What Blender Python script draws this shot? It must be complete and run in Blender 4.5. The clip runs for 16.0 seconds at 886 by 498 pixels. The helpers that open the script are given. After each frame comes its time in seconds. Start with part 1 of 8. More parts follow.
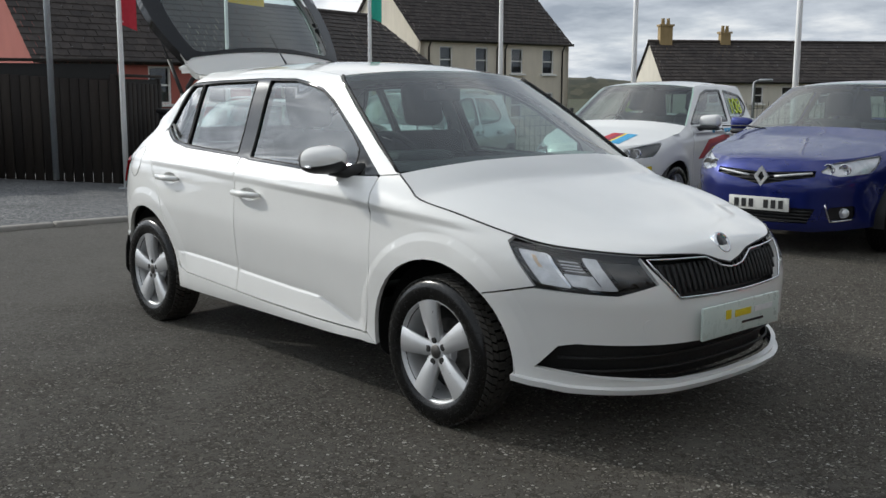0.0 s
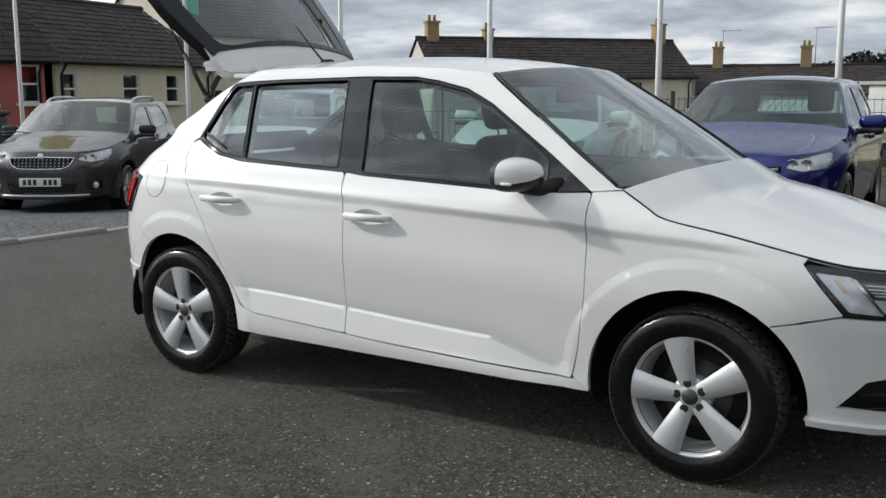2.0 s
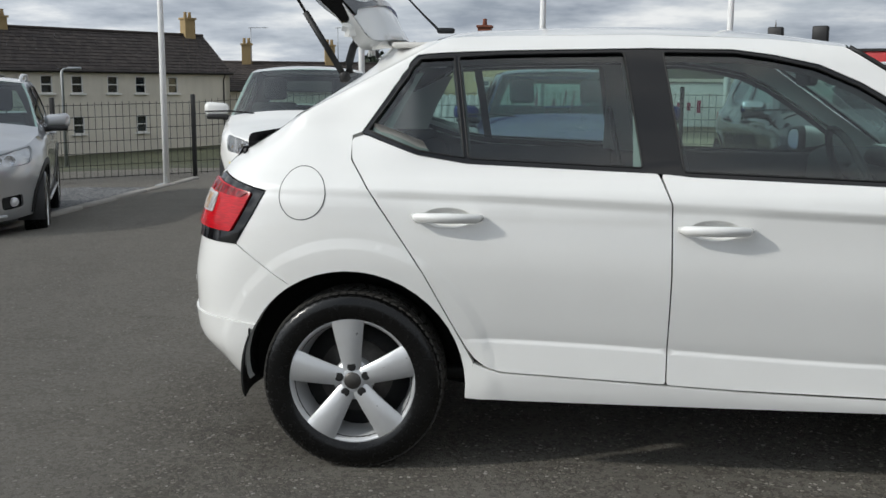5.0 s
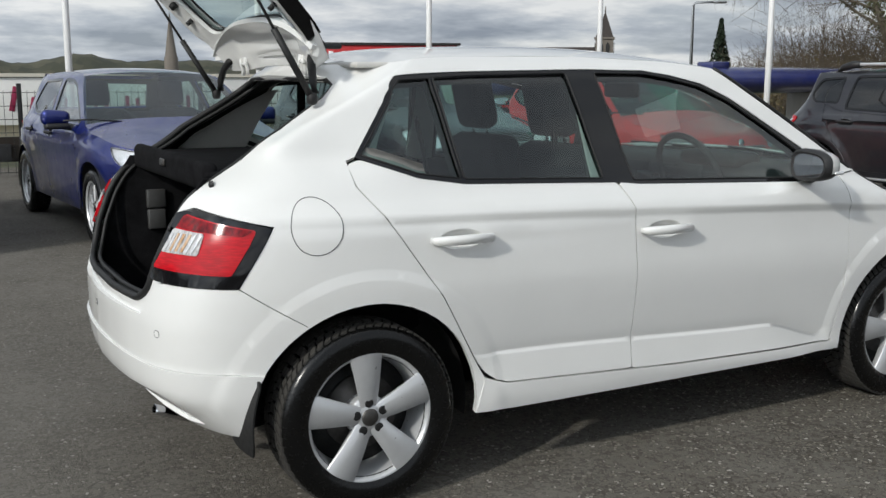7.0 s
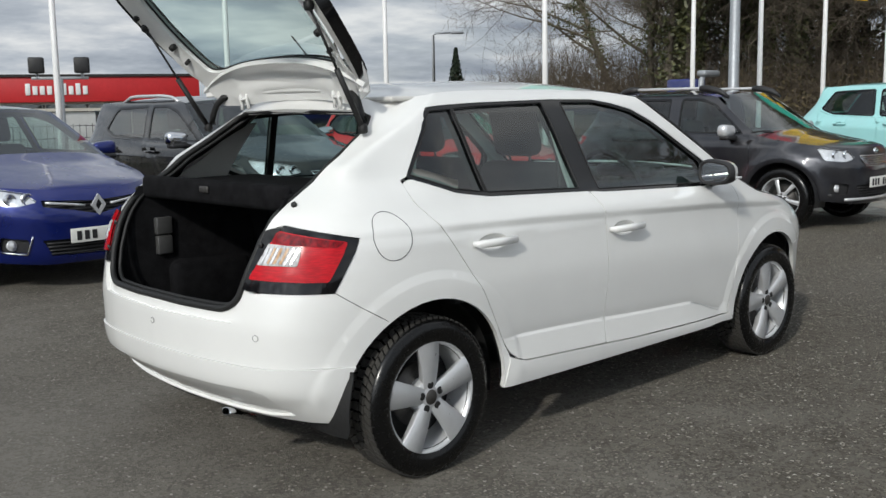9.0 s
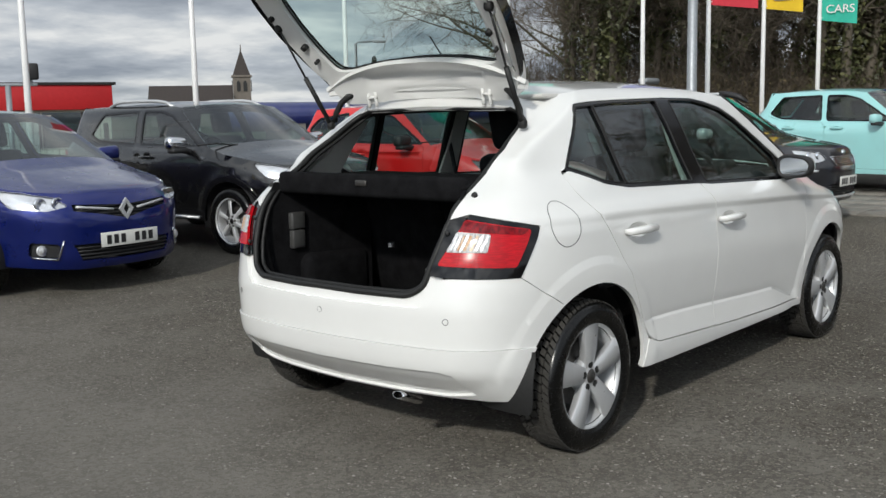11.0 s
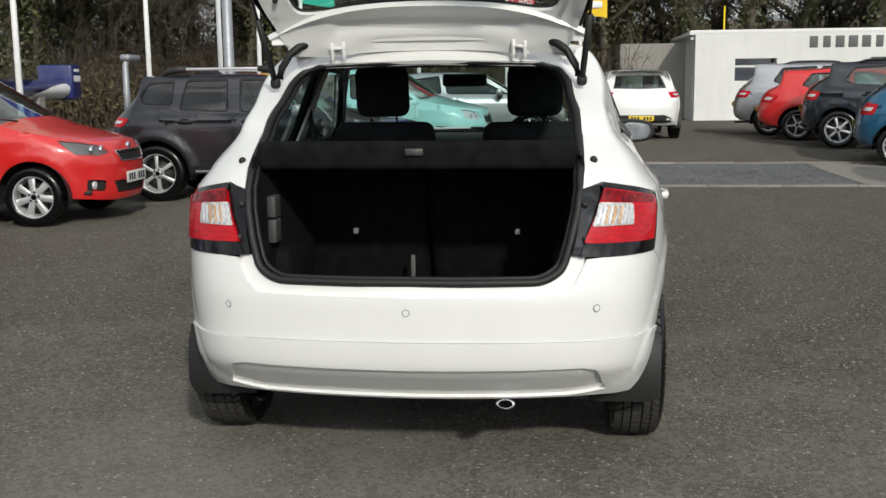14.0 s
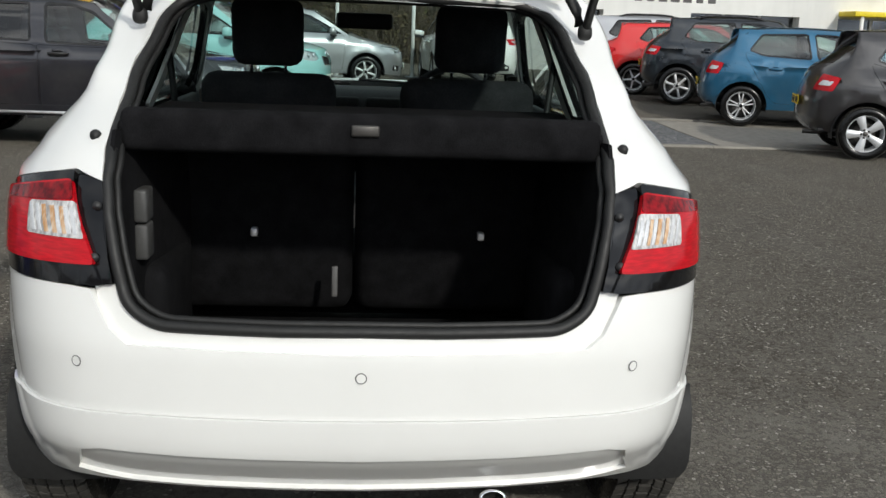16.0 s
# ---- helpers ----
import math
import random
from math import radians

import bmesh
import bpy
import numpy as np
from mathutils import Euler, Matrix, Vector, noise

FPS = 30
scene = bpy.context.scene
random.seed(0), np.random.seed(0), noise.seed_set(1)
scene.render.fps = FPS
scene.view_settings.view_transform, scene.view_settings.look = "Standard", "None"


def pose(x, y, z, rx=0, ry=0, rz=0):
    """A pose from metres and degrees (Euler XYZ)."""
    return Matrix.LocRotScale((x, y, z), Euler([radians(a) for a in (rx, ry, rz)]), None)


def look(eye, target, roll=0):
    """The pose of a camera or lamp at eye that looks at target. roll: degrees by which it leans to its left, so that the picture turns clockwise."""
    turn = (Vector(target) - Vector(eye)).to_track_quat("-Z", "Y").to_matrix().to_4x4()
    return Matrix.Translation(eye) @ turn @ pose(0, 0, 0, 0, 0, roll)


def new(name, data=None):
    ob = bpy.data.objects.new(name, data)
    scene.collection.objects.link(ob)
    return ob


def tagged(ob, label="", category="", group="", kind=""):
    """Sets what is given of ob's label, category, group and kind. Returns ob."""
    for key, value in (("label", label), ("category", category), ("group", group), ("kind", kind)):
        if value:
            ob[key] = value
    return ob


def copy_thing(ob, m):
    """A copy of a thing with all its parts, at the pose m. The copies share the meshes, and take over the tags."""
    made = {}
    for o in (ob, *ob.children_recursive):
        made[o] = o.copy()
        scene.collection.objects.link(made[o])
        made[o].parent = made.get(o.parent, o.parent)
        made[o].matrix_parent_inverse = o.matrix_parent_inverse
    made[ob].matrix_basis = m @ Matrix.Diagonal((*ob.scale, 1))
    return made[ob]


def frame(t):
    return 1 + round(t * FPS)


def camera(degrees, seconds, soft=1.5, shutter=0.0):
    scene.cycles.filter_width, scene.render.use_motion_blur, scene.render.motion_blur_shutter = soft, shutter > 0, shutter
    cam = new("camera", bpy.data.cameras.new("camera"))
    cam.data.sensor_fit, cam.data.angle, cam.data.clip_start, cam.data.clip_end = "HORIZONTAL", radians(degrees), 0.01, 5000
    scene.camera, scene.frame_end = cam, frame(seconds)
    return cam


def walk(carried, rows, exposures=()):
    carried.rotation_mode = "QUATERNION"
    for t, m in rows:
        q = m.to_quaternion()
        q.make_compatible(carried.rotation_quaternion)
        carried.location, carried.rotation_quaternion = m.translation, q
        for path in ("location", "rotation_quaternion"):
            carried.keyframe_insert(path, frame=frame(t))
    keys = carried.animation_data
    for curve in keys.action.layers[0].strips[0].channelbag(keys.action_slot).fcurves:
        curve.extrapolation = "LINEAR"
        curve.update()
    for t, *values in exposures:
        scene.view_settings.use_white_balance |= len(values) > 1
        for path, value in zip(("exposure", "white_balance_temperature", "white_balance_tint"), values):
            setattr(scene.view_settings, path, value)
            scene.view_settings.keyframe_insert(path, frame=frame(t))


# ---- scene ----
cam = camera(47.8, 16.0)
PATH = [
    (0, (4.116, -3.365, 1.315), (2.646, -2.046, 1.005), 0.2),
    (0.5, (3.732, -3.511, 1.335), (2.337, -2.11, 1.033), 0.3),
    (1, (3.317, -3.747, 1.348), (2.008, -2.265, 1.049), 0.3),
    (1.5, (2.842, -3.853, 1.326), (1.616, -2.303, 1.017), -0.2),
    (2, (2.345, -3.985, 1.333), (1.251, -2.341, 1.015), -0.2),
    (2.5, (1.835, -4.049, 1.34), (0.865, -2.331, 1.009), -0.3),
    (3, (1.308, -4.024, 1.338), (0.438, -2.255, 1.002), -0.5),
    (3.5, (0.77, -4.015, 1.347), (0.027, -2.192, 0.99), -0.2),
    (3.7, (0.557, -3.973, 1.325), (-0.147, -2.138, 0.956), -0.1),
    (5.8, (-1.457, -3.915, 1.252), (-1.16, -1.96, 0.955), 0.3),
    (6, (-1.681, -3.822, 1.291), (-1.264, -1.896, 0.952), 0.4),
    (6.5, (-2.107, -3.645, 1.321), (-1.404, -1.801, 0.991), 0.2),
    (7, (-2.46, -3.567, 1.348), (-1.524, -1.831, 1.012), 0.1),
    (7.5, (-2.806, -3.601, 1.36), (-1.729, -1.946, 1.042), -0.7),
    (8, (-3.169, -3.509, 1.363), (-1.98, -1.93, 1.061), -1.7),
    (8.2, (-3.282, -3.483, 1.367), (-2.062, -1.927, 1.067), -1.8),
    (10.3, (-4.186, -3.239, 1.328), (-2.673, -1.957, 1.069), 0.6),
    (10.5, (-4.273, -3.146, 1.319), (-2.766, -1.857, 1.059), 0.3),
    (11, (-4.488, -2.881, 1.332), (-2.99, -1.583, 1.062), -1.1),
    (11.5, (-4.582, -2.514, 1.302), (-3.023, -1.288, 1.041), -1.6),
    (12, (-4.777, -2.128, 1.298), (-3.095, -1.073, 1.055), -1.0),
    (12.5, (-4.908, -1.705, 1.282), (-3.122, -0.839, 1.037), -0.8),
    (13, (-4.928, -1.254, 1.282), (-3.048, -0.624, 1.024), -0.8),
    (13.5, (-4.965, -0.826, 1.286), (-3.024, -0.446, 0.987), -0.2),
    (14, (-4.868, -0.429, 1.261), (-2.904, -0.222, 0.943), -0.6),
    (14.5, (-4.823, -0.159, 1.298), (-2.854, -0.075, 0.957), -0.6),
    (15, (-4.734, -0.051, 1.291), (-2.771, -0.064, 0.91), 0.5),
    (15.5, (-4.306, -0.033, 1.265), (-2.353, -0.122, 0.844), 1.5),
    (16, (-3.835, 0.014, 1.279), (-1.889, -0.158, 0.85), 2.2),
]
walk(cam, [(t, look(eye, target, roll)) for t, eye, target, roll in PATH],
     [(0.0, 0.0, 6500, 10), (3.5, 0.0, 6500, 10), (6.0, -0.06, 6500, 10), (8.0, -0.07, 6480, 10), (10.5, -0.06, 6520, 10), (12.0, -0.04, 6600, 10), (13.5, -0.02, 6760, 10), (16.0, 0.06, 6620, 10)])

# ---- world, sun ----
SUN_FROM = Vector((-0.90, -0.37, 0.56)).normalized()      # towards the sun: behind the white car, low over its right shoulder
world = bpy.data.worlds.new("sky")
scene.world = world
world.use_nodes = True
wt = world.node_tree
for n in list(wt.nodes):
    wt.nodes.remove(n)
w_out, w_bg = wt.nodes.new("ShaderNodeOutputWorld"), wt.nodes.new("ShaderNodeBackground")
sky = wt.nodes.new("ShaderNodeTexSky")
sky.sky_type, sky.sun_disc = "NISHITA", False
sky.sun_elevation = math.asin(SUN_FROM.z)
sky.sun_rotation = math.atan2(SUN_FROM.x, SUN_FROM.y)
sky.air_density, sky.dust_density, sky.ozone_density = 1.0, 0.7, 1.0
# broken cloud, flat sheets drawn together towards the horizon
tc = wt.nodes.new("ShaderNodeTexCoord")
sep = wt.nodes.new("ShaderNodeSeparateXYZ")
wt.links.new(tc.outputs["Generated"], sep.inputs[0])


def wmath(op, a, b=None):
    n = wt.nodes.new("ShaderNodeMath")
    n.operation = op
    for k, v in enumerate((a, b)):
        if v is None:
            continue
        if isinstance(v, (int, float)):
            n.inputs[k].default_value = v
        else:
            wt.links.new(v, n.inputs[k])
    return n.outputs[0]


up = wmath("ADD", wmath("MAXIMUM", sep.outputs[2], 0.0), 0.16)
comb = wt.nodes.new("ShaderNodeCombineXYZ")
wt.links.new(wmath("DIVIDE", sep.outputs[0], up), comb.inputs[0])
wt.links.new(wmath("DIVIDE", sep.outputs[1], up), comb.inputs[1])


def wnoise(scale, detail, rough):
    n = wt.nodes.new("ShaderNodeTexNoise")
    n.inputs["Scale"].default_value, n.inputs["Detail"].default_value, n.inputs["Roughness"].default_value = scale, detail, rough
    wt.links.new(comb.outputs[0], n.inputs["Vector"])
    return n.outputs["Fac"]


def wramp(fac, stops):
    n = wt.nodes.new("ShaderNodeValToRGB")
    for k, (pos, col) in enumerate(stops):
        e = n.color_ramp.elements[k] if k < 2 else n.color_ramp.elements.new(pos)
        e.position, e.color = pos, (*col, 1)
    wt.links.new(fac, n.inputs[0])
    return n.outputs[0]


shade = wramp(wnoise(1.3, 8, 0.56), [(0.36, (3.3, 3.8, 4.5)), (0.5, (5.6, 6.15, 6.8)), (0.64, (9.5, 9.75, 9.8))])
mask = wramp(wnoise(0.75, 7, 0.55), [(0.36, (0.93, 0.93, 0.93)), (0.52, (1, 1, 1))])
wmix = wt.nodes.new("ShaderNodeMix")
wmix.data_type = "RGBA"
wt.links.new(mask, wmix.inputs[0])
wt.links.new(sky.outputs[0], wmix.inputs[6])
# cloud is lit from the sun's side and greyer opposite it
toward = wmath("ADD", wmath("MULTIPLY", sep.outputs[0], SUN_FROM.x * 0.17), wmath("MULTIPLY", sep.outputs[1], SUN_FROM.y * 0.17))
tint = wt.nodes.new("ShaderNodeVectorMath")
tint.operation = "SCALE"
wt.links.new(shade, tint.inputs[0])
dot = wmath("ADD", wmath("ADD", wmath("MULTIPLY", sep.outputs[0], SUN_FROM.x), wmath("MULTIPLY", sep.outputs[1], SUN_FROM.y)), wmath("MULTIPLY", sep.outputs[2], SUN_FROM.z))
glare = wmath("MULTIPLY", wmath("POWER", wmath("MAXIMUM", dot, 0.0), 7.0), wmath("MULTIPLY", wmath("MAXIMUM", wmath("SUBTRACT", wnoise(2.6, 6, 0.58), 0.40), 0.0), 14.0))      # thin cloud round the sun
wt.links.new(wmath("ADD", wmath("ADD", toward, 0.88), glare), tint.inputs["Scale"])
wt.links.new(tint.outputs[0], wmix.inputs[7])
wt.links.new(wmix.outputs[2], w_bg.inputs[0])
w_bg.inputs[1].default_value = 0.110
wt.links.new(w_bg.outputs[0], w_out.inputs[0])

sun_data = bpy.data.lights.new("sun", "SUN")
sun_data.energy, sun_data.angle, sun_data.color = 2.3, radians(2.5), (1.0, 0.975, 0.90)
sun = new("sun", sun_data)
sun.matrix_world = look(SUN_FROM * 60, (0, 0, 0))

# ---- materials ----
class Mat:
    """A node material with short names for the nodes that are used again and again."""

    def __init__(self, name):
        self.m = bpy.data.materials.new(name)
        self.m.use_nodes = True
        self.t = self.m.node_tree
        self.b = self.t.nodes["Principled BSDF"]
        self.out = self.t.nodes["Material Output"]
        self.pos = None

    def node(self, kind, **inputs):
        n = self.t.nodes.new(kind)
        for k, v in inputs.items():
            self.put(n.inputs[k.replace("_", " ")], v)
        return n

    def put(self, socket, v):
        if isinstance(v, bpy.types.NodeSocket):
            self.t.links.new(v, socket)
        elif isinstance(v, (tuple, list)) and len(v) == 3 and socket.type == "RGBA":
            socket.default_value = (*v, 1)
        else:
            socket.default_value = v

    def set(self, **inputs):
        for k, v in inputs.items():
            self.put(self.b.inputs[k.replace("_", " ")], v)
        return self

    def where(self):
        if self.pos is None:
            self.pos = self.t.nodes.new("ShaderNodeTexCoord").outputs["Object"]
        return self.pos

    def noise(self, scale, detail=4, rough=0.55, stretch=None):
        v = self.where()
        if stretch:
            mp = self.node("ShaderNodeMapping", Vector=v)
            mp.inputs["Scale"].default_value = stretch
            v = mp.outputs[0]
        return self.node("ShaderNodeTexNoise", Vector=v, Scale=scale, Detail=detail, Roughness=rough).outputs["Fac"]

    def voronoi(self, scale, out="Distance", feature="F1"):
        n = self.node("ShaderNodeTexVoronoi", Vector=self.where(), Scale=scale)
        n.feature = feature
        return n.outputs[out]

    def ramp(self, fac, *stops):
        n = self.node("ShaderNodeValToRGB", Fac=fac)
        for k, (pos, col) in enumerate(stops):
            e = n.color_ramp.elements[k] if k < 2 else n.color_ramp.elements.new(pos)
            e.position, e.color = pos, ((col, col, col, 1) if isinstance(col, (int, float)) else (*col, 1))
        return n.outputs[0]

    def mix(self, fac, a, b, blend="MIX"):
        n = self.t.nodes.new("ShaderNodeMix")
        n.data_type, n.blend_type = "RGBA", blend
        self.put(n.inputs[0], fac), self.put(n.inputs[6], a), self.put(n.inputs[7], b)
        return n.outputs[2]

    def math(self, op, a, b=0.0):
        n = self.t.nodes.new("ShaderNodeMath")
        n.operation = op
        self.put(n.inputs[0], a), self.put(n.inputs[1], b)
        return n.outputs[0]

    def rand(self, of="object"):
        if of == "object":
            return self.t.nodes.new("ShaderNodeObjectInfo").outputs["Random"]
        return self.t.nodes.new("ShaderNodeNewGeometry").outputs["Random Per Island"]

    def bump(self, height, strength=0.3, dist=0.01):
        n = self.node("ShaderNodeBump", Height=height, Strength=strength, Distance=dist)
        self.put(self.b.inputs["Normal"], n.outputs[0])
        return self


def shades(c, k):
    return tuple(min(1.0, v * k) for v in c)


def paint(name, col, metallic=0.0, rough=0.32, dust=0.12):
    m = Mat(name)
    d = m.ramp(m.noise(2.2, 6, 0.62), (0.42, 0.0), (0.78, dust))
    fine = m.noise(900, 2) if metallic else m.noise(5, 3)
    base = m.mix(m.ramp(fine, (0.3, 0.0), (0.7, 1.0)), shades(col, 0.93 if metallic else 0.985), shades(col, 1.05 if metallic else 1.01))
    m.set(Base_Color=m.mix(d, base, (0.30, 0.28, 0.25)), Metallic=metallic, Roughness=m.ramp(m.noise(7, 5), (0.3, rough - 0.05), (0.7, rough + 0.08)),
          Coat_Weight=1.0, Coat_Roughness=m.ramp(m.noise(3, 5), (0.35, 0.025), (0.75, 0.09)))
    return m.m


def plain(name, col, rough=0.5, metallic=0.0, scale=40.0, var=0.12, bump=0.0, coat=0.0, spec=0.5):
    m = Mat(name)
    n = m.noise(scale, 5, 0.6)
    big = m.noise(scale / 14, 4, 0.6)
    c = m.mix(m.ramp(big, (0.3, 0.0), (0.7, 1.0)), shades(col, 1 - var), shades(col, 1 + var))
    c = m.mix(m.math("MULTIPLY", m.ramp(n, (0.35, 0.0), (0.7, 1.0)), 0.5), c, shades(col, 1 - var * 1.6))
    m.set(Base_Color=c, Metallic=metallic, Roughness=m.ramp(n, (0.3, max(0.02, rough - 0.07)), (0.7, min(1, rough + 0.07))), Coat_Weight=coat, Specular_IOR_Level=spec)
    if bump:
        m.bump(n, bump, 0.002)
    return m.m


def pane(name, tint, rough=0.0, gloss=1.0):
    """Glass as a thin sheet: what is behind it, tinted, under a mirror image by Fresnel."""
    m = Mat(name)
    m.t.nodes.remove(m.b)
    tr = m.node("ShaderNodeBsdfTransparent", Color=tint)
    gl = m.node("ShaderNodeBsdfGlossy", Color=(gloss, gloss, gloss), Roughness=rough)
    lw = m.node("ShaderNodeLayerWeight", Blend=0.5)
    k = m.math("ADD", 0.072, m.math("MULTIPLY", m.math("POWER", lw.outputs["Facing"], 3.2), 0.9))
    mx = m.node("ShaderNodeMixShader", Fac=k)
    m.t.links.new(tr.outputs[0], mx.inputs[1]), m.t.links.new(gl.outputs[0], mx.inputs[2])
    m.t.links.new(mx.outputs[0], m.out.inputs[0])
    return m.m


def tarmac():
    """Worn tarmac: a brown-grey binder with pale chips lying bare in patches, dusty at the yard's back."""
    m = Mat("tarmac")
    c = m.mix(m.ramp(m.noise(300, 5, 0.75), (0.36, 0.0), (0.66, 1.0)), (0.056, 0.049, 0.038), (0.225, 0.203, 0.165))
    c = m.mix(m.ramp(m.noise(26, 5, 0.65), (0.38, 0.0), (0.68, 0.55)), c, (0.062, 0.058, 0.052))
    worn = m.noise(0.45, 6, 0.62)
    c = m.mix(m.ramp(worn, (0.40, 0.0), (0.64, 0.5)), c, (0.125, 0.118, 0.105))
    xyz = m.node("ShaderNodeSeparateXYZ", Vector=m.where())
    far = m.math("ADD", m.math("MULTIPLY", xyz.outputs[0], -0.16), m.math("MULTIPLY", m.noise(0.8, 5, 0.65), 0.9))
    dusty = m.ramp(far, (0.34, 0.0), (0.84, 0.80))
    c = m.mix(dusty, c, m.mix(m.ramp(m.noise(180, 4, 0.7), (0.35, 0.0), (0.65, 1.0)), (0.165, 0.156, 0.138), (0.270, 0.256, 0.228)))
    tracks = m.ramp(m.noise(1.3, 5, 0.6, (0.25, 1.6, 1)), (0.50, 0.0), (0.72, 0.32))
    c = m.mix(tracks, c, (0.185, 0.174, 0.155))
    c = m.mix(m.ramp(m.noise(0.9, 5, 0.7), (0.29, 0.45), (0.38, 0.0)), c, (0.040, 0.038, 0.035))
    c = m.mix(m.ramp(m.noise(3.2, 3, 0.5), (0.24, 0.6), (0.29, 0.0)), c, (0.03, 0.028, 0.026))
    # chips, in patches, standing out of the binder; dark rims paint their shadows
    cell = m.node("ShaderNodeSeparateColor", Color=m.voronoi(66, "Color"))
    edge = m.voronoi(66, "Distance", "DISTANCE_TO_EDGE")
    patch = m.math("ADD", cell.outputs[0], m.math("MULTIPLY", m.math("SUBTRACT", m.noise(2.3, 5, 0.65), 0.5), 1.9))
    bare = m.math("MULTIPLY", m.ramp(patch, (0.38, 0.0), (0.45, 1.0)), m.math("SUBTRACT", 1.0, m.math("MULTIPLY", dusty, 0.75)))
    stone = m.math("MULTIPLY", bare, m.ramp(edge, (0.10, 0.0), (0.17, 1.0)))
    rim = m.math("MULTIPLY", bare, m.ramp(edge, (0.09, 1.0), (0.17, 0.0)))
    c = m.mix(m.math("MULTIPLY", rim, 0.65), c, (0.028, 0.024, 0.019))
    c = m.mix(m.math("MULTIPLY", stone, 0.85), c, m.ramp(cell.outputs[1], (0.0, (0.068, 0.060, 0.048)), (0.40, (0.140, 0.126, 0.103)), (0.75, (0.245, 0.224, 0.188)), (0.92, (0.37, 0.345, 0.30)), (1.0, (0.60, 0.57, 0.52))))
    m.set(Base_Color=c, Roughness=m.ramp(worn, (0.3, 0.95), (0.7, 0.85)), Specular_IOR_Level=0.25, Diffuse_Roughness=1.0)
    m.bump(m.math("ADD", m.math("MULTIPLY", stone, 0.6), m.math("MULTIPLY", m.noise(300, 4), 0.6)), 1.0, 0.014)
    return m.m


def speckle(name, lo, mid, hi, scale, bump=0.6, dist=0.01, rough=0.85):
    m = Mat(name)
    g = m.node("ShaderNodeSeparateColor", Color=m.voronoi(scale, "Color"))
    c = m.ramp(g.outputs[0], (0.0, lo), (0.5, mid), (1.0, hi))
    big = m.ramp(m.noise(0.8, 5, 0.6), (0.35, 0.0), (0.7, 0.45))
    m.set(Base_Color=m.mix(big, c, lo), Roughness=rough)
    m.bump(m.math("ADD", m.voronoi(scale), m.math("MULTIPLY", m.noise(scale * 2, 3), 0.5)), bump, dist)
    return m.m


def masonry(name, col, stain=0.25, scale=1.0):
    m = Mat(name)
    streak = m.ramp(m.noise(2.0 * scale, 5, 0.6, (1.5, 1.5, 0.25)), (0.45, 0.0), (0.8, stain))
    c = m.mix(m.ramp(m.noise(0.6 * scale, 5), (0.3, 0.0), (0.7, 1.0)), shades(col, 0.93), shades(col, 1.05))
    m.set(Base_Color=m.mix(streak, c, shades(col, 0.55)), Roughness=0.88)
    m.bump(m.noise(45 * scale, 5, 0.7), 0.35, 0.006)
    return m.m


def mixed(name, a, b, scale, rough=0.8, bump=0.4, of="island", stretch=None, dist=0.01):
    """Pieces that differ from one another between a and b, with grain."""
    m = Mat(name)
    k = m.rand(of)
    g = m.noise(scale, 5, 0.65, stretch)
    c = m.mix(k, a, b)
    c = m.mix(m.ramp(g, (0.35, 0.0), (0.75, 0.6)), c, shades(a, 0.55))
    m.set(Base_Color=c, Roughness=rough)
    m.bump(g, bump, dist)
    return m.m


WHITE = paint("white_paint", (0.80, 0.80, 0.78), 0, 0.35, 0.012)
BLUE = paint("blue_metallic_paint", (0.003, 0.013, 0.150), 0.55, 0.30, 0.006)
BLACK_PAINT = paint("black_paint", (0.003, 0.003, 0.0035), 0.0, 0.22, 0.006)
RED = paint("red_paint", (0.62, 0.012, 0.012), 0, 0.35)
GREY_PAINT = paint("dark_grey_paint", (0.045, 0.043, 0.045), 0.6, 0.34)
SLATE_PAINT = paint("slate_grey_paint", (0.028, 0.029, 0.036), 0.6, 0.34)
SILVER = paint("silver_paint", (0.50, 0.51, 0.53), 0.75, 0.34)
MINT = paint("mint_paint", (0.33, 0.66, 0.66), 0, 0.35)
TEAL = paint("teal_metallic_paint", (0.012, 0.12, 0.23), 0.5, 0.32)
NIGHT = paint("blue_black_paint", (0.014, 0.020, 0.028), 0.4, 0.3)
PLASTIC = plain("black_plastic", (0.018, 0.018, 0.019), 0.55, 0, 90, 0.2, 0.15)
GLOSS = plain("gloss_black", (0.006, 0.006, 0.007), 0.10, 0, 1.5, 0.15, 0, 0.3, 0.35)
RUBBER = plain("tyre_rubber", (0.005, 0.005, 0.005), 0.24, 0, 70, 0.25, 0.05, 0, 0.4)
TREAD = plain("dusty_tread", (0.046, 0.043, 0.038), 0.8, 0, 60, 0.35)
SEAL_SHADE = plain("seal_and_shade_black", (0.010, 0.010, 0.010), 0.6, 0, 60)
ALLOY = plain("alloy", (0.60, 0.61, 0.62), 0.34, 0.45, 30, 0.05, 0, 0.4)
DARK_ALLOY = plain("brake_steel", (0.10, 0.095, 0.09), 0.5, 0.8, 60, 0.25)
CHROME = plain("chrome", (0.75, 0.76, 0.78), 0.08, 1.0, 20, 0.03)
CLOTH = plain("seat_cloth", (0.034, 0.034, 0.037), 0.95, 0, 160, 0.3, 0.3, 0, 0.12)
CARPET = plain("boot_carpet", (0.011, 0.011, 0.012), 1.0, 0, 260, 0.4, 0.4, 0, 0.06)
TRIM_GREY = plain("pillar_trim", (0.58, 0.57, 0.54), 0.75, 0, 80, 0.06, 0.1)
DIM_GREY = plain("grey_plastic", (0.11, 0.11, 0.11), 0.6, 0, 60)
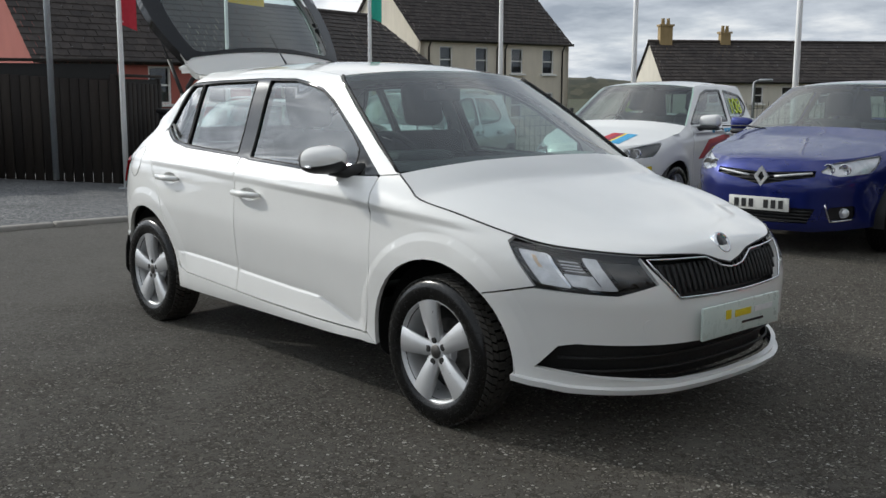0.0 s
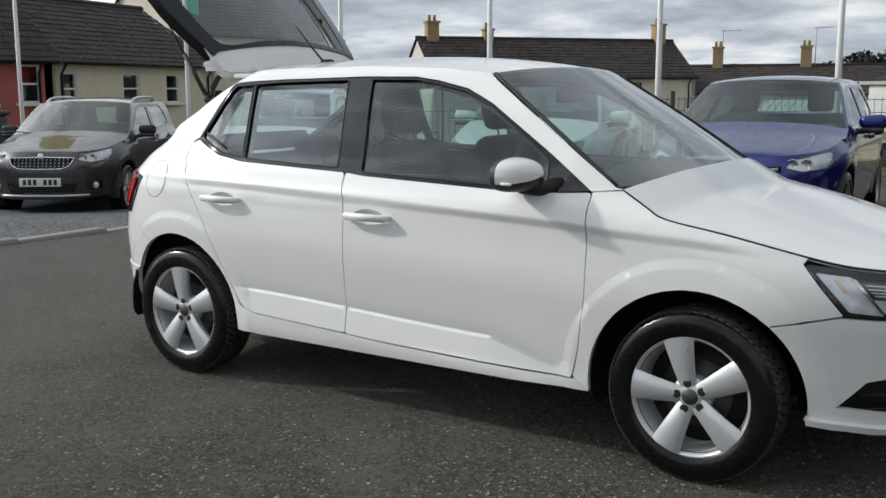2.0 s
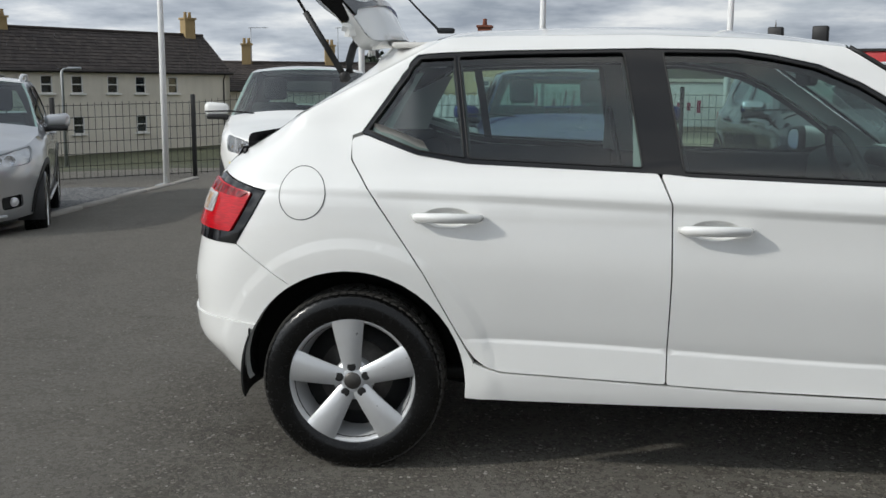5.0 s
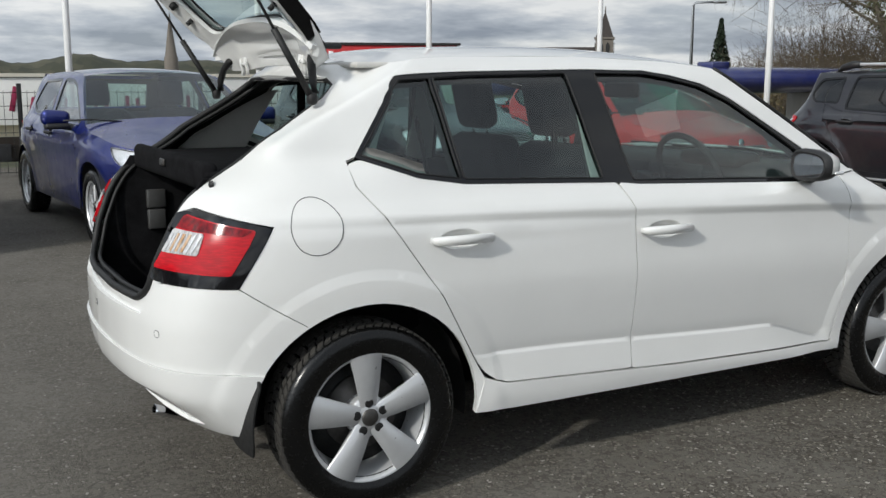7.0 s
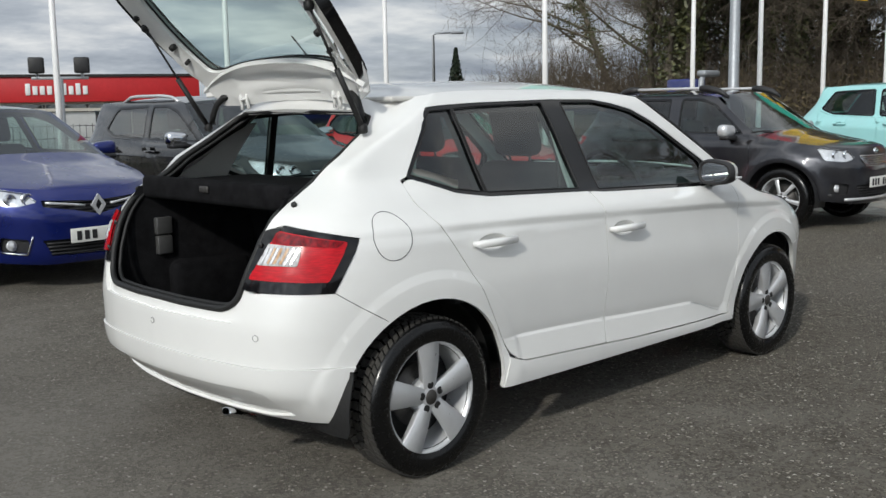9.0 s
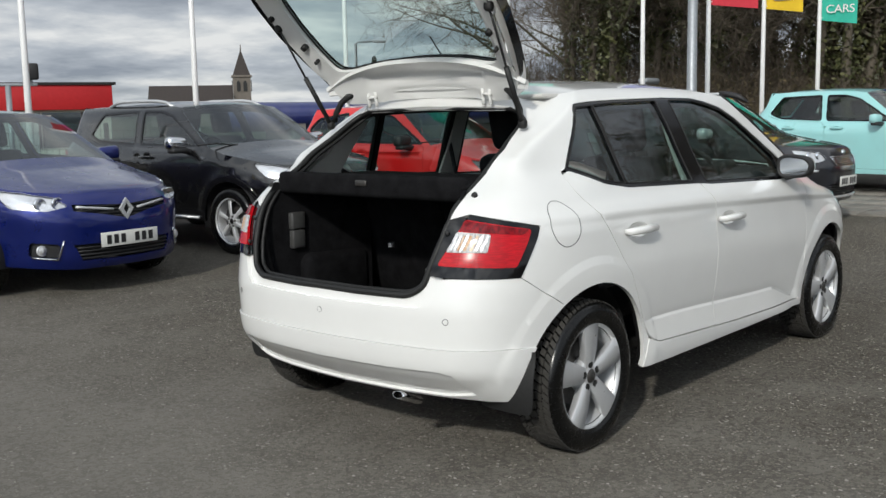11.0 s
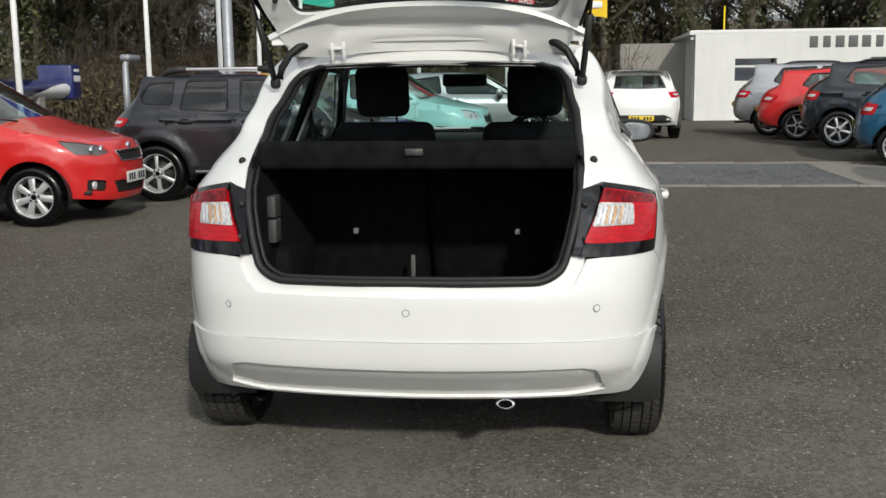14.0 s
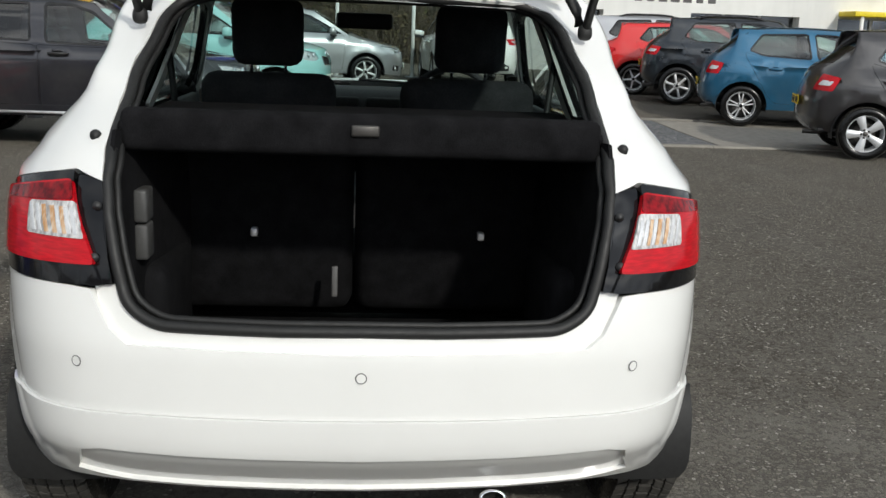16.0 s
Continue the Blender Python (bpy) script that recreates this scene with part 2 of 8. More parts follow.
PALE_GREY = plain("pale_grey_plastic", (0.06, 0.06, 0.059), 0.5, 0, 60)
DASH = plain("dashboard_plastic", (0.030, 0.030, 0.033), 0.7, 0, 120, 0.2, 0.2)
GLASS = pane("car_glass", (0.56, 0.70, 0.67))
GATE_GLASS = pane("tailgate_glass", (0.74, 0.88, 0.85))
SCREEN = pane("windscreen_glass", (0.68, 0.83, 0.78))
PRIVACY = pane("dark_car_glass", (0.12, 0.14, 0.15))
CLEAR = pane("lamp_glass", (0.93, 0.94, 0.95))
HOUSE_GLASS = pane("house_glass", (0.50, 0.54, 0.57))


def lens(name, a, b, scale, stretch, rough=0.18):
    """Moulded lamp plastic: prisms behind a clear face show as bands of two shades."""
    m = Mat(name)
    k = m.math("ADD", m.math("MULTIPLY", m.noise(scale, 3, 0.5, stretch), 0.7), m.math("MULTIPLY", m.noise(9, 2), 0.3))
    m.set(Base_Color=m.mix(m.ramp(k, (0.40, 0.0), (0.60, 1.0)), a, b), Roughness=rough, Specular_IOR_Level=0.4)
    return m.m


RED_LENS = lens("red_lens", (0.58, 0.004, 0.012), (0.38, 0.003, 0.008), 90, (0.3, 0.3, 2.2))
DEEP_RED_LENS = lens("deep_red_lens", (0.27, 0.002, 0.006), (0.085, 0.001, 0.003), 60, (1.2, 1.2, 0.8), 0.10)
REVERSE_LENS = lens("reversing_lens", (0.62, 0.62, 0.62), (0.30, 0.29, 0.29), 120, (1.0, 1.0, 0.25), 0.10)
BULB_LENS = lens("bulb_behind_lens", (0.66, 0.50, 0.36), (0.50, 0.27, 0.12), 120, (1.0, 1.0, 0.25), 0.10)
CLEAR_LENS = plain("silvered_lens", (0.80, 0.81, 0.83), 0.16, 0.35, 300, 0.18, 0.3, 1.0)
AMBER = plain("amber_lens", (0.74, 0.56, 0.38), 0.2, 0, 80, 0.1, 0, 1.0)
MIRROR = plain("mirror_glass", (0.86, 0.88, 0.88), 0.015, 1.0, 10, 0.01)
PLATE_W = plain("white_plate", (0.74, 0.74, 0.70), 0.4, 0, 40, 0.05)
PLATE_Y = plain("yellow_plate", (0.78, 0.55, 0.03), 0.4, 0, 40, 0.05)
PLATE_R = plain("red_plate", (0.72, 0.30, 0.28), 0.4, 0, 40, 0.08)
PLATE_G = plain("pale_green_plate", (0.60, 0.68, 0.63), 0.3, 0, 40, 0.05)
INK = plain("dark_print", (0.02, 0.02, 0.022), 0.5)
INK_RED = plain("red_print", (0.50, 0.02, 0.03), 0.5)
INK_BLUE = plain("blue_print", (0.02, 0.09, 0.42), 0.5)
INK_SKY = plain("sky_blue_print", (0.05, 0.38, 0.66), 0.5)
INK_CRIMSON = plain("crimson_print", (0.30, 0.02, 0.07), 0.5)
INK_LIME = plain("lime_print", (0.62, 0.80, 0.02), 0.5)
INK_YELLOW = plain("yellow_print", (0.80, 0.62, 0.02), 0.5)
INK_WHITE = plain("white_print", (0.80, 0.80, 0.80), 0.5)
TARMAC = tarmac()
GRAVEL = speckle("gravel", (0.045, 0.047, 0.05), (0.12, 0.125, 0.13), (0.28, 0.28, 0.28), 42, 0.9, 0.02)
CONCRETE = masonry("concrete", (0.30, 0.285, 0.26), 0.4, 4)
SLAB = mixed("paving_slab", (0.20, 0.185, 0.16), (0.28, 0.26, 0.225), 9, 0.85, 0.35, "object")
POLE = plain("white_pole", (0.78, 0.78, 0.77), 0.4, 0, 12, 0.06)
GREY_STEEL = plain("galvanised_steel", (0.34, 0.36, 0.38), 0.5, 0.5, 25, 0.12)

# ---- mesh helpers ----
from mathutils.geometry import delaunay_2d_cdt


class Geo:
    """Vertices and faces under way to one mesh."""

    def __init__(self):
        self.v, self.f, self.s, self.n = [], [], [], {}      # n: true normals of some vertices

    def add(self, verts, faces, smooth_on=True):
        k = len(self.v)
        self.v += [tuple(map(float, p)) for p in verts]
        self.f += [tuple(int(i) + k for i in f) for f in faces]
        self.s += [smooth_on] * len(faces)
        return self

    def move(self, m):
        self.v = [tuple(m @ Vector(p)) for p in self.v]
        r = m.to_3x3()
        self.n = {i: tuple(r @ Vector(p)) for i, p in self.n.items()}
        return self

    def mirror(self):
        g = Geo()
        g.v, g.f, g.s = [(x, -y, z) for x, y, z in self.v], [f[::-1] for f in self.f], list(self.s)
        g.n = {i: (x, -y, z) for i, (x, y, z) in self.n.items()}
        return g

    def join(self, other):
        k = len(self.v)
        self.v += other.v
        self.f += [tuple(i + k for i in f) for f in other.f]
        self.s += other.s
        self.n.update({i + k: p for i, p in other.n.items()})
        return self

    def weld(self, d=0.0006):
        bm = bmesh.new()
        vs = [bm.verts.new(p) for p in self.v]
        for f, s in zip(self.f, self.s):
            if len(set(f)) > 2:
                try:
                    bm.faces.new([vs[i] for i in f]).smooth = s
                except ValueError:
                    pass
        bmesh.ops.remove_doubles(bm, verts=bm.verts, dist=d)
        self.v, self.f, self.s, self.n = [], [], [], {}
        bm.verts.index_update()
        self.v = [tuple(v.co) for v in bm.verts]
        for f in bm.faces:
            self.f.append(tuple(v.index for v in f.verts)), self.s.append(f.smooth)
        bm.free()
        return self

    def mesh(self, name, *mats):
        me = bpy.data.meshes.new(name)
        me.from_pydata(self.v, [], self.f)
        me.polygons.foreach_set("use_smooth", self.s)
        for m in mats:
            me.materials.append(m)
        me.update()
        if self.n:
            at = np.zeros((len(self.v), 3))
            at[list(self.n)] = list(self.n.values())
            count = np.array([len(f) for f in self.f])
            idx = np.concatenate([np.array(f) for f in self.f])
            fn = np.zeros(len(self.f) * 3)
            me.polygons.foreach_get("normal", fn)
            own = np.repeat(fn.reshape(-1, 3), count, axis=0)
            ln = at[idx] * np.repeat(np.array(self.s, bool), count)[:, None]
            side = (ln * own).sum(1)
            ln[side < 0] *= -1
            ln[np.abs(side) < 0.4] = 0
            me.normals_split_custom_set(ln)
        return me


def part(name, geo, material, parent=None, label=""):
    """One mesh object, under a thing or a part."""
    ob = new(name, geo.mesh(name, material) if isinstance(geo, Geo) else geo)
    if parent is not None:
        ob.parent = parent
    if label:
        ob["label"] = label
    return ob


def thing(name, label, category, place=None, group="", kind=""):
    ob = new(name)
    ob.empty_display_size = 0.1
    if place is not None:
        ob.matrix_world = place
    return tagged(ob, label, category, group, kind)


def solid(name, geo, material, label, category, place=None, group="", kind=""):
    ob = new(name, geo.mesh(name, material))
    if place is not None:
        ob.matrix_world = place
    return tagged(ob, label, category, group, kind)


def box(cx, cy, cz, sx, sy, sz, r=0.0, seg=2):
    """A box, its edges rounded by r."""
    g = Geo()
    if r <= 0:
        x, y, z = sx / 2, sy / 2, sz / 2
        v = [(cx + a * x, cy + b * y, cz + c * z) for a in (-1, 1) for b in (-1, 1) for c in (-1, 1)]
        return g.add(v, [(0, 1, 3, 2), (4, 6, 7, 5), (0, 4, 5, 1), (2, 3, 7, 6), (0, 2, 6, 4), (1, 5, 7, 3)], False)
    bm = bmesh.new()
    bmesh.ops.create_cube(bm, size=1)
    bmesh.ops.scale(bm, vec=(sx, sy, sz), verts=bm.verts)
    bmesh.ops.bevel(bm, geom=bm.edges, offset=min(r, 0.49 * min(sx, sy, sz)), segments=seg, profile=0.5, affect="EDGES")
    bm.verts.index_update()
    g.add([(v.co.x + cx, v.co.y + cy, v.co.z + cz) for v in bm.verts], [[v.index for v in f.verts] for f in bm.faces], True)
    bm.free()
    return g


def lathe(profile, n=32, axis="z", a0=0.0, a1=2 * math.pi):
    """profile: (radius, height) turned about an axis."""
    g = Geo()
    full = abs(a1 - a0 - 2 * math.pi) < 1e-6
    k = n if full else n + 1
    v = []
    for i in range(k):
        a = a0 + (a1 - a0) * i / n
        c, s = math.cos(a), math.sin(a)
        for r, h in profile:
            v.append({"z": (r * c, r * s, h), "y": (r * c, h, r * s), "x": (h, r * c, r * s)}[axis])
    m = len(profile)
    f = []
    for i in range(n):
        j = (i + 1) % k
        for p in range(m - 1):
            q = (i * m + p, j * m + p, j * m + p + 1, i * m + p + 1)
            f.append(q[::-1] if axis == "y" else q)
    return g.add(v, f)


def tube(path, r, n=8, close=False, ends=True):
    """A round rod along a path; r: one radius or one a point."""
    p = [Vector(q) for q in path]
    rr = r if isinstance(r, (list, tuple)) else [r] * len(p)
    g, v, f = Geo(), [], []
    ref = Vector((0, 0, 1))
    for i, q in enumerate(p):
        d = (p[(i + 1) % len(p)] - p[i - 1]) if close else (p[min(i + 1, len(p) - 1)] - p[max(i - 1, 0)])
        d.normalize()
        if abs(d.dot(ref)) > 0.95:
            ref = Vector((1, 0, 0)) if abs(d.x) < 0.9 else Vector((0, 1, 0))
        a = d.cross(ref).normalized()
        b = d.cross(a)
        ref = -a.cross(d) if False else ref
        for k in range(n):
            w = 2 * math.pi * k / n
            v.append(q + rr[i] * (math.cos(w) * a + math.sin(w) * b))
    m = len(p)
    for i in range(m if close else m - 1):
        j = (i + 1) % m
        for k in range(n):
            f.append((i * n + k, i * n + (k + 1) % n, j * n + (k + 1) % n, j * n + k))
    if ends and not close:
        f.append(tuple(range(n))[::-1]), f.append(tuple((m - 1) * n + k for k in range(n)))
    return g.add(v, f)


def sheet(points, thick=0.0):
    """A grid of points [i][j] as a smooth sheet."""
    a = np.array(points, float)
    ni, nj = a.shape[:2]
    f = [(i * nj + j, (i + 1) * nj + j, (i + 1) * nj + j + 1, i * nj + j + 1) for i in range(ni - 1) for j in range(nj - 1)]
    g = Geo()
    g.add(a.reshape(-1, 3), f)
    return thicken(g, thick) if thick else g


def thicken(g, t):
    """Gives an open sheet a depth of t against its normals, with a rim."""
    v = np.array(g.v)
    n = vertex_normals(v, g.f)
    cnt = {}
    for f in g.f:
        for i in range(len(f)):
            e = (f[i], f[(i + 1) % len(f)])
            cnt[e] = cnt.get(e, 0) + 1
    k = len(v)
    back = v - n * t
    out = Geo()
    out.add(g.v, g.f)
    out.s[:] = g.s
    out.add(back, [f[::-1] for f in g.f])
    for a, b in cnt:
        if (b, a) not in cnt:
            m = len(out.v)
            out.v += [tuple(v[a]), tuple(v[b]), tuple(back[b]), tuple(back[a])]
            out.f.append((m + 1, m, m + 3, m + 2)), out.s.append(False)
    return out


def vertex_normals(v, faces):
    n = np.zeros_like(v)
    tri = np.array([f[:3] for f in faces])
    c = np.cross(v[tri[:, 1]] - v[tri[:, 0]], v[tri[:, 2]] - v[tri[:, 0]])
    m = max(len(f) for f in faces)
    for k in range(m):
        sel = [i for i, f in enumerate(faces) if len(f) > k] if m > 3 else slice(None)
        idx = np.array([faces[i][k] for i in sel]) if m > 3 else np.array([f[k] for f in faces])
        np.add.at(n, idx, c[sel])
    return n / np.maximum(np.linalg.norm(n, axis=1), 1e-12)[:, None]


def inside(poly, pts):
    p, q = np.asarray(poly, float), np.asarray(pts, float)
    x, y = q[:, 0], q[:, 1]
    hit = np.zeros(len(q), bool)
    for i in range(len(p)):
        (x0, y0), (x1, y1) = p[i - 1], p[i]
        if y0 != y1:
            hit ^= ((y0 > y) != (y1 > y)) & (x < (x1 - x0) * (y - y0) / (y1 - y0) + x0)
    return hit


def fillet(pts, r, n=5):
    """A polygon with its corners rounded by about r."""
    p = [np.array(q, float) for q in pts]
    out = []
    for i, b in enumerate(p):
        a, c = p[i - 1], p[(i + 1) % len(p)]
        u, w = a - b, c - b
        lu, lw = np.linalg.norm(u), np.linalg.norm(w)
        k = min(r, 0.45 * lu, 0.45 * lw)
        s, e = b + u / lu * k, b + w / lw * k
        for t in np.linspace(0, 1, n):
            out.append((1 - t) ** 2 * s + 2 * t * (1 - t) * b + t * t * e)
    return [tuple(q) for q in out]


def dense(poly, h):
    out = []
    for i in range(len(poly)):
        a, b = np.array(poly[i - 1], float), np.array(poly[i], float)
        k = max(1, int(math.ceil(np.linalg.norm(b - a) / h)))
        out += [a + (b - a) * j / k for j in range(k)]
    keep = [out[0]]
    for q in out[1:]:
        if np.linalg.norm(q - keep[-1]) > 1e-4:
            keep.append(q)
    if np.linalg.norm(keep[0] - keep[-1]) < 1e-4:
        keep.pop()
    return np.array(keep)


def fill(outer, holes, h, lines=()):
    """Triangles over a polygon with holes, with inner points h apart; lines: creases that edges must follow."""
    loops = [dense(outer, h)] + [dense(q, h) for q in holes]
    edge_pts = np.vstack(loops)
    lo, hi = loops[0].min(0), loops[0].max(0)
    gx, gy = np.meshgrid(np.arange(lo[0], hi[0], h), np.arange(lo[1], hi[1], h * 0.87), indexing="ij")
    gx = gx + (np.arange(gx.shape[1]) % 2)[None, :] * h / 2
    g = np.column_stack([gx.ravel(), gy.ravel()])
    ok = inside(loops[0], g)
    for q in loops[1:]:
        ok &= ~inside(q, g)
    g = g[ok]
    runs = []
    for ln in lines:
        q = np.array(ln, float)
        s = np.concatenate([[0], np.cumsum(np.linalg.norm(np.diff(q, axis=0), axis=1))])
        u = np.linspace(0, s[-1], max(2, int(s[-1] / h) + 1))
        q = np.column_stack([np.interp(u, s, q[:, 0]), np.interp(u, s, q[:, 1])])
        ok = inside(loops[0], q)
        for w in loops[1:]:
            ok &= ~inside(w, q)
        ok &= ((q[:, None] - edge_pts[None]) ** 2).sum(-1).min(1) > (0.25 * h) ** 2
        runs.append((q, ok))
    near = np.vstack([edge_pts] + [q[ok] for q, ok in runs])
    if len(g):
        far = np.ones(len(g), bool)
        for s in range(0, len(g), 2000):
            d = ((g[s:s + 2000, None] - near[None]) ** 2).sum(-1).min(1)
            far[s:s + 2000] = d > (0.55 * h) ** 2
        g = g[far]
    pts = np.vstack([near, g])
    edges, k = [], 0
    for q in loops:
        edges += [(k + i, k + (i + 1) % len(q)) for i in range(len(q))]
        k += len(q)
    for q, ok in runs:
        last = -9
        for i in np.nonzero(ok)[0]:
            if i == last + 1:
                edges.append((k - 1, k))
            last, k = i, k + 1
    vs, _, fs, *_ = delaunay_2d_cdt([Vector(p) for p in pts], edges, [], 0, 1e-7)
    vs = np.array([tuple(p) for p in vs])
    fs = np.array([f for f in fs])
    c = vs[fs].mean(1)
    ok = inside(loops[0], c)
    for q in loops[1:]:
        ok &= ~inside(q, c)
    fs = fs[ok]
    used, inv = np.unique(fs, return_inverse=True)
    return vs[used], inv.reshape(fs.shape)


def flat(outer, holes=(), thick=0.02, h=9.0, plane="yz"):
    """A plate with holes, thick along the third axis."""
    v, f = fill(outer, holes, h)
    z = np.zeros(len(v))
    p = {"yz": np.column_stack([z, v]), "xz": np.column_stack([v[:, 0], z, v[:, 1]]), "xy": np.column_stack([v, z])}[plane]
    f = [tuple(t) if plane != "xz" else tuple(t[::-1]) for t in f]
    g = Geo()
    g.add(p, f, False)
    g = thicken(g, thick)
    g.s = [False] * len(g.f)
    return g.weld(0.0004)


def words(text, size, material, parent=None, name="lettering", spacing=1.0):
    """Raised lettering in the built-in font, as a mesh in the xz plane, facing -y, centred."""
    c = bpy.data.curves.new(name, "FONT")
    c.body, c.size, c.align_x, c.align_y, c.extrude, c.space_character = text, size, "CENTER", "CENTER", 0.002, spacing
    tmp = bpy.data.objects.new(name, c)
    scene.collection.objects.link(tmp)
    me = bpy.data.meshes.new_from_object(tmp.evaluated_get(bpy.context.evaluated_depsgraph_get()))
    bpy.data.objects.remove(tmp)
    me.transform(pose(0, 0, 0, 90))
    me.materials.clear(), me.materials.append(material)
    return me
# Body form of a car: a plan outline that is carried up through the heights, shifted at both ends and narrowed by a section.
def lerp(v, pts):
    return np.interp(v, [p[0] for p in pts], [p[1] for p in pts])


def smooth(a, b, v):
    u = np.clip((np.asarray(v, float) - a) / (b - a), 0, 1)
    return u * u * (3 - 2 * u)


def curve(pts, n):
    """Points along a Catmull-Rom curve through pts, evenly spaced, and their running length."""
    p = np.array(pts, float)
    p = np.vstack([2 * p[0] - p[1], p, 2 * p[-1] - p[-2]])
    out = []
    for i in range(1, len(p) - 2):
        u = np.linspace(0, 1, 24, endpoint=False)[:, None]
        a, b, c, d = p[i - 1:i + 3]
        out.append(0.5 * (2 * b + (c - a) * u + (2 * a - 5 * b + 4 * c - d) * u ** 2 + (3 * b - a - 3 * c + d) * u ** 3))
    out = np.vstack(out + [p[-2:-1]])
    s = np.concatenate([[0], np.cumsum(np.linalg.norm(np.diff(out, axis=0), axis=1))])
    q = np.linspace(0, s[-1], n)
    return q, np.column_stack([np.interp(q, s, out[:, k]) for k in range(out.shape[1])])


class Form:
    """plan: (x, y) from the nose's middle to the tail's middle; sect: (z, half width); front, rear: (z, shift of x)."""

    def __init__(self, plan, sect, front, rear, lift, reach=(0.75, 0.55), bulge=None, follow=0.0):
        self.q, self.plan = curve(plan, 400)
        self.sect, self.front, self.rear, self.lift, self.bulge = sect, front, rear, lift, bulge
        self.nose, self.tail, self.wide = plan[0][0], plan[-1][0], max(p[1] for p in plan)
        self.follow = follow
        self.fa, self.ra = self.nose - reach[0], self.tail + reach[1]
        zz = np.linspace(sect[0][0], sect[-1][0], 240)
        ww = np.interp(zz, *zip(*sect))
        for _ in range(6):
            ww[1:-1] = (ww[:-2] + 2 * ww[1:-1] + ww[2:]) / 4
        self.zz, self.ww = zz, ww
        self.front_, self.rear_ = self.eased(front, 0.16, 1.46), self.eased(rear, 0.16, 1.46)
        self.lift_ = self.eased(lift, 0.5, 2.3)

    def eased(self, pts, a, b, n=260):
        v = np.linspace(a, b, n)
        w = lerp(v, pts)
        for _ in range(14):
            w[1:-1] = (w[:-2] + 2 * w[1:-1] + w[2:]) / 4
        return v, w

    def normal(self, q, z, e=0.006):
        """Normals of the right side."""
        a, b = np.column_stack(self.at(q - e, z)), np.column_stack(self.at(q + e, z))
        c, d = np.column_stack(self.at(q, z - e)), np.column_stack(self.at(q, z + e))
        n = np.cross(b - a, d - c) * (1, -1, 1)
        n /= np.maximum(np.linalg.norm(n, axis=1), 1e-12)[:, None]
        return n

    def at(self, q, z):
        q, z = np.asarray(q, float), np.asarray(z, float)
        X, Y = np.interp(q, self.q, self.plan[:, 0]), np.interp(q, self.q, self.plan[:, 1])
        x = X + np.interp(z, *self.front_) * smooth(self.fa, self.nose, X) + self.rear_shift(X, z)
        zs = z + np.interp(x, *self.lift_) * smooth(0.5, 0.75, z)
        y = Y * np.interp(zs, self.zz, self.ww) / self.wide
        if self.bulge is not None:
            y = y + self.bulge(x, z) * smooth(0.3, 0.6, Y / self.wide)
        return x, y, z

    def rear_shift(self, X, z):
        s = np.interp(z, *self.rear_)
        back = np.maximum(self.ra, self.tail + self.follow * s)
        return s * smooth(back, self.tail, X)

    def by_x(self, x, z):
        """q on the flank at x and z."""
        q = np.linspace(self.q[0], self.q[-1], 1200)
        xs = self.at(q, np.full_like(q, z))[0]
        return float(np.interp(-x, -xs, q))

    def by_y(self, y, z, front):
        """q on the nose or the tail at half breadth y and z."""
        n = 600
        half = self.q[-1] / 2
        q = np.linspace(0, half, n) if front else np.linspace(self.q[-1], half, n)
        ys = self.at(q, np.full_like(q, z))[1]
        k = int(np.argmax(ys))
        return float(np.interp(y, ys[:k + 1], q[:k + 1]))
def crest(x):
    """Height of the crease along the flank."""
    return np.interp(x, (-1.60, -1.30, -0.70, 0.0, 0.60, 1.0, 1.35, 1.70), (0.943, 0.936, 0.921, 0.898, 0.873, 0.851, 0.828, 0.804))


def foot(x):
    """Height of the pressed line low on the doors."""
    return 0.405 + 0.050 * smooth(0.6, -0.85, x) - 0.085 * smooth(0.42, 0.80, x)


def arch_bulge(x, z):
    r = np.minimum(np.hypot(x - 1.235, z - 0.30), np.hypot(x + 1.235, z - 0.30))
    lip = 0.009 * smooth(0.475, 0.445, r)
    d = crest(x) - z
    line = -0.0130 * np.where(d > 0, np.clip(d / 0.028, 0, 1) * (1 - smooth(0.06, 0.26, d)), 0.0) * smooth(1.62, 1.3, x) * (1 - 0.5 * smooth(-1.0, -1.35, x))
    e = foot(x) - z
    ends = smooth(-0.95, -0.72, x) * smooth(0.90, 0.62, x)
    low = (0.026 * np.clip(e / 0.105, 0, 1) - 0.007 * np.exp(-np.abs(e) / 0.03) * (e < 0)) * ends
    pillar = -0.047 * smooth(-1.0, -1.36, x) * smooth(1.0, 1.12, z) * (1 - 0.5 * smooth(1.2, 1.33, z))
    return lip + line + low + pillar


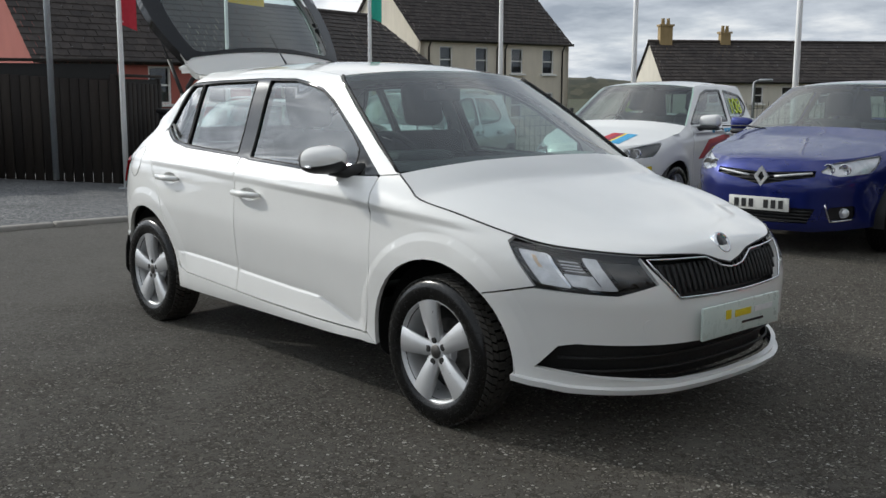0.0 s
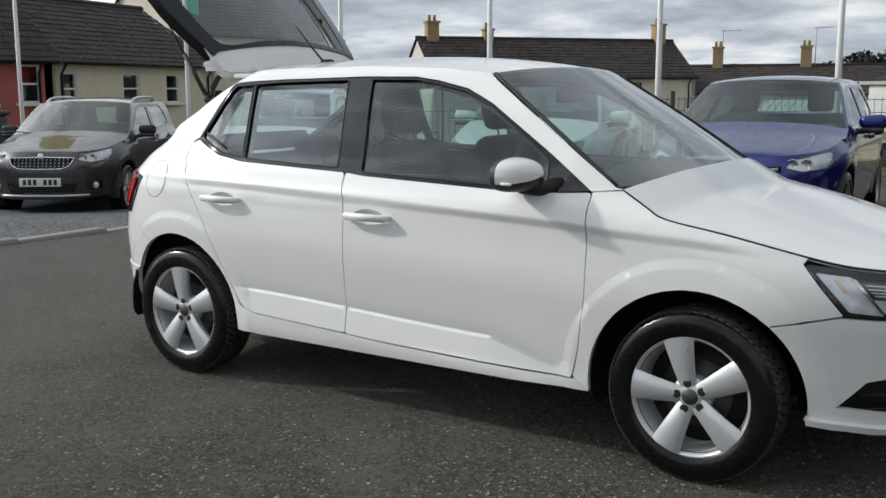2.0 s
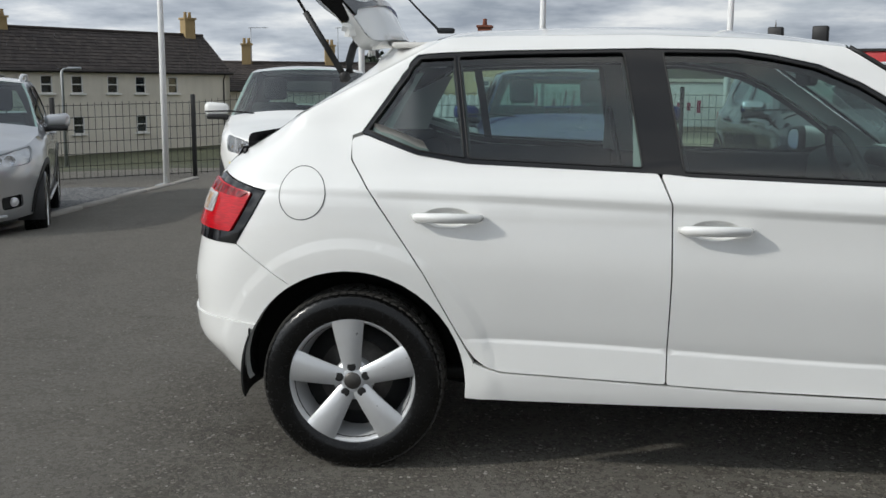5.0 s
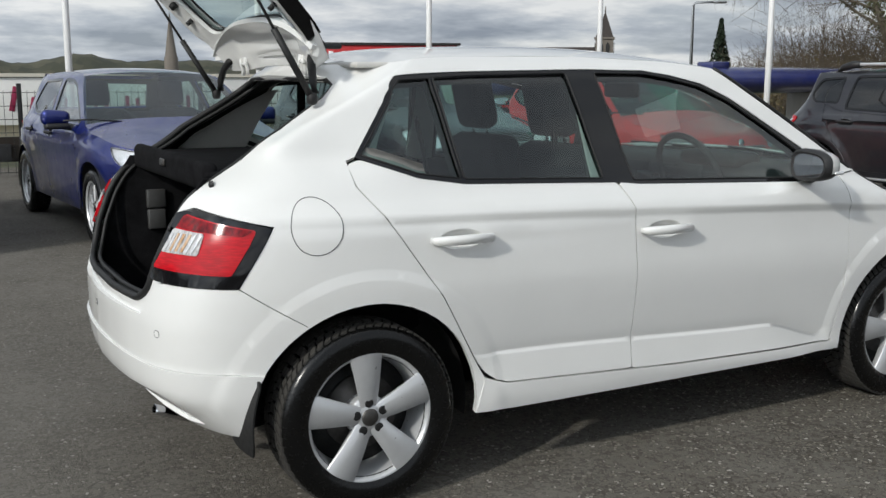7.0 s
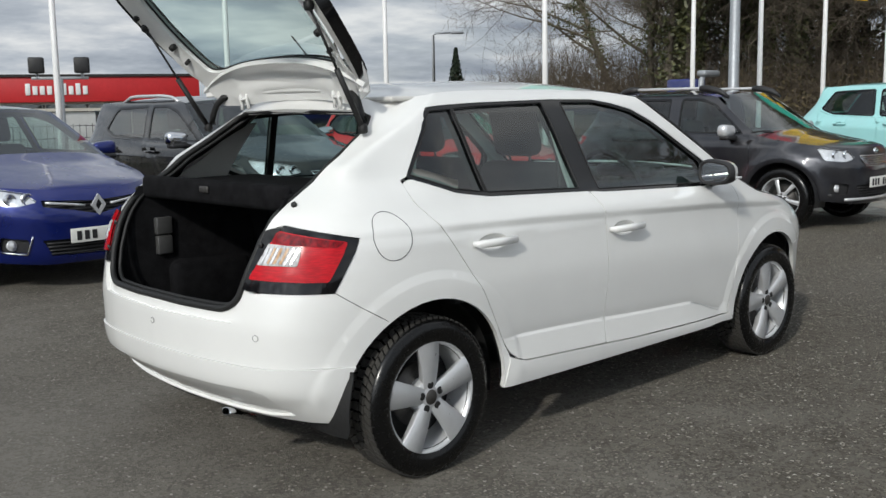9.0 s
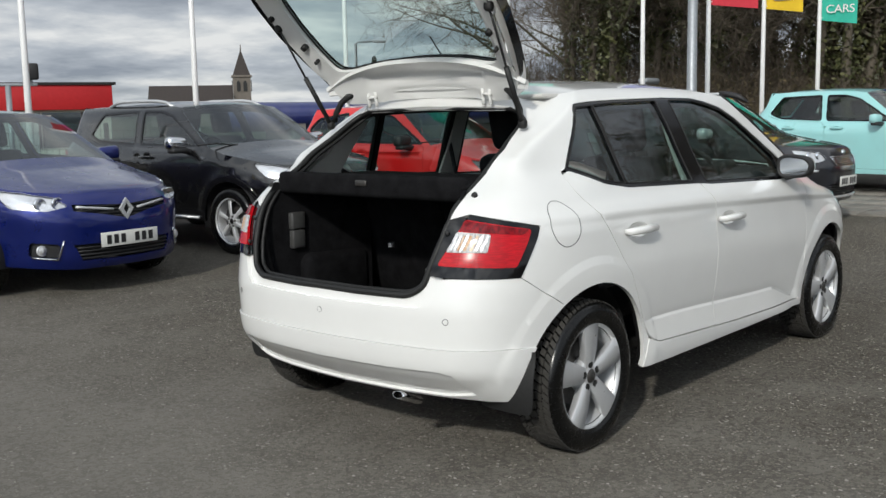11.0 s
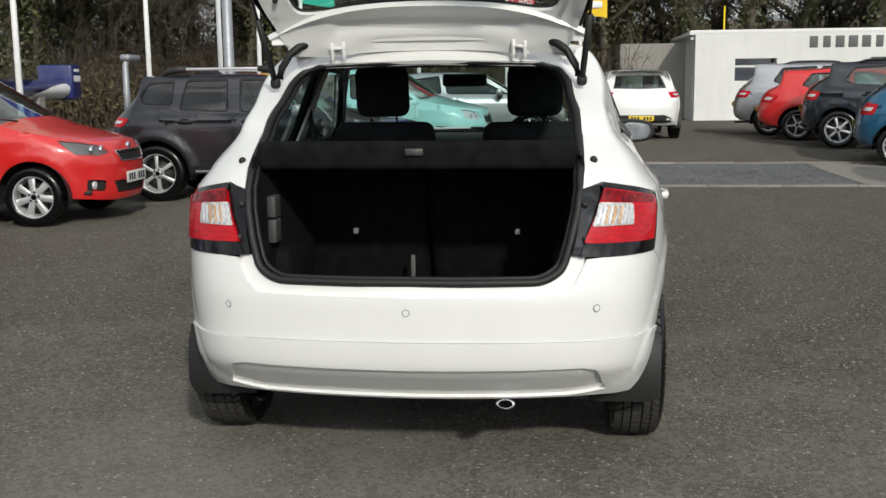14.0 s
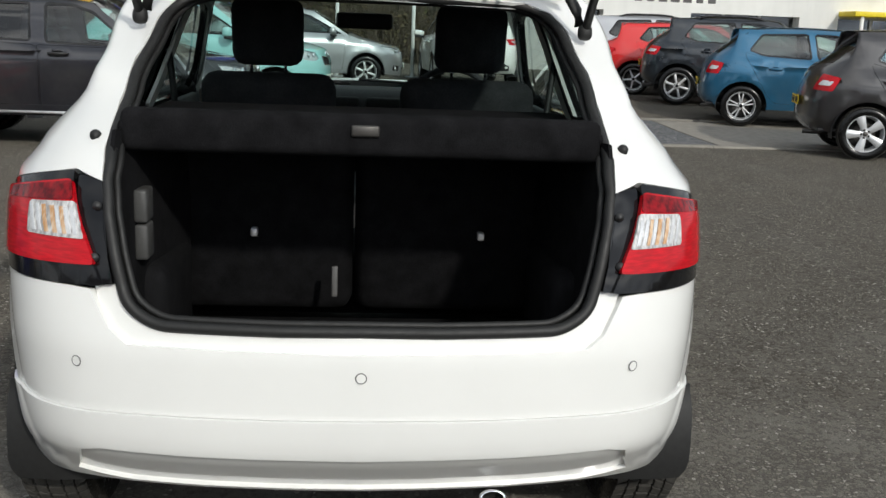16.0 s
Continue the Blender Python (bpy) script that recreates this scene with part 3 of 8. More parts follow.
FABIA_TABLES = dict(
    plan=[(2.065, 0), (2.058, 0.2), (2.015, 0.42), (1.90, 0.61), (1.73, 0.74), (1.50, 0.815), (1.235, 0.848), (0.8, 0.862), (0, 0.866),
          (-0.8, 0.862), (-1.235, 0.850), (-1.50, 0.815), (-1.70, 0.745), (-1.815, 0.62), (-1.872, 0.42), (-1.897, 0.2), (-1.905, 0)],
    sect=[(0.15, 0.78), (0.22, 0.808), (0.28, 0.825), (0.33, 0.828), (0.45, 0.842), (0.60, 0.858), (0.70, 0.864), (0.80, 0.864), (0.88, 0.860),
          (0.93, 0.842), (0.99, 0.787), (1.03, 0.765), (1.12, 0.725), (1.25, 0.672), (1.36, 0.62), (1.41, 0.58), (1.45, 0.50)],
    front=[(0.15, -0.07), (0.24, -0.02), (0.32, 0), (0.56, 0.0), (0.62, -0.015), (0.68, -0.04), (0.74, -0.075), (0.80, -0.13), (0.9, -0.25), (1.4, -0.4)],
    rear=[(0.2, 0.21), (0.26, 0.155), (0.32, 0.088), (0.385, 0.016), (0.42, 0.006), (0.48, 0), (0.62, 0.0), (0.70, 0.016), (0.79, 0.034), (0.90, 0.073), (0.975, 0.112), (1.0, 0.130), (1.05, 0.196), (1.1, 0.268), (1.2, 0.410), (1.34, 0.622), (1.45, 0.78)],
    lift=[(0.75, 0), (1.2, 0.075), (1.6, 0.17), (1.9, 0.22), (2.1, 0.24)])
FABIA = Form(**FABIA_TABLES, bulge=arch_bulge, follow=1.6)


class Shape:
    """The same kind of body in other measures: x goes by tail, axles and nose; z by sill, bonnet edge, belt and roof."""

    def __init__(self, wb, front, rear, width, height, sill=0.25, bonnet=0.76, belt=0.99, header=0.33, cowl=0.90, roof_end=-1.20, boxy=0.0, flare=0.013, radius=0.30):
        self.wb, self.radius, self.height, self.width = wb, radius, height, width
        self.px = ([-1.905, -1.235, roof_end + 0.0001, -0.25, header, cowl, 1.235, 2.065], None)
        a = wb / 2
        self.xa = [(-1.905, -a - rear), (-1.235, -a), (0.0, 0.0), (1.235, a), (2.065, a + front)]
        self.za = [(0, 0), (0.25, sill), (0.76, bonnet), (0.99, belt), (1.47, height)]
        s = width / 1.732
        base = FABIA_TABLES
        lipr = radius * 1.30

        def bulge(x, z):
            r = np.minimum(np.hypot(x - a, z - radius), np.hypot(x + a, z - radius))
            d = z - self.z(0.885)
            return flare * np.exp(-((r - lipr) / 0.06) ** 2) + np.where(d < 0, -0.014 * np.exp(-((d + 0.012) / 0.03) ** 2), 0.0)

        self.form = Form(plan=[(self.x(x), y * s) for x, y in base["plan"]],
                         sect=[(self.z(z), (w + boxy * smooth(0.9, 1.3, z)) * s) for z, w in base["sect"]],
                         front=[(self.z(z), d * front / 0.83) for z, d in base["front"]],
                         rear=[(self.z(z), d * (rear / 0.67) * (1 - 0.45 * boxy / 0.08 * smooth(0.7, 1.3, z))) for z, d in base["rear"]],
                         lift=[(self.x(x), d) for x, d in base["lift"]], bulge=bulge)

    def x(self, v):
        return float(np.interp(v, [p[0] for p in self.xa], [p[1] for p in self.xa]))

    def z(self, v):
        return float(np.interp(v, [p[0] for p in self.za], [p[1] for p in self.za]))

    def pts(self, pts):
        s = self.width / 1.732
        return [(self.x(p[0]), self.z(p[1])) if len(p) == 2 else (p[0], p[1] * s, self.z(p[2])) for p in pts]

# ---- the ground and what is built on it ----
def gz(x, y):
    """Height of the ground."""
    rise = 0.14 * float(smooth(9, 15, x)) * (1 - float(smooth(11, 18, y)))
    rise -= 0.18 * float(smooth(0.8, 5.5, y)) * float(smooth(-4.6, -6.2, x)) + 0.12 * float(smooth(-6.5, -9.5, x)) * float(smooth(-2, 4, y))
    return rise - 2.2 * float(smooth(13, 32, y)) * float(smooth(38, 14, x)) - 1.0 * float(smooth(-17, -32, x)) * (1 - 0.6 * float(smooth(13, 32, y)))


GRASS = speckle("rough_grass", (0.028, 0.034, 0.013), (0.045, 0.052, 0.020), (0.075, 0.072, 0.034), 3.0, 0.8, 0.05)
FAR_FIELD = speckle("far_fields", (0.030, 0.034, 0.022), (0.048, 0.050, 0.030), (0.085, 0.080, 0.050), 0.12, 0.4, 0.5)
WOOD_DARK = mixed("dark_stained_board", (0.016, 0.012, 0.010), (0.034, 0.026, 0.020), 12, 0.85, 0.4, "object", (1, 1, 0.15))
BOARD_GREY = mixed("weathered_board", (0.10, 0.098, 0.095), (0.16, 0.155, 0.15), 12, 0.9, 0.4, "object", (1, 1, 0.15))
STEEL_BLACK = plain("black_wire", (0.022, 0.022, 0.022), 0.5, 0.3, 30)
PINK = masonry("pink_render", (0.42, 0.125, 0.10), 0.25)
CREAM = masonry("cream_render", (0.74, 0.665, 0.50), 0.22)
BEIGE = masonry("beige_render", (0.68, 0.62, 0.52), 0.25)
PALE = masonry("off_white_render", (0.68, 0.64, 0.555), 0.22)
YELLOW_WALL = masonry("yellow_render", (0.66, 0.56, 0.35), 0.22)
SHOWROOM = masonry("showroom_render", (0.74, 0.74, 0.71), 0.20)
TILE = mixed("roof_tile", (0.030, 0.024, 0.022), (0.062, 0.050, 0.045), 6, 0.85, 0.4, "island")
BRICK = masonry("chimney_brick", (0.36, 0.26, 0.13), 0.4, 4)
BRICK_RED = masonry("red_brick", (0.22, 0.075, 0.045), 0.4, 4)
STONE = masonry("church_stone", (0.16, 0.14, 0.12), 0.4, 0.5)
FRAME_W = plain("white_frame", (0.74, 0.74, 0.72), 0.5, 0, 10, 0.06)
GUTTER = plain("gutter", (0.018, 0.015, 0.014), 0.5, 0, 10)
NET = plain("net_curtain", (0.36, 0.37, 0.38), 0.9, 0, 4, 0.3)
FASCIA_RED = plain("red_fascia", (0.50, 0.018, 0.022), 0.5, 0, 6, 0.1)
TIN = plain("weathered_tin", (0.52, 0.53, 0.52), 0.5, 0.2, 3, 0.10)
FASCIA_W = plain("white_hoarding", (0.76, 0.76, 0.74), 0.6, 0, 6, 0.08)
NAVY = paint("navy_tank_paint", (0.010, 0.018, 0.12), 0.0, 0.4)
BARK = mixed("bark", (0.085, 0.072, 0.054), (0.15, 0.13, 0.10), 8, 0.95, 0.6, "object", (1, 1, 0.25))
TWIG = mixed("bare_twigs", (0.12, 0.095, 0.07), (0.20, 0.165, 0.125), 8, 0.95, 0.3, "object")
IVY = mixed("ivy_leaf", (0.044, 0.056, 0.020), (0.135, 0.135, 0.052), 6, 0.5, 0.2, "island")
SCRUB = mixed("scrub_leaf", (0.075, 0.064, 0.028), (0.185, 0.140, 0.075), 6, 0.8, 0.2, "island")
CONIFER = mixed("conifer_needles", (0.010, 0.020, 0.010), (0.024, 0.040, 0.018), 6, 0.8, 0.2, "island")
FLAG = {"red": plain("red_flag_cloth", (0.55, 0.03, 0.05), 0.8, 0, 20, 0.1), "blue": plain("blue_flag_cloth", (0.02, 0.035, 0.35), 0.8, 0, 20, 0.1),
        "green": plain("green_flag_cloth", (0.03, 0.45, 0.33), 0.8, 0, 20, 0.1), "yellow": plain("yellow_flag_cloth", (0.78, 0.52, 0.02), 0.8, 0, 20, 0.1)}

steps = [0, 1, 2, 3, 4, 5, 6, 7, 8, 9, 10, 11, 12, 13, 14, 15, 16, 17, 18, 20, 22, 24, 26, 28, 30, 33, 36, 40, 46, 55, 70, 100, 160, 300, 600, 1200, 2500]
axis_pts = sorted({-s for s in steps} | set(steps))
gv = [(x, y, gz(x, y)) for x in axis_pts for y in axis_pts]
m_ = len(axis_pts)
gf = [(i * m_ + j, (i + 1) * m_ + j, (i + 1) * m_ + j + 1, i * m_ + j + 1) for i in range(m_ - 1) for j in range(m_ - 1)]
g_me = Geo().add(gv, gf).mesh("ground", TARMAC, GRASS)
for p_, f_ in zip(g_me.polygons, gf):
    cx_ = sum(gv[i][0] for i in f_) / 4
    cy_ = sum(gv[i][1] for i in f_) / 4
    p_.material_index = 0 if (-20 < cx_ < 33 and -40 < cy_ < 13.5) else 1
tagged(new("ground", g_me), "worn grey-brown tarmac of a dealer's forecourt", "ground", kind="structure")


def slab_on(name, x0, x1, y0, y1, thick, mat, label, n=8):
    g = Geo()
    xs = sorted({x0, x1} | set(range(math.ceil(x0), math.floor(x1) + 1)))
    ys = sorted({y0, y1} | set(range(math.ceil(y0), math.floor(y1) + 1)))
    g = sheet([[(x, y, gz(x, y) + thick) for y in ys] for x in xs])
    g = thicken(g, thick + 0.03) if vertex_normals(np.array(g.v), g.f)[:, 2].mean() > 0 else thicken(flip(g), thick + 0.03)
    return tagged(new(name, g.mesh(name, mat)), label, name.split("_")[0], kind="structure")


def flip(g):
    g.f = [f[::-1] for f in g.f]
    return g


slab_on("gravel_1", -16.0, -5.72, -8.0, 9.5, 0.008, GRAVEL, "dark grey gravel parking strip beside the tarmac")
slab_on("gravel_2", 8.12, 11.1, -4.4, -1.52, 0.006, GRAVEL, "dark gravel patch between two kerbs")
slab_on("paving_2", 8.12, 11.1, -9.5, -4.44, 0.005, SLAB, "worn brown-grey concrete strip between two kerbs")


# houses
def house(name, label, a, b, depth, eaves, ridge, wall, windows, base=-2.5, chimneys=(), gable_over=0.25, brick=BRICK, doors=(), low_roof=TILE, hip=False, pipes=()):
    """a, b: the front wall's ends as one looks at it, left and right; windows: (along, z, w, h)."""
    a, b = Vector((*a, 0)), Vector((*b, 0))
    L = (b - a).length
    ang = math.degrees(math.atan2((b - a).y, (b - a).x))
    h = thing(name, label, "house", pose(a.x, a.y, 0, 0, 0, ang))
    holes = [[(u - w / 2, z - hh / 2), (u + w / 2, z - hh / 2), (u + w / 2, z + hh / 2), (u - w / 2, z + hh / 2)] for u, z, w, hh in windows]
    front = flat([(0, base), (L, base), (L, eaves), (0, eaves)], holes, 0.28, 40, "xz").move(Matrix.Translation((0, 0.28, 0)))
    part("front_wall", front, wall, h)
    back = flat([(0, base), (L, base), (L, eaves), (0, eaves)], [], 0.28, 40, "xz").move(Matrix.Translation((0, depth, 0)))
    part("back_wall", back, wall, h)
    gable = [(0.0, base), (depth, base), (depth, eaves), (depth / 2, ridge), (0.0, eaves)]
    part("gable_wall", flat(gable, [], 0.28, 40, "yz").move(Matrix.Translation((0.28, 0, 0))), wall, h)
    part("gable_wall", flat(gable, [], 0.28, 40, "yz").move(Matrix.Translation((L, 0, 0))), wall, h)
    rise = math.hypot(depth / 2, ridge - eaves)
    n = max(4, int(rise / 0.30))
    over = 0.30
    for sgn in (0, 1):
        tiles = Geo()
        rnd = random.Random(len(name) + sgn)
        slope = (ridge - eaves) / (depth / 2)
        for i in range(n + 1):
            t0, t1 = (i - 0.9) / n, (i + 0.25) / n
            y0, y1 = depth / 2 * t0, depth / 2 * min(1.0, t1)
            z0, z1 = eaves + slope * y0 + 0.07, eaves + slope * y1 + 0.035
            u = -gable_over - (0.16 if i % 2 else 0)
            while u < L + gable_over:
                u1 = min(u + 0.33 * (1 if L < 26 else 2), L + gable_over)
                j = rnd.uniform(-0.006, 0.010)
                uu = max(u, -gable_over) + 0.006
                if u1 - uu > 0.05:
                    v = [(uu, y0, z0 + j), (u1 - 0.006, y0, z0 + j), (u1 - 0.006, y1, z1 + j), (uu, y1, z1 + j), (uu, y0, z0 - 0.045), (u1 - 0.006, y0, z0 - 0.045)]
                    if sgn:
                        v = [(p[0], depth - p[1], p[2]) for p in v]
                        tiles.add(v, [(3, 2, 1, 0), (0, 1, 5, 4)], False)
                    else:
                        tiles.add(v, [(0, 1, 2, 3), (4, 5, 1, 0)], False)
                u = u1
        tagged(part("roof_slope", tiles, low_roof, h), kind="stuff")
    part("ridge_tiles", tube([(-gable_over, depth / 2, ridge + 0.06), (L + gable_over, depth / 2, ridge + 0.06)], 0.10, 8), low_roof, h)
    part("gutter", tube([(-0.1, -0.30, eaves - 0.06), (L + 0.1, -0.30, eaves - 0.06)], 0.06, 6), GUTTER, h)
    part("eaves_board", box(L / 2, -0.14, eaves - 0.05, L, 0.26, 0.10), GUTTER, h)
    for u in (0.5, L - 0.5) + tuple(pipes):
        part("downpipe", tube([(u, -0.28, eaves - 0.1), (u, -0.06, eaves - 0.45), (u, -0.06, base)], 0.045, 6), GUTTER, h)
    for u, z, w, hh in windows:
        fr = flat([(-w / 2, -hh / 2), (w / 2, -hh / 2), (w / 2, hh / 2), (-w / 2, hh / 2)],
                  [[(-w / 2 + 0.06, 0.03), (w / 2 - 0.06, 0.03), (w / 2 - 0.06, hh / 2 - 0.06), (-w / 2 + 0.06, hh / 2 - 0.06)], [(-w / 2 + 0.06, -hh / 2 + 0.06), (w / 2 - 0.06, -hh / 2 + 0.06), (w / 2 - 0.06, -0.03), (-w / 2 + 0.06, -0.03)]], 0.07, 9, "xz")
        wd = part("window", fr.move(Matrix.Translation((u, 0.10, z))), FRAME_W, h)
        part("pane", box(u, 0.14, z, w - 0.08, 0.01, hh - 0.08), HOUSE_GLASS, wd)
        part("room_behind", box(u, 0.55, z, w + 0.3, 0.5, hh + 0.3), NET, wd)
        part("sill", box(u, -0.04, z - hh / 2 - 0.05, w + 0.24, 0.24, 0.09, 0.01), FRAME_W, wd)
    for u, dy, zt, w in chimneys:
        ch = part("chimney", box(u, depth / 2 + dy, (zt + ridge - 0.8) / 2, w, w * 0.8, zt - ridge + 0.8), brick, h)
        part("chimney_cap", box(u, depth / 2 + dy, zt + 0.04, w + 0.14, w * 0.8 + 0.14, 0.12), brick, ch)
        for k in (-0.22, 0.22):
            part("chimney_pot", lathe([(0.10, 0.0), (0.12, 0.05), (0.09, 0.3), (0.11, 0.38), (0.0, 0.38)], 10).move(pose(u + k * w, depth / 2 + dy, zt + 0.08)), brick, ch)
    return h


house("pink_cottage", "single-storey pink rendered cottage with a dark tiled roof", (-25.0, 7.4), (-25.0, 15.4), 8.0, 2.25, 5.9, PINK, [(3.6, 1.5, 0.75, 1.15), (5.6, 1.5, 0.75, 1.15), (7.2, 1.5, 0.75, 1.15)], -1.5, [(7.6, 0, 6.4, 0.9)], 0.3, BRICK_RED)
house("cream_cottage", "low cream rendered cottage with a dark tiled roof", (-25.6, 15.7), (-27.6, 24.6), 7.0, 2.25, 4.5, CREAM, [(0.9, 1.35, 0.7, 1.05), (4.0, 1.35, 0.9, 1.05), (6.4, 1.35, 0.8, 1.05)], -1.5, [(0.3, 0, 5.4, 1.0)], 0.25, BRICK_RED)
house("beige_house", "two-storey beige rendered house with a dark tiled roof", (-36.0, 31.0), (-34.5, 40.9), 8.5, 4.05, 7.6, BEIGE, [(u, z, 0.82, 1.38) for u in (1.6, 3.9, 6.3, 8.5) for z in (3.02, 0.62)], -2.6, [(9.0, 0.5, 8.6, 0.9)], 0.2, pipes=(4.9, 5.45))
house("white_terrace", "off-white rendered terrace with a long dark tiled roof", (-31.1, 45.4), (-20.3, 59.5), 6.2, 2.0, 4.35, PALE, [(u, 1.2, 0.7, 1.0) for u in (2.0, 3.0, 5.6, 7.4, 9.6, 11.4, 13.6)] + [(u, -1.1, 0.7, 1.0) for u in (3.0, 7.4, 11.4)], -3.2, [(0.9, 0, 5.3, 0.75), (4.6, 0, 4.9, 0.6), (16.8, 0, 5.4, 0.75)], 0.15)
house("far_terrace", "far low terrace with a dark roof and cream chimney", (-24.5, 61.0), (-8.5, 66.0), 7.0, 0.9, 2.75, PALE, [(2.0, 0.0, 0.8, 1.0)], -3.2, [(4.8, 0, 4.0, 0.7), (10.6, 0, 4.0, 0.7)], 0.15)
yellow = house("yellow_house", "yellow gabled house with a brick chimney", (-1.35, 52.5), (-1.05, 61.0), 4.6, 1.95, 3.45, YELLOW_WALL, [(3.0, 1.0, 0.8, 1.0)], -3.2, [(0.4, 0.0, 4.5, 0.9)], 0.25, BRICK_RED)
gw = part("window", box(-0.01, 2.3, 1.25, 0.06, 0.72, 1.05, 0.01), FRAME_W, yellow)
for dz in (-0.25, 0.25):
    part("pane", box(-0.045, 2.3, 1.25 + dz, 0.012, 0.58, 0.42), HOUSE_GLASS, gw)
house("roadside_house", "pale house with a dark roof beyond the fence", (-9.5, 58.0), (-5.6, 57.0), 6.0, 1.0, 2.1, CREAM, [(1.5, 0.2, 0.8, 1.0)], -3.2, [(3.0, 0, 3.2, 0.7)], 0.2)


def house_aerial(x, y, z, h):
    a = thing("house_aerial", "thin television aerial on a house roof", "aerial", pose(x, y, z, 0, 0, 40))
    part("mast", tube([(0, 0, -1.2), (0, 0, h)], 0.03, 6), GREY_STEEL, a)
    part("boom", tube([(-0.2, 0, h - 0.05), (1.3, 0, h + 0.02)], 0.02, 6), GREY_STEEL, a)
    for k in range(5):
        part("element", tube([(0.1 + k * 0.27, -0.25, h), (0.1 + k * 0.27, 0.25, h)], 0.012, 5), GREY_STEEL, a)


house_aerial(-20.6, 65.6, 3.6, 1.6)
house_aerial(-14.8, 67.4, 3.6, 1.7)


def supermarket():
    s = thing("supermarket", "low supermarket with a long red fascia", "shop", pose(13.6, 52.5, 0, 0, 0, -22))
    part("wall", box(8.0, 4, 0.2, 10.4, 8, 3.6), PALE, s)
    part("fascia", box(8.0, -0.15, 2.55, 10.6, 0.3, 1.35, 0.03), FASCIA_RED, s)
    part("side_fascia", box(2.62, 4.0, 2.55, 0.3, 7.9, 1.35, 0.03), FASCIA_RED, s)
    part("roof_edge", box(8.0, 3.9, 3.28, 11.0, 8.6, 0.14), GUTTER, s)
    for i in range(9):
        part("sign_letter", box(4.35 + i * 0.36, -0.33, 2.5 + (0.06 if i in (0, 5, 7) else 0), 0.25, 0.05, 0.62 if i in (0, 5, 7) else 0.46, 0.02), INK_WHITE, s)
    for i in range(4):
        w = part("shop_window", box(4.0 + i * 2.2, -0.06, 0.8, 2.0, 0.08, 1.9), HOUSE_GLASS, s)
        part("mullion", box(5.08 + i * 2.2, -0.08, 0.8, 0.12, 0.12, 1.9), GUTTER, w)


supermarket()


def church():
    c = thing("church", "grey stone church with a slated spire", "church", pose(94, 123, 0, 0, 0, -38))
    part("nave_wall", box(-7.6, 0, 0.6, 12, 6, 6), STONE, c)
    roof = Geo().add([(-13.9, -3.4, 3.6), (-1.4, -3.4, 3.6), (-1.4, 3.4, 3.6), (-13.9, 3.4, 3.6), (-13.9, 0, 6.2), (-1.4, 0, 6.2)], [(0, 1, 5, 4), (2, 3, 4, 5), (1, 2, 5), (3, 0, 4), (0, 3, 2, 1)], False)
    part("nave_roof", roof, TILE, c)
    part("tower", box(0, 0, 2.6, 2.7, 2.7, 9.8), STONE, c)
    for k in (-0.5, 0.5):
        for m in (pose(0, 0, 0), pose(0, 0, 0, 0, 0, -90), pose(0, 0, 0, 0, 0, 90)):
            op = flat(fillet([(-0.28, -0.8), (0.28, -0.8), (0.28, 0.5), (0, 0.9), (-0.28, 0.5)], 0.1), [], 0.1, 9, "xz").move(m @ Matrix.Translation((k, -1.40, 6.0)))
            part("belfry_opening", op, SEAL_SHADE, c)
    part("tower_ledge", box(0, 0, 7.5, 3.1, 3.1, 0.3), STONE, c)
    part("spire", Geo().add([(-1.35, -1.35, 7.6), (1.35, -1.35, 7.6), (1.35, 1.35, 7.6), (-1.35, 1.35, 7.6), (0, 0, 11.6)], [(0, 1, 4), (1, 2, 4), (2, 3, 4), (3, 0, 4)], False), TILE, c)
    part("finial", tube([(0, 0, 11.4), (0, 0, 12.3)], [0.12, 0.07], 6), STONE, c)


church()
far_spire = thing("far_spire", "thin stone spire of a far church", "church", pose(34, 150, 0))
part("spire", lathe([(1.05, -2), (1.05, 4.4), (0.9, 4.6), (0.0, 11.2)], 6), STONE, far_spire)

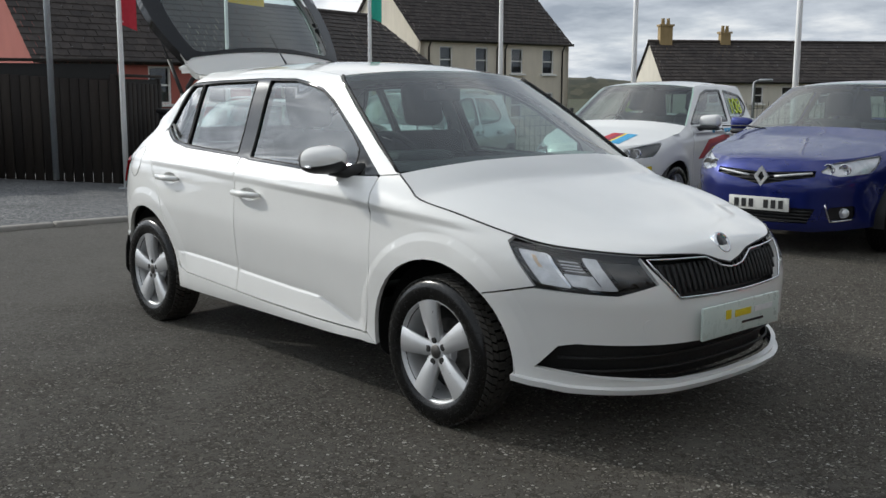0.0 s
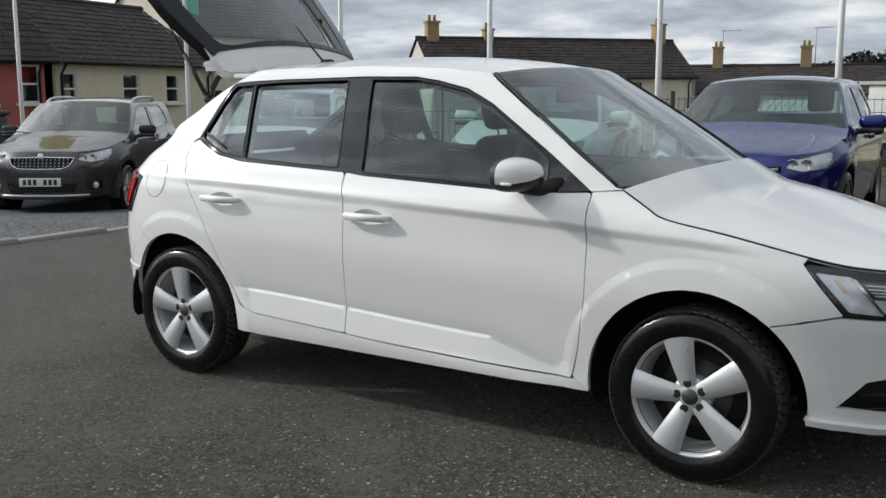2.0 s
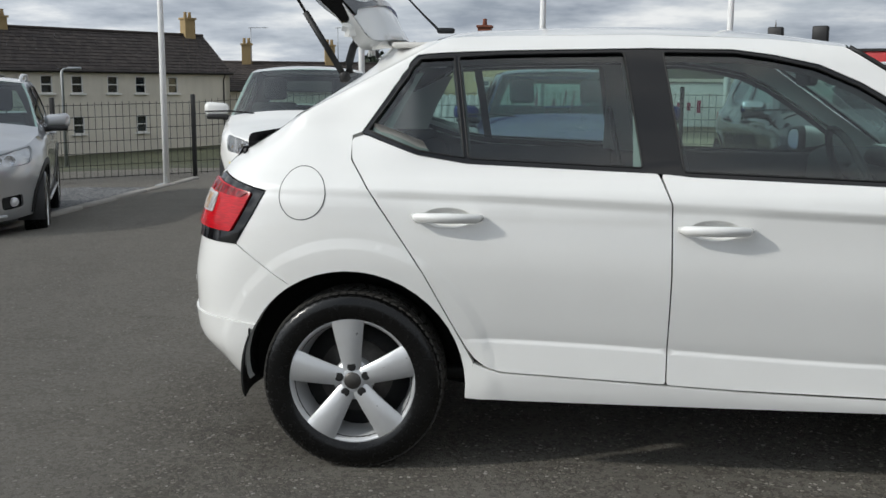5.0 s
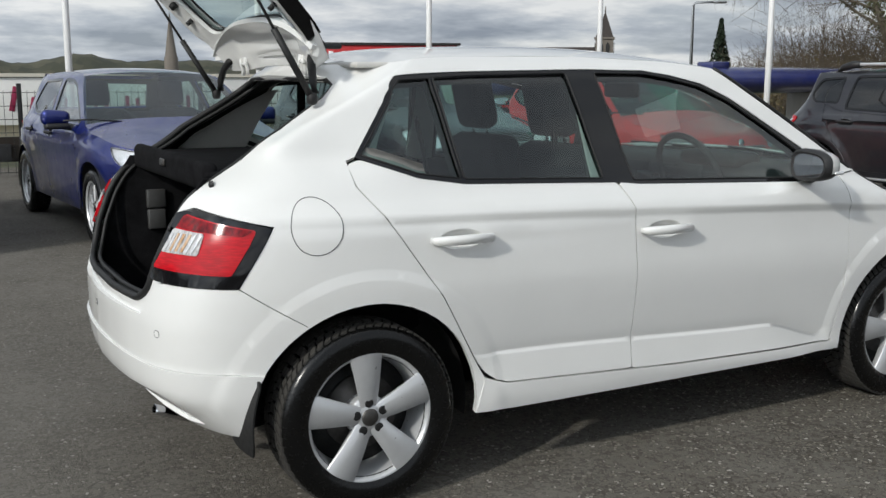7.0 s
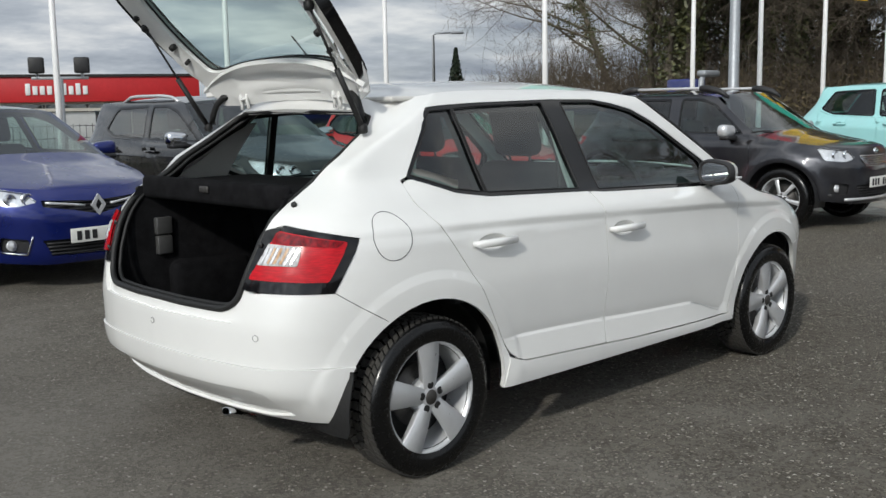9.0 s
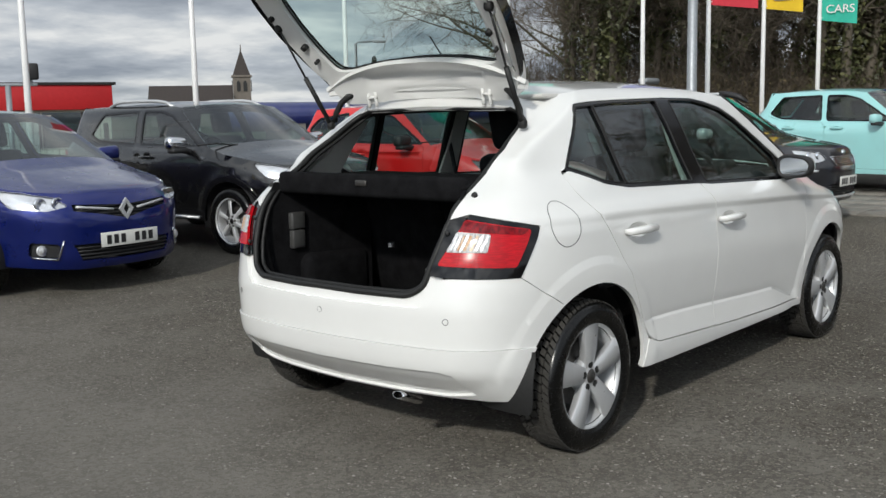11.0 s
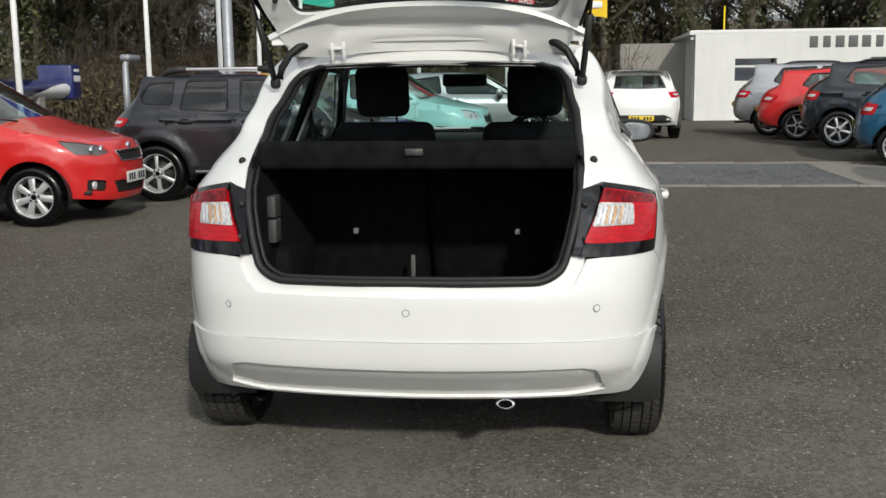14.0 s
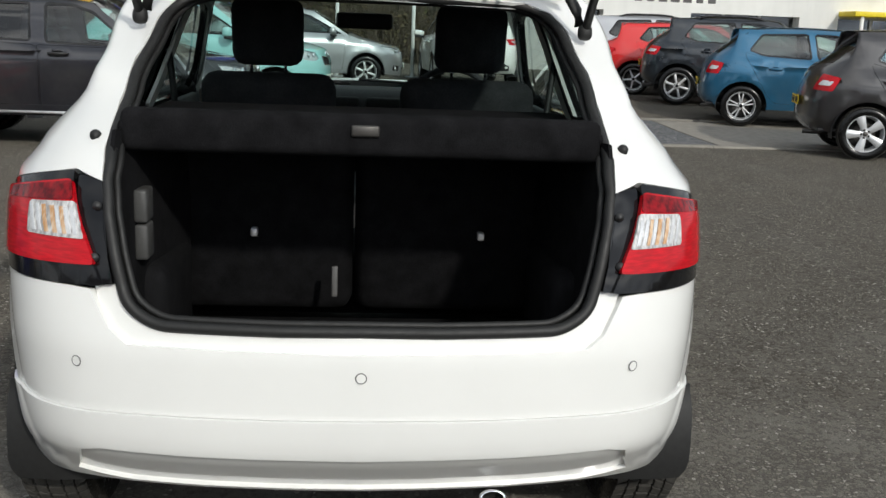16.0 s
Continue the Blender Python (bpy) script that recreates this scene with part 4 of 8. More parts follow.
# the showroom
def showroom():
    s = thing("showroom", "white flat-roofed car showroom with a dark sign over its windows", "building", pose(28.6, -5.1, gz(28.6, -5.1), 0, 0, -90))
    holes = [[(1.25, 1.25), (2.55, 1.25), (2.55, 1.95), (1.25, 1.95)], [(5.4, 0.9), (9.0, 0.9), (9.0, 1.95), (5.4, 1.95)], [(10.3, 0.1), (14.2, 0.1), (14.2, 1.95), (10.3, 1.95)]]
    part("front_wall", flat([(0, -0.3), (22, -0.3), (22, 2.72), (0, 2.72)], holes, 0.3, 40, "xz"), SHOWROOM, s)
    part("end_wall", box(0.15, 2.45, 1.2, 0.3, 4.3, 3.0), SHOWROOM, s)
    part("roof", box(11, 2.2, 2.76, 22.4, 5.0, 0.12, 0.02), FRAME_W, s)
    part("parapet", box(11, -0.10, 2.70, 22.3, 0.16, 0.32, 0.03), FRAME_W, s)
    for k, hpoly in enumerate(holes):
        (x0, z0), (x1, z1) = hpoly[0], hpoly[2]
        w = part("window", box((x0 + x1) / 2, 0.12, (z0 + z1) / 2, x1 - x0, 0.012, z1 - z0), HOUSE_GLASS, s)
        # black block behind the glass stands for the shade inside the room
        part("room_behind", box((x0 + x1) / 2, 1.2, (z0 + z1) / 2, x1 - x0 + 0.4, 1.8, z1 - z0 + 0.4), SEAL_SHADE, w)
        n = max(1, round((x1 - x0) / 1.2))
        for i in range(n + 1):
            part("window_frame", box(x0 + (x1 - x0) * i / n, 0.08, (z0 + z1) / 2, 0.08, 0.08, z1 - z0), FRAME_W, w)
        part("window_frame", box((x0 + x1) / 2, 0.08, z0 + (z1 - z0) * 0.66, x1 - x0, 0.07, 0.07), FRAME_W, w)
        part("window_sill", box((x0 + x1) / 2, -0.03, z0 - 0.04, x1 - x0 + 0.1, 0.2, 0.07), FRAME_W, w)
    sign = part("sign_board", box(4.85, -0.16, 2.40, 3.4, 0.12, 0.78, 0.02), FRAME_W, s)
    for i, w in enumerate((0.36, 0.33, 0.38, 0.40, 0.38, 0.32, 0.36)):
        part("sign_letter", box(3.65 + i * 0.40, -0.26, 2.44, w * 0.82, 0.09, 0.40, 0.03), DIM_GREY, sign)
    part("canopy", box(12.6, -0.7, 2.10, 4.6, 1.4, 0.16, 0.02), INK_YELLOW, s)
    for x in (10.6, 14.5):
        part("canopy_post", tube([(x, -1.3, 2.1), (x, -1.3, -0.2)], 0.06, 8), FRAME_W, s)
    part("drainpipe", tube([(0.35, -0.08, 2.5), (0.55, -0.08, 2.2), (0.55, -0.08, -0.2)], 0.05, 8), FRAME_W, s)
    part("bracket_pole", tube([(0.9, -0.12, -0.2), (0.9, -0.12, 3.6)], 0.03, 8), INK_YELLOW, s)
    part("wall_lamp", box(1.55, -0.08, 2.35, 0.30, 0.12, 0.20, 0.05), CREAM, s)
    part("annexe", box(-1.1, 6.0, 1.2, 2.2, 8, 2.7), CONCRETE, s)


showroom()


# posts, flags, fences
def flagpole(x, y, colour=None, top=5.4, low=3.0, turn=0.0, text=True, lean=0.0, wide=0.76):
    p = thing("flagpole", "tall white metal flagpole" + (f" with a {colour} cloth flag" if colour else " with no flag in view"), "flagpole", pose(x, y, gz(x, y), lean, lean * 0.5, turn), "flagpoles")
    part("pole", tube([(0, 0, -0.1), (0, 0, 1.6), (0, 0, top)], [0.045, 0.042, 0.030], 12), POLE, p)
    part("base_plate", box(0, 0, 0.015, 0.24, 0.24, 0.03, 0.006), GREY_STEEL, p)
    part("pole_cap", lathe([(0.034, 0.0), (0.034, 0.03), (0.0, 0.06)], 10).move(pose(0, 0, top)), POLE, p)
    if colour:
        hgt = top - low - 0.1
        rows = [[(0.04 + u * wide, 0.035 * math.sin(u * 5 + v * 2.2) * u, low + v * hgt - 0.09 * u * (1 - v)) for u in np.linspace(0, 1, 12)] for v in np.linspace(0, 1, 14)]
        fl = part("flag", sheet(rows, 0.003), FLAG[colour], p, f"{colour} cloth flag")
        for z in (low + 0.05, top - 0.1):
            part("flag_tie", tube([(-0.05, 0, z), (0.06, 0, z)], 0.01, 6), POLE, fl)
        if colour == "yellow":
            part("printed_shape", box(0.04 + wide * 0.5, 0, low + 0.22, wide * 0.62, 0.085, 0.17, 0.03), INK_WHITE, fl)
        for k, wd in enumerate(("CARS", "USED") if text and colour != "yellow" else ()):
            for face in (-1, 1):
                me = words(wd, 0.31 * wide + 0.025, INK_WHITE, spacing=0.95)
                ob = part("lettering", me, None, fl)
                ob.matrix_basis = pose(0.04 + wide * 0.52, face * 0.042, low + 0.20 + k * 0.30, 0, 0, 0 if face < 0 else 180)
    return p


for fx, fy, col, lo, tn in ((-12.5, 9.5, "green", 3.1, 40), (-8.7, 9.5, None, 3, 0), (-5.75, 9.5, None, 3, 0), (-3.0, 9.5, None, 3, 0), (-0.6, 9.5, None, 3, 0), (1.8, 9.5, None, 3, 0), (4.35, 9.5, "red", 3.55, 60), (7.4, 9.5, None, 3, 0),
                        (8.2, 6.7, "green", 3.4, -60), (11.5, 6.2, "blue", 3.3, -60), (11.6, 5.0, "red", 3.0, -60), (-11.0, 3.46, "red", 2.55, 60), (-15.3, 7.8, "yellow", 3.5, 60)):
    flagpole(fx, fy, col, 5.6, lo, tn, wide=0.22 if fx < -10 and fx > -14 else 0.76, text=fx > 0)
for fx, fy, col, lo in ((13.77, 4.96, "yellow", 3.0), (15.47, 4.56, "green", 2.84), (17.7, 2.45, "blue", 2.88), (19.3, 0.55, "red", 2.92), (20.0, -1.2, "yellow", 2.85)):
    flagpole(fx, fy, col, 5.6, lo, -68, wide=0.64)
grey_post = thing("lamp_column", "thick grey steel lamp column", "lamp post", pose(9.25, 4.1, gz(9.25, 4.1)))
part("column", tube([(0, 0, -0.1), (0, 0, 1.2), (0, 0, 1.25), (0, 0, 7.5)], [0.10, 0.10, 0.075, 0.055], 14), GREY_STEEL, grey_post)
part("lantern", box(-0.5, 0, 7.5, 0.9, 0.25, 0.14, 0.05), GREY_STEEL, grey_post)
old_post = thing("grey_post", "slim grey galvanised post", "post", pose(-12.05, 2.75, 0))
part("post", tube([(0, 0, -0.1), (0, 0, 5.5)], 0.05, 10), GREY_STEEL, old_post)


def floodlights(x, y, h, gap):
    p = thing("floodlight_post", "grey post carrying two black floodlights", "floodlight", pose(x, y, gz(x, y), 0, 0, -28))
    part("post", tube([(0, 0, -0.1), (0, 0, h - 0.1)], 0.05, 10), GREY_STEEL, p)
    part("crossbar", box(0, 0, h - 0.1, gap + 0.2, 0.05, 0.05, 0.01), GREY_STEEL, p)
    for s in (-1, 1):
        f = part("floodlight", box(s * gap / 2, -0.05, h + 0.12, 0.26, 0.14, 0.28, 0.03), PLASTIC, p)
        part("bracket", box(s * gap / 2, 0, h - 0.04, 0.05, 0.05, 0.14), GREY_STEEL, f)


floodlights(3.8, 14.1, 2.05 - gz(3.8, 14.1), 0.75)


def street_lamp(x, y, h, arm, turn, name="street_lamp"):
    p = thing(name, "grey street lamp with a short arm", "street lamp", pose(x, y, gz(x, y), 0, 0, turn))
    part("column", tube([(0, 0, -0.2), (0, 0, h - 0.1), (0.12, 0, h), (arm, 0, h + 0.03)], [0.09, 0.06, 0.05, 0.045], 10), GREY_STEEL, p)
    part("lantern", box(arm + 0.25, 0, h + 0.03, 0.6, 0.22, 0.13, 0.05), GREY_STEEL, p)


street_lamp(28.5, 30.8, 5.4, 0.9, -30)
street_lamp(14.5, 7.9, 1.75, 0.02, 0, "short_lamp_post")
street_lamp(-22.0, 40.0, 4.5, 0.3, 20)


def blue_tank():
    t = thing("fuel_tank", "long navy blue fuel tank with a white swoosh", "tank", pose(7.5, 13.0, 1.32))
    g = lathe([(0.0, 0.0), (0.22, 0.03), (0.29, 0.12), (0.29, 14.0), (0.22, 14.12), (0.0, 14.15)], 24, "x")
    g.v = [(x, y * 1.8, z) for x, y, z in g.v]
    part("tank_body", g, NAVY, t)
    sw = sheet([[(x, -0.53 * math.cos(a) - 0.004, 0.292 * math.sin(a)) for a in np.linspace(-0.9, -0.9 + 1.5 * math.sin(max(0.0, (x - 11.6) / 2.4) * math.pi / 2), 6)] for x in np.linspace(11.6, 14.0, 14)], 0.004)
    part("white_swoosh", sw, INK_WHITE, t)
    part("end_box", box(14.2, -0.1, 0.20, 0.55, 1.0, 0.95, 0.08, 3), NAVY, t)
    part("end_mark", box(14.2, -0.61, 0.30, 0.36, 0.01, 0.16).join(box(14.2, -0.61, 0.52, 0.30, 0.01, 0.07)), INK_WHITE, t)
    part("filler_hatch", box(5.6, 0, 0.32, 0.5, 0.5, 0.16, 0.04), NAVY, t)
    for x in (1.5, 5.0, 8.5, 12.5):
        part("support", box(x, 0, -0.75, 0.3, 0.9, 1.3), CONCRETE, t)


blue_tank()


def sign_shed():
    s = thing("signboard_shed", "low cream shed under a long white signboard", "shed", pose(-1.7, 16.0, 0))
    part("wall", box(3.5, 1.2, -0.45, 7.0, 2.2, 1.9), CREAM, s)
    part("signboard", box(3.6, -0.02, 0.93, 6.7, 0.08, 0.84, 0.01), FASCIA_W, s)
    part("lean_to_wall", box(-0.9, 1.2, -0.55, 2.4, 2.2, 1.7), CREAM, s)
    tin = sheet([[(-2.2 + k * 0.038, y, z + 0.016 * math.cos(k * math.pi / 2)) for y, z in ((-0.15, 0.34), (0.9, 0.70), (2.0, 1.07))] for k in range(65)], 0.006)
    part("tin_roof", tin, TIN, s)
    for i, (u, z, w, h) in enumerate([(1.05, 0.98, 0.22, 0.52), (1.36, 0.90, 0.16, 0.26), (1.58, 0.99, 0.08, 0.46), (1.74, 0.99, 0.08, 0.46), (1.93, 0.90, 0.15, 0.24)]):
        part("sign_script", box(0, 0, 0, w * 0.42, 0.012, h * 0.85, 0.005).move(pose(u, -0.068, z, 0, 12)), INK_CRIMSON, s)
    for i in range(10):
        if i != 2:
            part("sign_script", box(2.45 + i * 0.19, -0.066, 0.90, 0.07, 0.010, 0.24 if i in (3, 9) else 0.15), INK_CRIMSON, s)
    part("roof", box(3.5, 1.3, 1.40, 7.4, 2.8, 0.06), PALE, s)
    for x in (0.35, 1.0):
        part("door", box(x, 0.08, -0.45, 0.5, 0.06, 1.5), WOOD_DARK, s)
    part("notice_board", box(0.75, 0.02, -0.1, 0.42, 0.05, 0.55, 0.01), INK, s)


sign_shed()


def wire_fence(pts, height=1.15, bay=2.5):
    f = thing("wire_fence", "black wire mesh fence on black posts", "fence")
    for (x0, y0), (x1, y1) in zip(pts, pts[1:]):
        L = math.hypot(x1 - x0, y1 - y0)
        n = max(1, round(L / bay))
        for i in range(n):
            a = (x0 + (x1 - x0) * i / n, y0 + (y1 - y0) * i / n)
            b = (x0 + (x1 - x0) * (i + 1) / n, y0 + (y1 - y0) * (i + 1) / n)
            part("post", box(a[0], a[1], gz(*a) + height / 2 + 0.05, 0.06, 0.06, height + 0.15, 0.006), STEEL_BLACK, f)
            g = Geo()
            w = math.hypot(b[0] - a[0], b[1] - a[1])
            for k in range(int(w / 0.10) + 1):
                t = k * 0.10 / w
                x, y = a[0] + (b[0] - a[0]) * t, a[1] + (b[1] - a[1]) * t
                g.join(box(x, y, gz(x, y) + height / 2 + 0.03, 0.006, 0.006, height))
            for k in range(7):
                z = 0.06 + k * (height - 0.06) / 6
                g.join(tube([(*a, gz(*a) + z), (*b, gz(*b) + z)], 0.0045, 4))
            part("mesh_panel", g, STEEL_BLACK, f)


wire_fence([(-9.6, 9.4), (-6.0, 11.4), (6.5, 11.4)])


def board_fence(name, label, pts, height, mat, width=0.145, coping=None):
    f = thing(name, label, "fence")
    first = None
    for (x0, y0), (x1, y1) in zip(pts, pts[1:]):
        L = math.hypot(x1 - x0, y1 - y0)
        ang = math.degrees(math.atan2(y1 - y0, x1 - x0))
        n = int(L / (width + 0.008))
        for i in range(n):
            t = (i + 0.5) / n
            x, y = x0 + (x1 - x0) * t, y0 + (y1 - y0) * t
            if first is None:
                first = box(0, 0, height / 2, width, 0.022, height, 0.004, 1).mesh("board", mat)
            ob = part("board", first, None, f)
            ob.matrix_basis = pose(x, y, gz(x, y) - 0.05, 0, 0, ang)
        for t in np.linspace(0, 1, max(2, int(L / 1.9) + 1)):
            x, y = x0 + (x1 - x0) * t, y0 + (y1 - y0) * t
            part("post", box(0, 0.07, height / 2 + 0.03, 0.09, 0.09, height + 0.06, 0.006).move(pose(x, y, gz(x, y), 0, 0, ang)), mat, f)
        for z in (0.35, height * 0.5, height - 0.3):
            part("rail", box(L / 2, 0.03, z, L, 0.035, 0.09, 0.004).move(pose(x0, y0, gz(x0, y0), 0, 0, ang)), mat, f)
        part("backing_sheet", box(L / 2, 0.052, height / 2 - 0.03, L, 0.008, height + 0.04).move(pose(x0, y0, gz(x0, y0), 0, 0, ang)), SEAL_SHADE, f)
        part("top_rail", box(L / 2, 0, height + 0.045, L, 0.07, 0.05, 0.006).move(pose(x0, y0, gz(x0, y0), 0, 0, ang)), coping or mat, f)


board_fence("timber_screen", "tall dark-stained timber screen", [(-15.4, -1.2), (-12.15, 3.9), (-13.2, 5.2)], 1.78, WOOD_DARK)
board_fence("low_board_fence", "low weathered board fence with a pale coping", [(-13.0, 5.4), (-9.7, 9.3)], 0.88, BOARD_GREY, 0.11, CONCRETE)
bin_ = thing("wheelie_bin", "black wheelie bin beside the fence", "bin", pose(-12.3, 5.1, 0, 0, 0, 30))
part("bin_body", box(0, 0, 0.48, 0.52, 0.60, 0.92, 0.05, 3), PLASTIC, bin_)
part("bin_lid", box(0, 0, 0.97, 0.58, 0.68, 0.08, 0.03, 3), PLASTIC, bin_)

# distance
def hills():
    for nm, r, a0, a1, amp, mat, seed in (("hills_1", 700, 66, 175, 21, FAR_FIELD, 3), ("hills_2", 420, 52, 100, 6.0, FAR_FIELD, 8)):
        rows = []
        for a in np.linspace(a0, a1, 360):
            n = noise.noise((a * 0.09, seed, 0)) * 0.5 + noise.noise((a * 0.35, seed, 4)) * 0.22 + noise.noise((a * 2.6, seed, 9)) * 0.07 + 0.62
            h = amp * max(0.15, n) * min(1, (a - a0) / 8 + 0.1, (a1 - a) / 8 + 0.1)
            c, s = math.cos(radians(a)), math.sin(radians(a))
            rows.append([(c * r * k, s * r * k, -6 + (h + 6) * t) for k, t in ((0.93, 0.0), (0.96, 0.55), (0.985, 0.88), (1.0, 1.0), (1.06, 0.6))])
        g = sheet(rows)
        tagged(new(nm, g.mesh(nm, mat)), "far low hills", "hills", kind="structure")


hills()


def tree_line():
    """A dark line of trees that closes the yard's near side."""
    rows = []
    for x in np.linspace(-60, 70, 131):
        t = 2.3 + 1.4 * noise.noise((x * 0.12, 2.0, 0)) + 0.8 * noise.noise((x * 0.6, 5.0, 0))
        rows.append([(x + 0.6 * noise.noise((x, z, 3)), -32 + 2.2 * noise.noise((x * 0.5, z * 0.9, 7)) - 0.25 * z, -0.6 + z * t / 5) for z in (0, 1, 2, 3, 4, 4.7, 5)])
    tagged(new("hedge_1", sheet(rows).mesh("hedge_1", SCRUB)), "dark line of trees along the yard", "hedge", kind="structure")


tree_line()


# ---- trees ----
def bare_tree(seed, height, spread, ivy):
    """A leafless tree: trunk and limbs, twigs, and ivy up the trunk."""
    rnd = random.Random(seed)
    wood, twigs, leaves = Geo(), Geo(), Geo()

    def limb(p, d, length, r, level):
        n = 6 if level == 0 else 5 if level == 1 else 3
        pts, rr = [Vector(p)], [r]
        d = Vector(d).normalized()
        for i in range(n):
            d = (d + Vector((rnd.gauss(0, 0.13), rnd.gauss(0, 0.13), rnd.gauss(0.05, 0.07)))).normalized()
            pts.append(pts[-1] + d * length / n)
            rr.append(max(0.006, r * (1 - 0.82 * (i + 1) / n)))
        (wood if level < 2 else twigs).join(tube([tuple(q) for q in pts], rr, 7 if level == 0 else 5 if level == 1 else 3, ends=False))
        if ivy and level <= 1:
            top = 0.72 if level == 0 else 0.35
            for i in range(n):
                if i / n < top:
                    a, b = pts[i], pts[i + 1]
                    for _ in range(int((430 if level == 0 else 70) * ivy)):
                        q = a.lerp(b, rnd.random()) + Vector((rnd.gauss(0, 1), rnd.gauss(0, 1), rnd.gauss(0, 0.6))).normalized() * (rr[i] + rnd.uniform(0.0, 0.42 if level == 0 else 0.24))
                        leaf(leaves, q, rnd.uniform(0.05, 0.11), rnd)
        if level == 3:
            for _ in range(7):
                q = pts[rnd.randint(1, n)]
                e = q + (d + Vector((rnd.gauss(0, 0.7), rnd.gauss(0, 0.7), rnd.gauss(0.1, 0.6)))).normalized() * length * rnd.uniform(0.5, 1.0)
                w = Vector((rnd.gauss(0, 1), rnd.gauss(0, 1), 0)).normalized() * 0.007
                k = len(twigs.v)
                twigs.v += [tuple(q - w), tuple(q + w), tuple(e)]
                twigs.f.append((k, k + 1, k + 2)), twigs.s.append(False)
            return
        kids = (13, 9, 9)[level]
        for k in range(kids):
            t = 0.30 + 0.70 * (k + rnd.random()) / kids if level == 0 else 0.25 + 0.75 * (k + rnd.random()) / kids
            i = min(n - 1, int(t * n))
            q = pts[i].lerp(pts[i + 1], t * n - i)
            ax = (pts[i + 1] - pts[i]).normalized()
            side = Vector((rnd.gauss(0, 1), rnd.gauss(0, 1), rnd.gauss(0, 0.4)))
            side = (side - side.dot(ax) * ax).normalized()
            w = (ax * rnd.uniform(0.35, 0.75) + side * (0.9 if level else spread)).normalized()
            limb(q, w, length * rnd.uniform(0.34, 0.56) * (1.12 - 0.4 * t if level == 0 else 1), rr[i] * 0.50, level + 1)

    limb((0, 0, -0.2), (rnd.gauss(0, 0.05), rnd.gauss(0, 0.05), 1), height, height * 0.0155, 0)
    t = thing("bare_tree", "tall leafless tree with ivy up its trunk" if ivy else "tall leafless tree with fine grey twigs", "tree", None, "trees beyond the yard")
    part("trunk", wood, BARK, t)
    tagged(part("crown", twigs, TWIG, t), kind="stuff")
    if leaves.v:
        tagged(part("ivy", leaves, IVY, t), kind="stuff")
    return t


def leaf(g, q, s, rnd):
    u = Vector((rnd.gauss(0, 1), rnd.gauss(0, 1), rnd.gauss(0, 1))).normalized()
    w = u.cross(Vector((rnd.gauss(0, 1), rnd.gauss(0, 1), rnd.gauss(0, 1)))).normalized()
    k = len(g.v)
    g.v += [tuple(q - u * s), tuple(q + w * s * 0.6), tuple(q + u * s), tuple(q - w * s * 0.6)]
    g.f.append((k, k + 1, k + 2, k + 3)), g.s.append(False)


kinds = [bare_tree(11, 13.0, 0.85, 0.9), bare_tree(23, 11.0, 1.0, 0.35), bare_tree(37, 14.0, 0.7, 1.0), bare_tree(41, 9.5, 1.1, 0.5), bare_tree(59, 12.0, 0.9, 0.8)]
rt = random.Random(7)
spots = []
for i in range(42):
    spots.append((-25 + 57.5 * (i + rt.uniform(0.1, 0.9)) / 42, rt.uniform(37, 43)))
for i in range(46):
    spots.append((-27 + 61 * (i + rt.uniform(0.1, 0.9)) / 46, rt.uniform(46, 58)))
for i in range(16):
    spots.append((4 + 27 * (i + rt.uniform(0.1, 0.9)) / 16, rt.uniform(35, 41)))
for i, (az, d) in enumerate(spots):
    x, y = -4.9 + d * math.cos(radians(az)), -1.2 + d * math.sin(radians(az))
    k = kinds[i % 5]
    m = pose(x, y, gz(x, y) - 0.1, rt.uniform(-3, 3), rt.uniform(-3, 3), rt.uniform(0, 360))
    if i < 5:
        k.matrix_world = m
    else:
        copy_thing(k, m)


def bushes(name, label, spots_, mat, seed, leaf_size, per):
    """Evergreen or leafy clumps: (x, y, width, height)."""
    rnd = random.Random(seed)
    for x, y, w, h in spots_:
        t = thing(name, label, "tree", pose(x, y, gz(x, y)), "far evergreens")
        part("trunk", tube([(0, 0, -0.2), (0, 0, h * 0.6)], [0.18, 0.08], 7), BARK, t)
        g = Geo()
        lobes = [(rnd.gauss(0, w * 0.22), rnd.gauss(0, w * 0.22), h * rnd.uniform(0.35, 0.85), w * rnd.uniform(0.16, 0.34)) for _ in range(16)]
        for lx, ly, lz, lr in lobes:
            for _ in range(per):
                v = Vector((rnd.gauss(0, 1), rnd.gauss(0, 1), rnd.gauss(0, 1))).normalized() * lr * rnd.uniform(0.25, 1.08) ** 0.7
                leaf(g, Vector((lx, ly, lz)) + v, leaf_size * rnd.uniform(0.6, 1.3), rnd)
        tagged(part("crown", g, mat, t), kind="stuff")


bushes("evergreen_tree", "dark rounded evergreen tree behind the houses", [(-13.0, 70, 4, 5.6), (-10.2, 72, 5, 6.2), (-7.0, 70, 4.5, 5.6), (-15.8, 69, 3, 4.6), (-3.0, 75, 4, 5.4)], CONIFER, 5, 0.20, 520)
con = thing("conifer", "small dark pointed conifer", "tree", pose(37.5, 38.5, 0))
cg, cr = Geo(), random.Random(4)
for i in range(1500):
    z = cr.uniform(0.2, 4.6)
    rad = (1 - z / 4.7) * 1.15 * math.sqrt(cr.random())
    a = cr.uniform(0, 2 * math.pi)
    leaf(cg, Vector((rad * math.cos(a), rad * math.sin(a), z - rad * 0.35)), 0.13, cr)
tagged(part("needles", cg, CONIFER, con), kind="stuff")
part("trunk", tube([(0, 0, -0.3), (0, 0, 4.4)], [0.12, 0.02], 6), BARK, con)


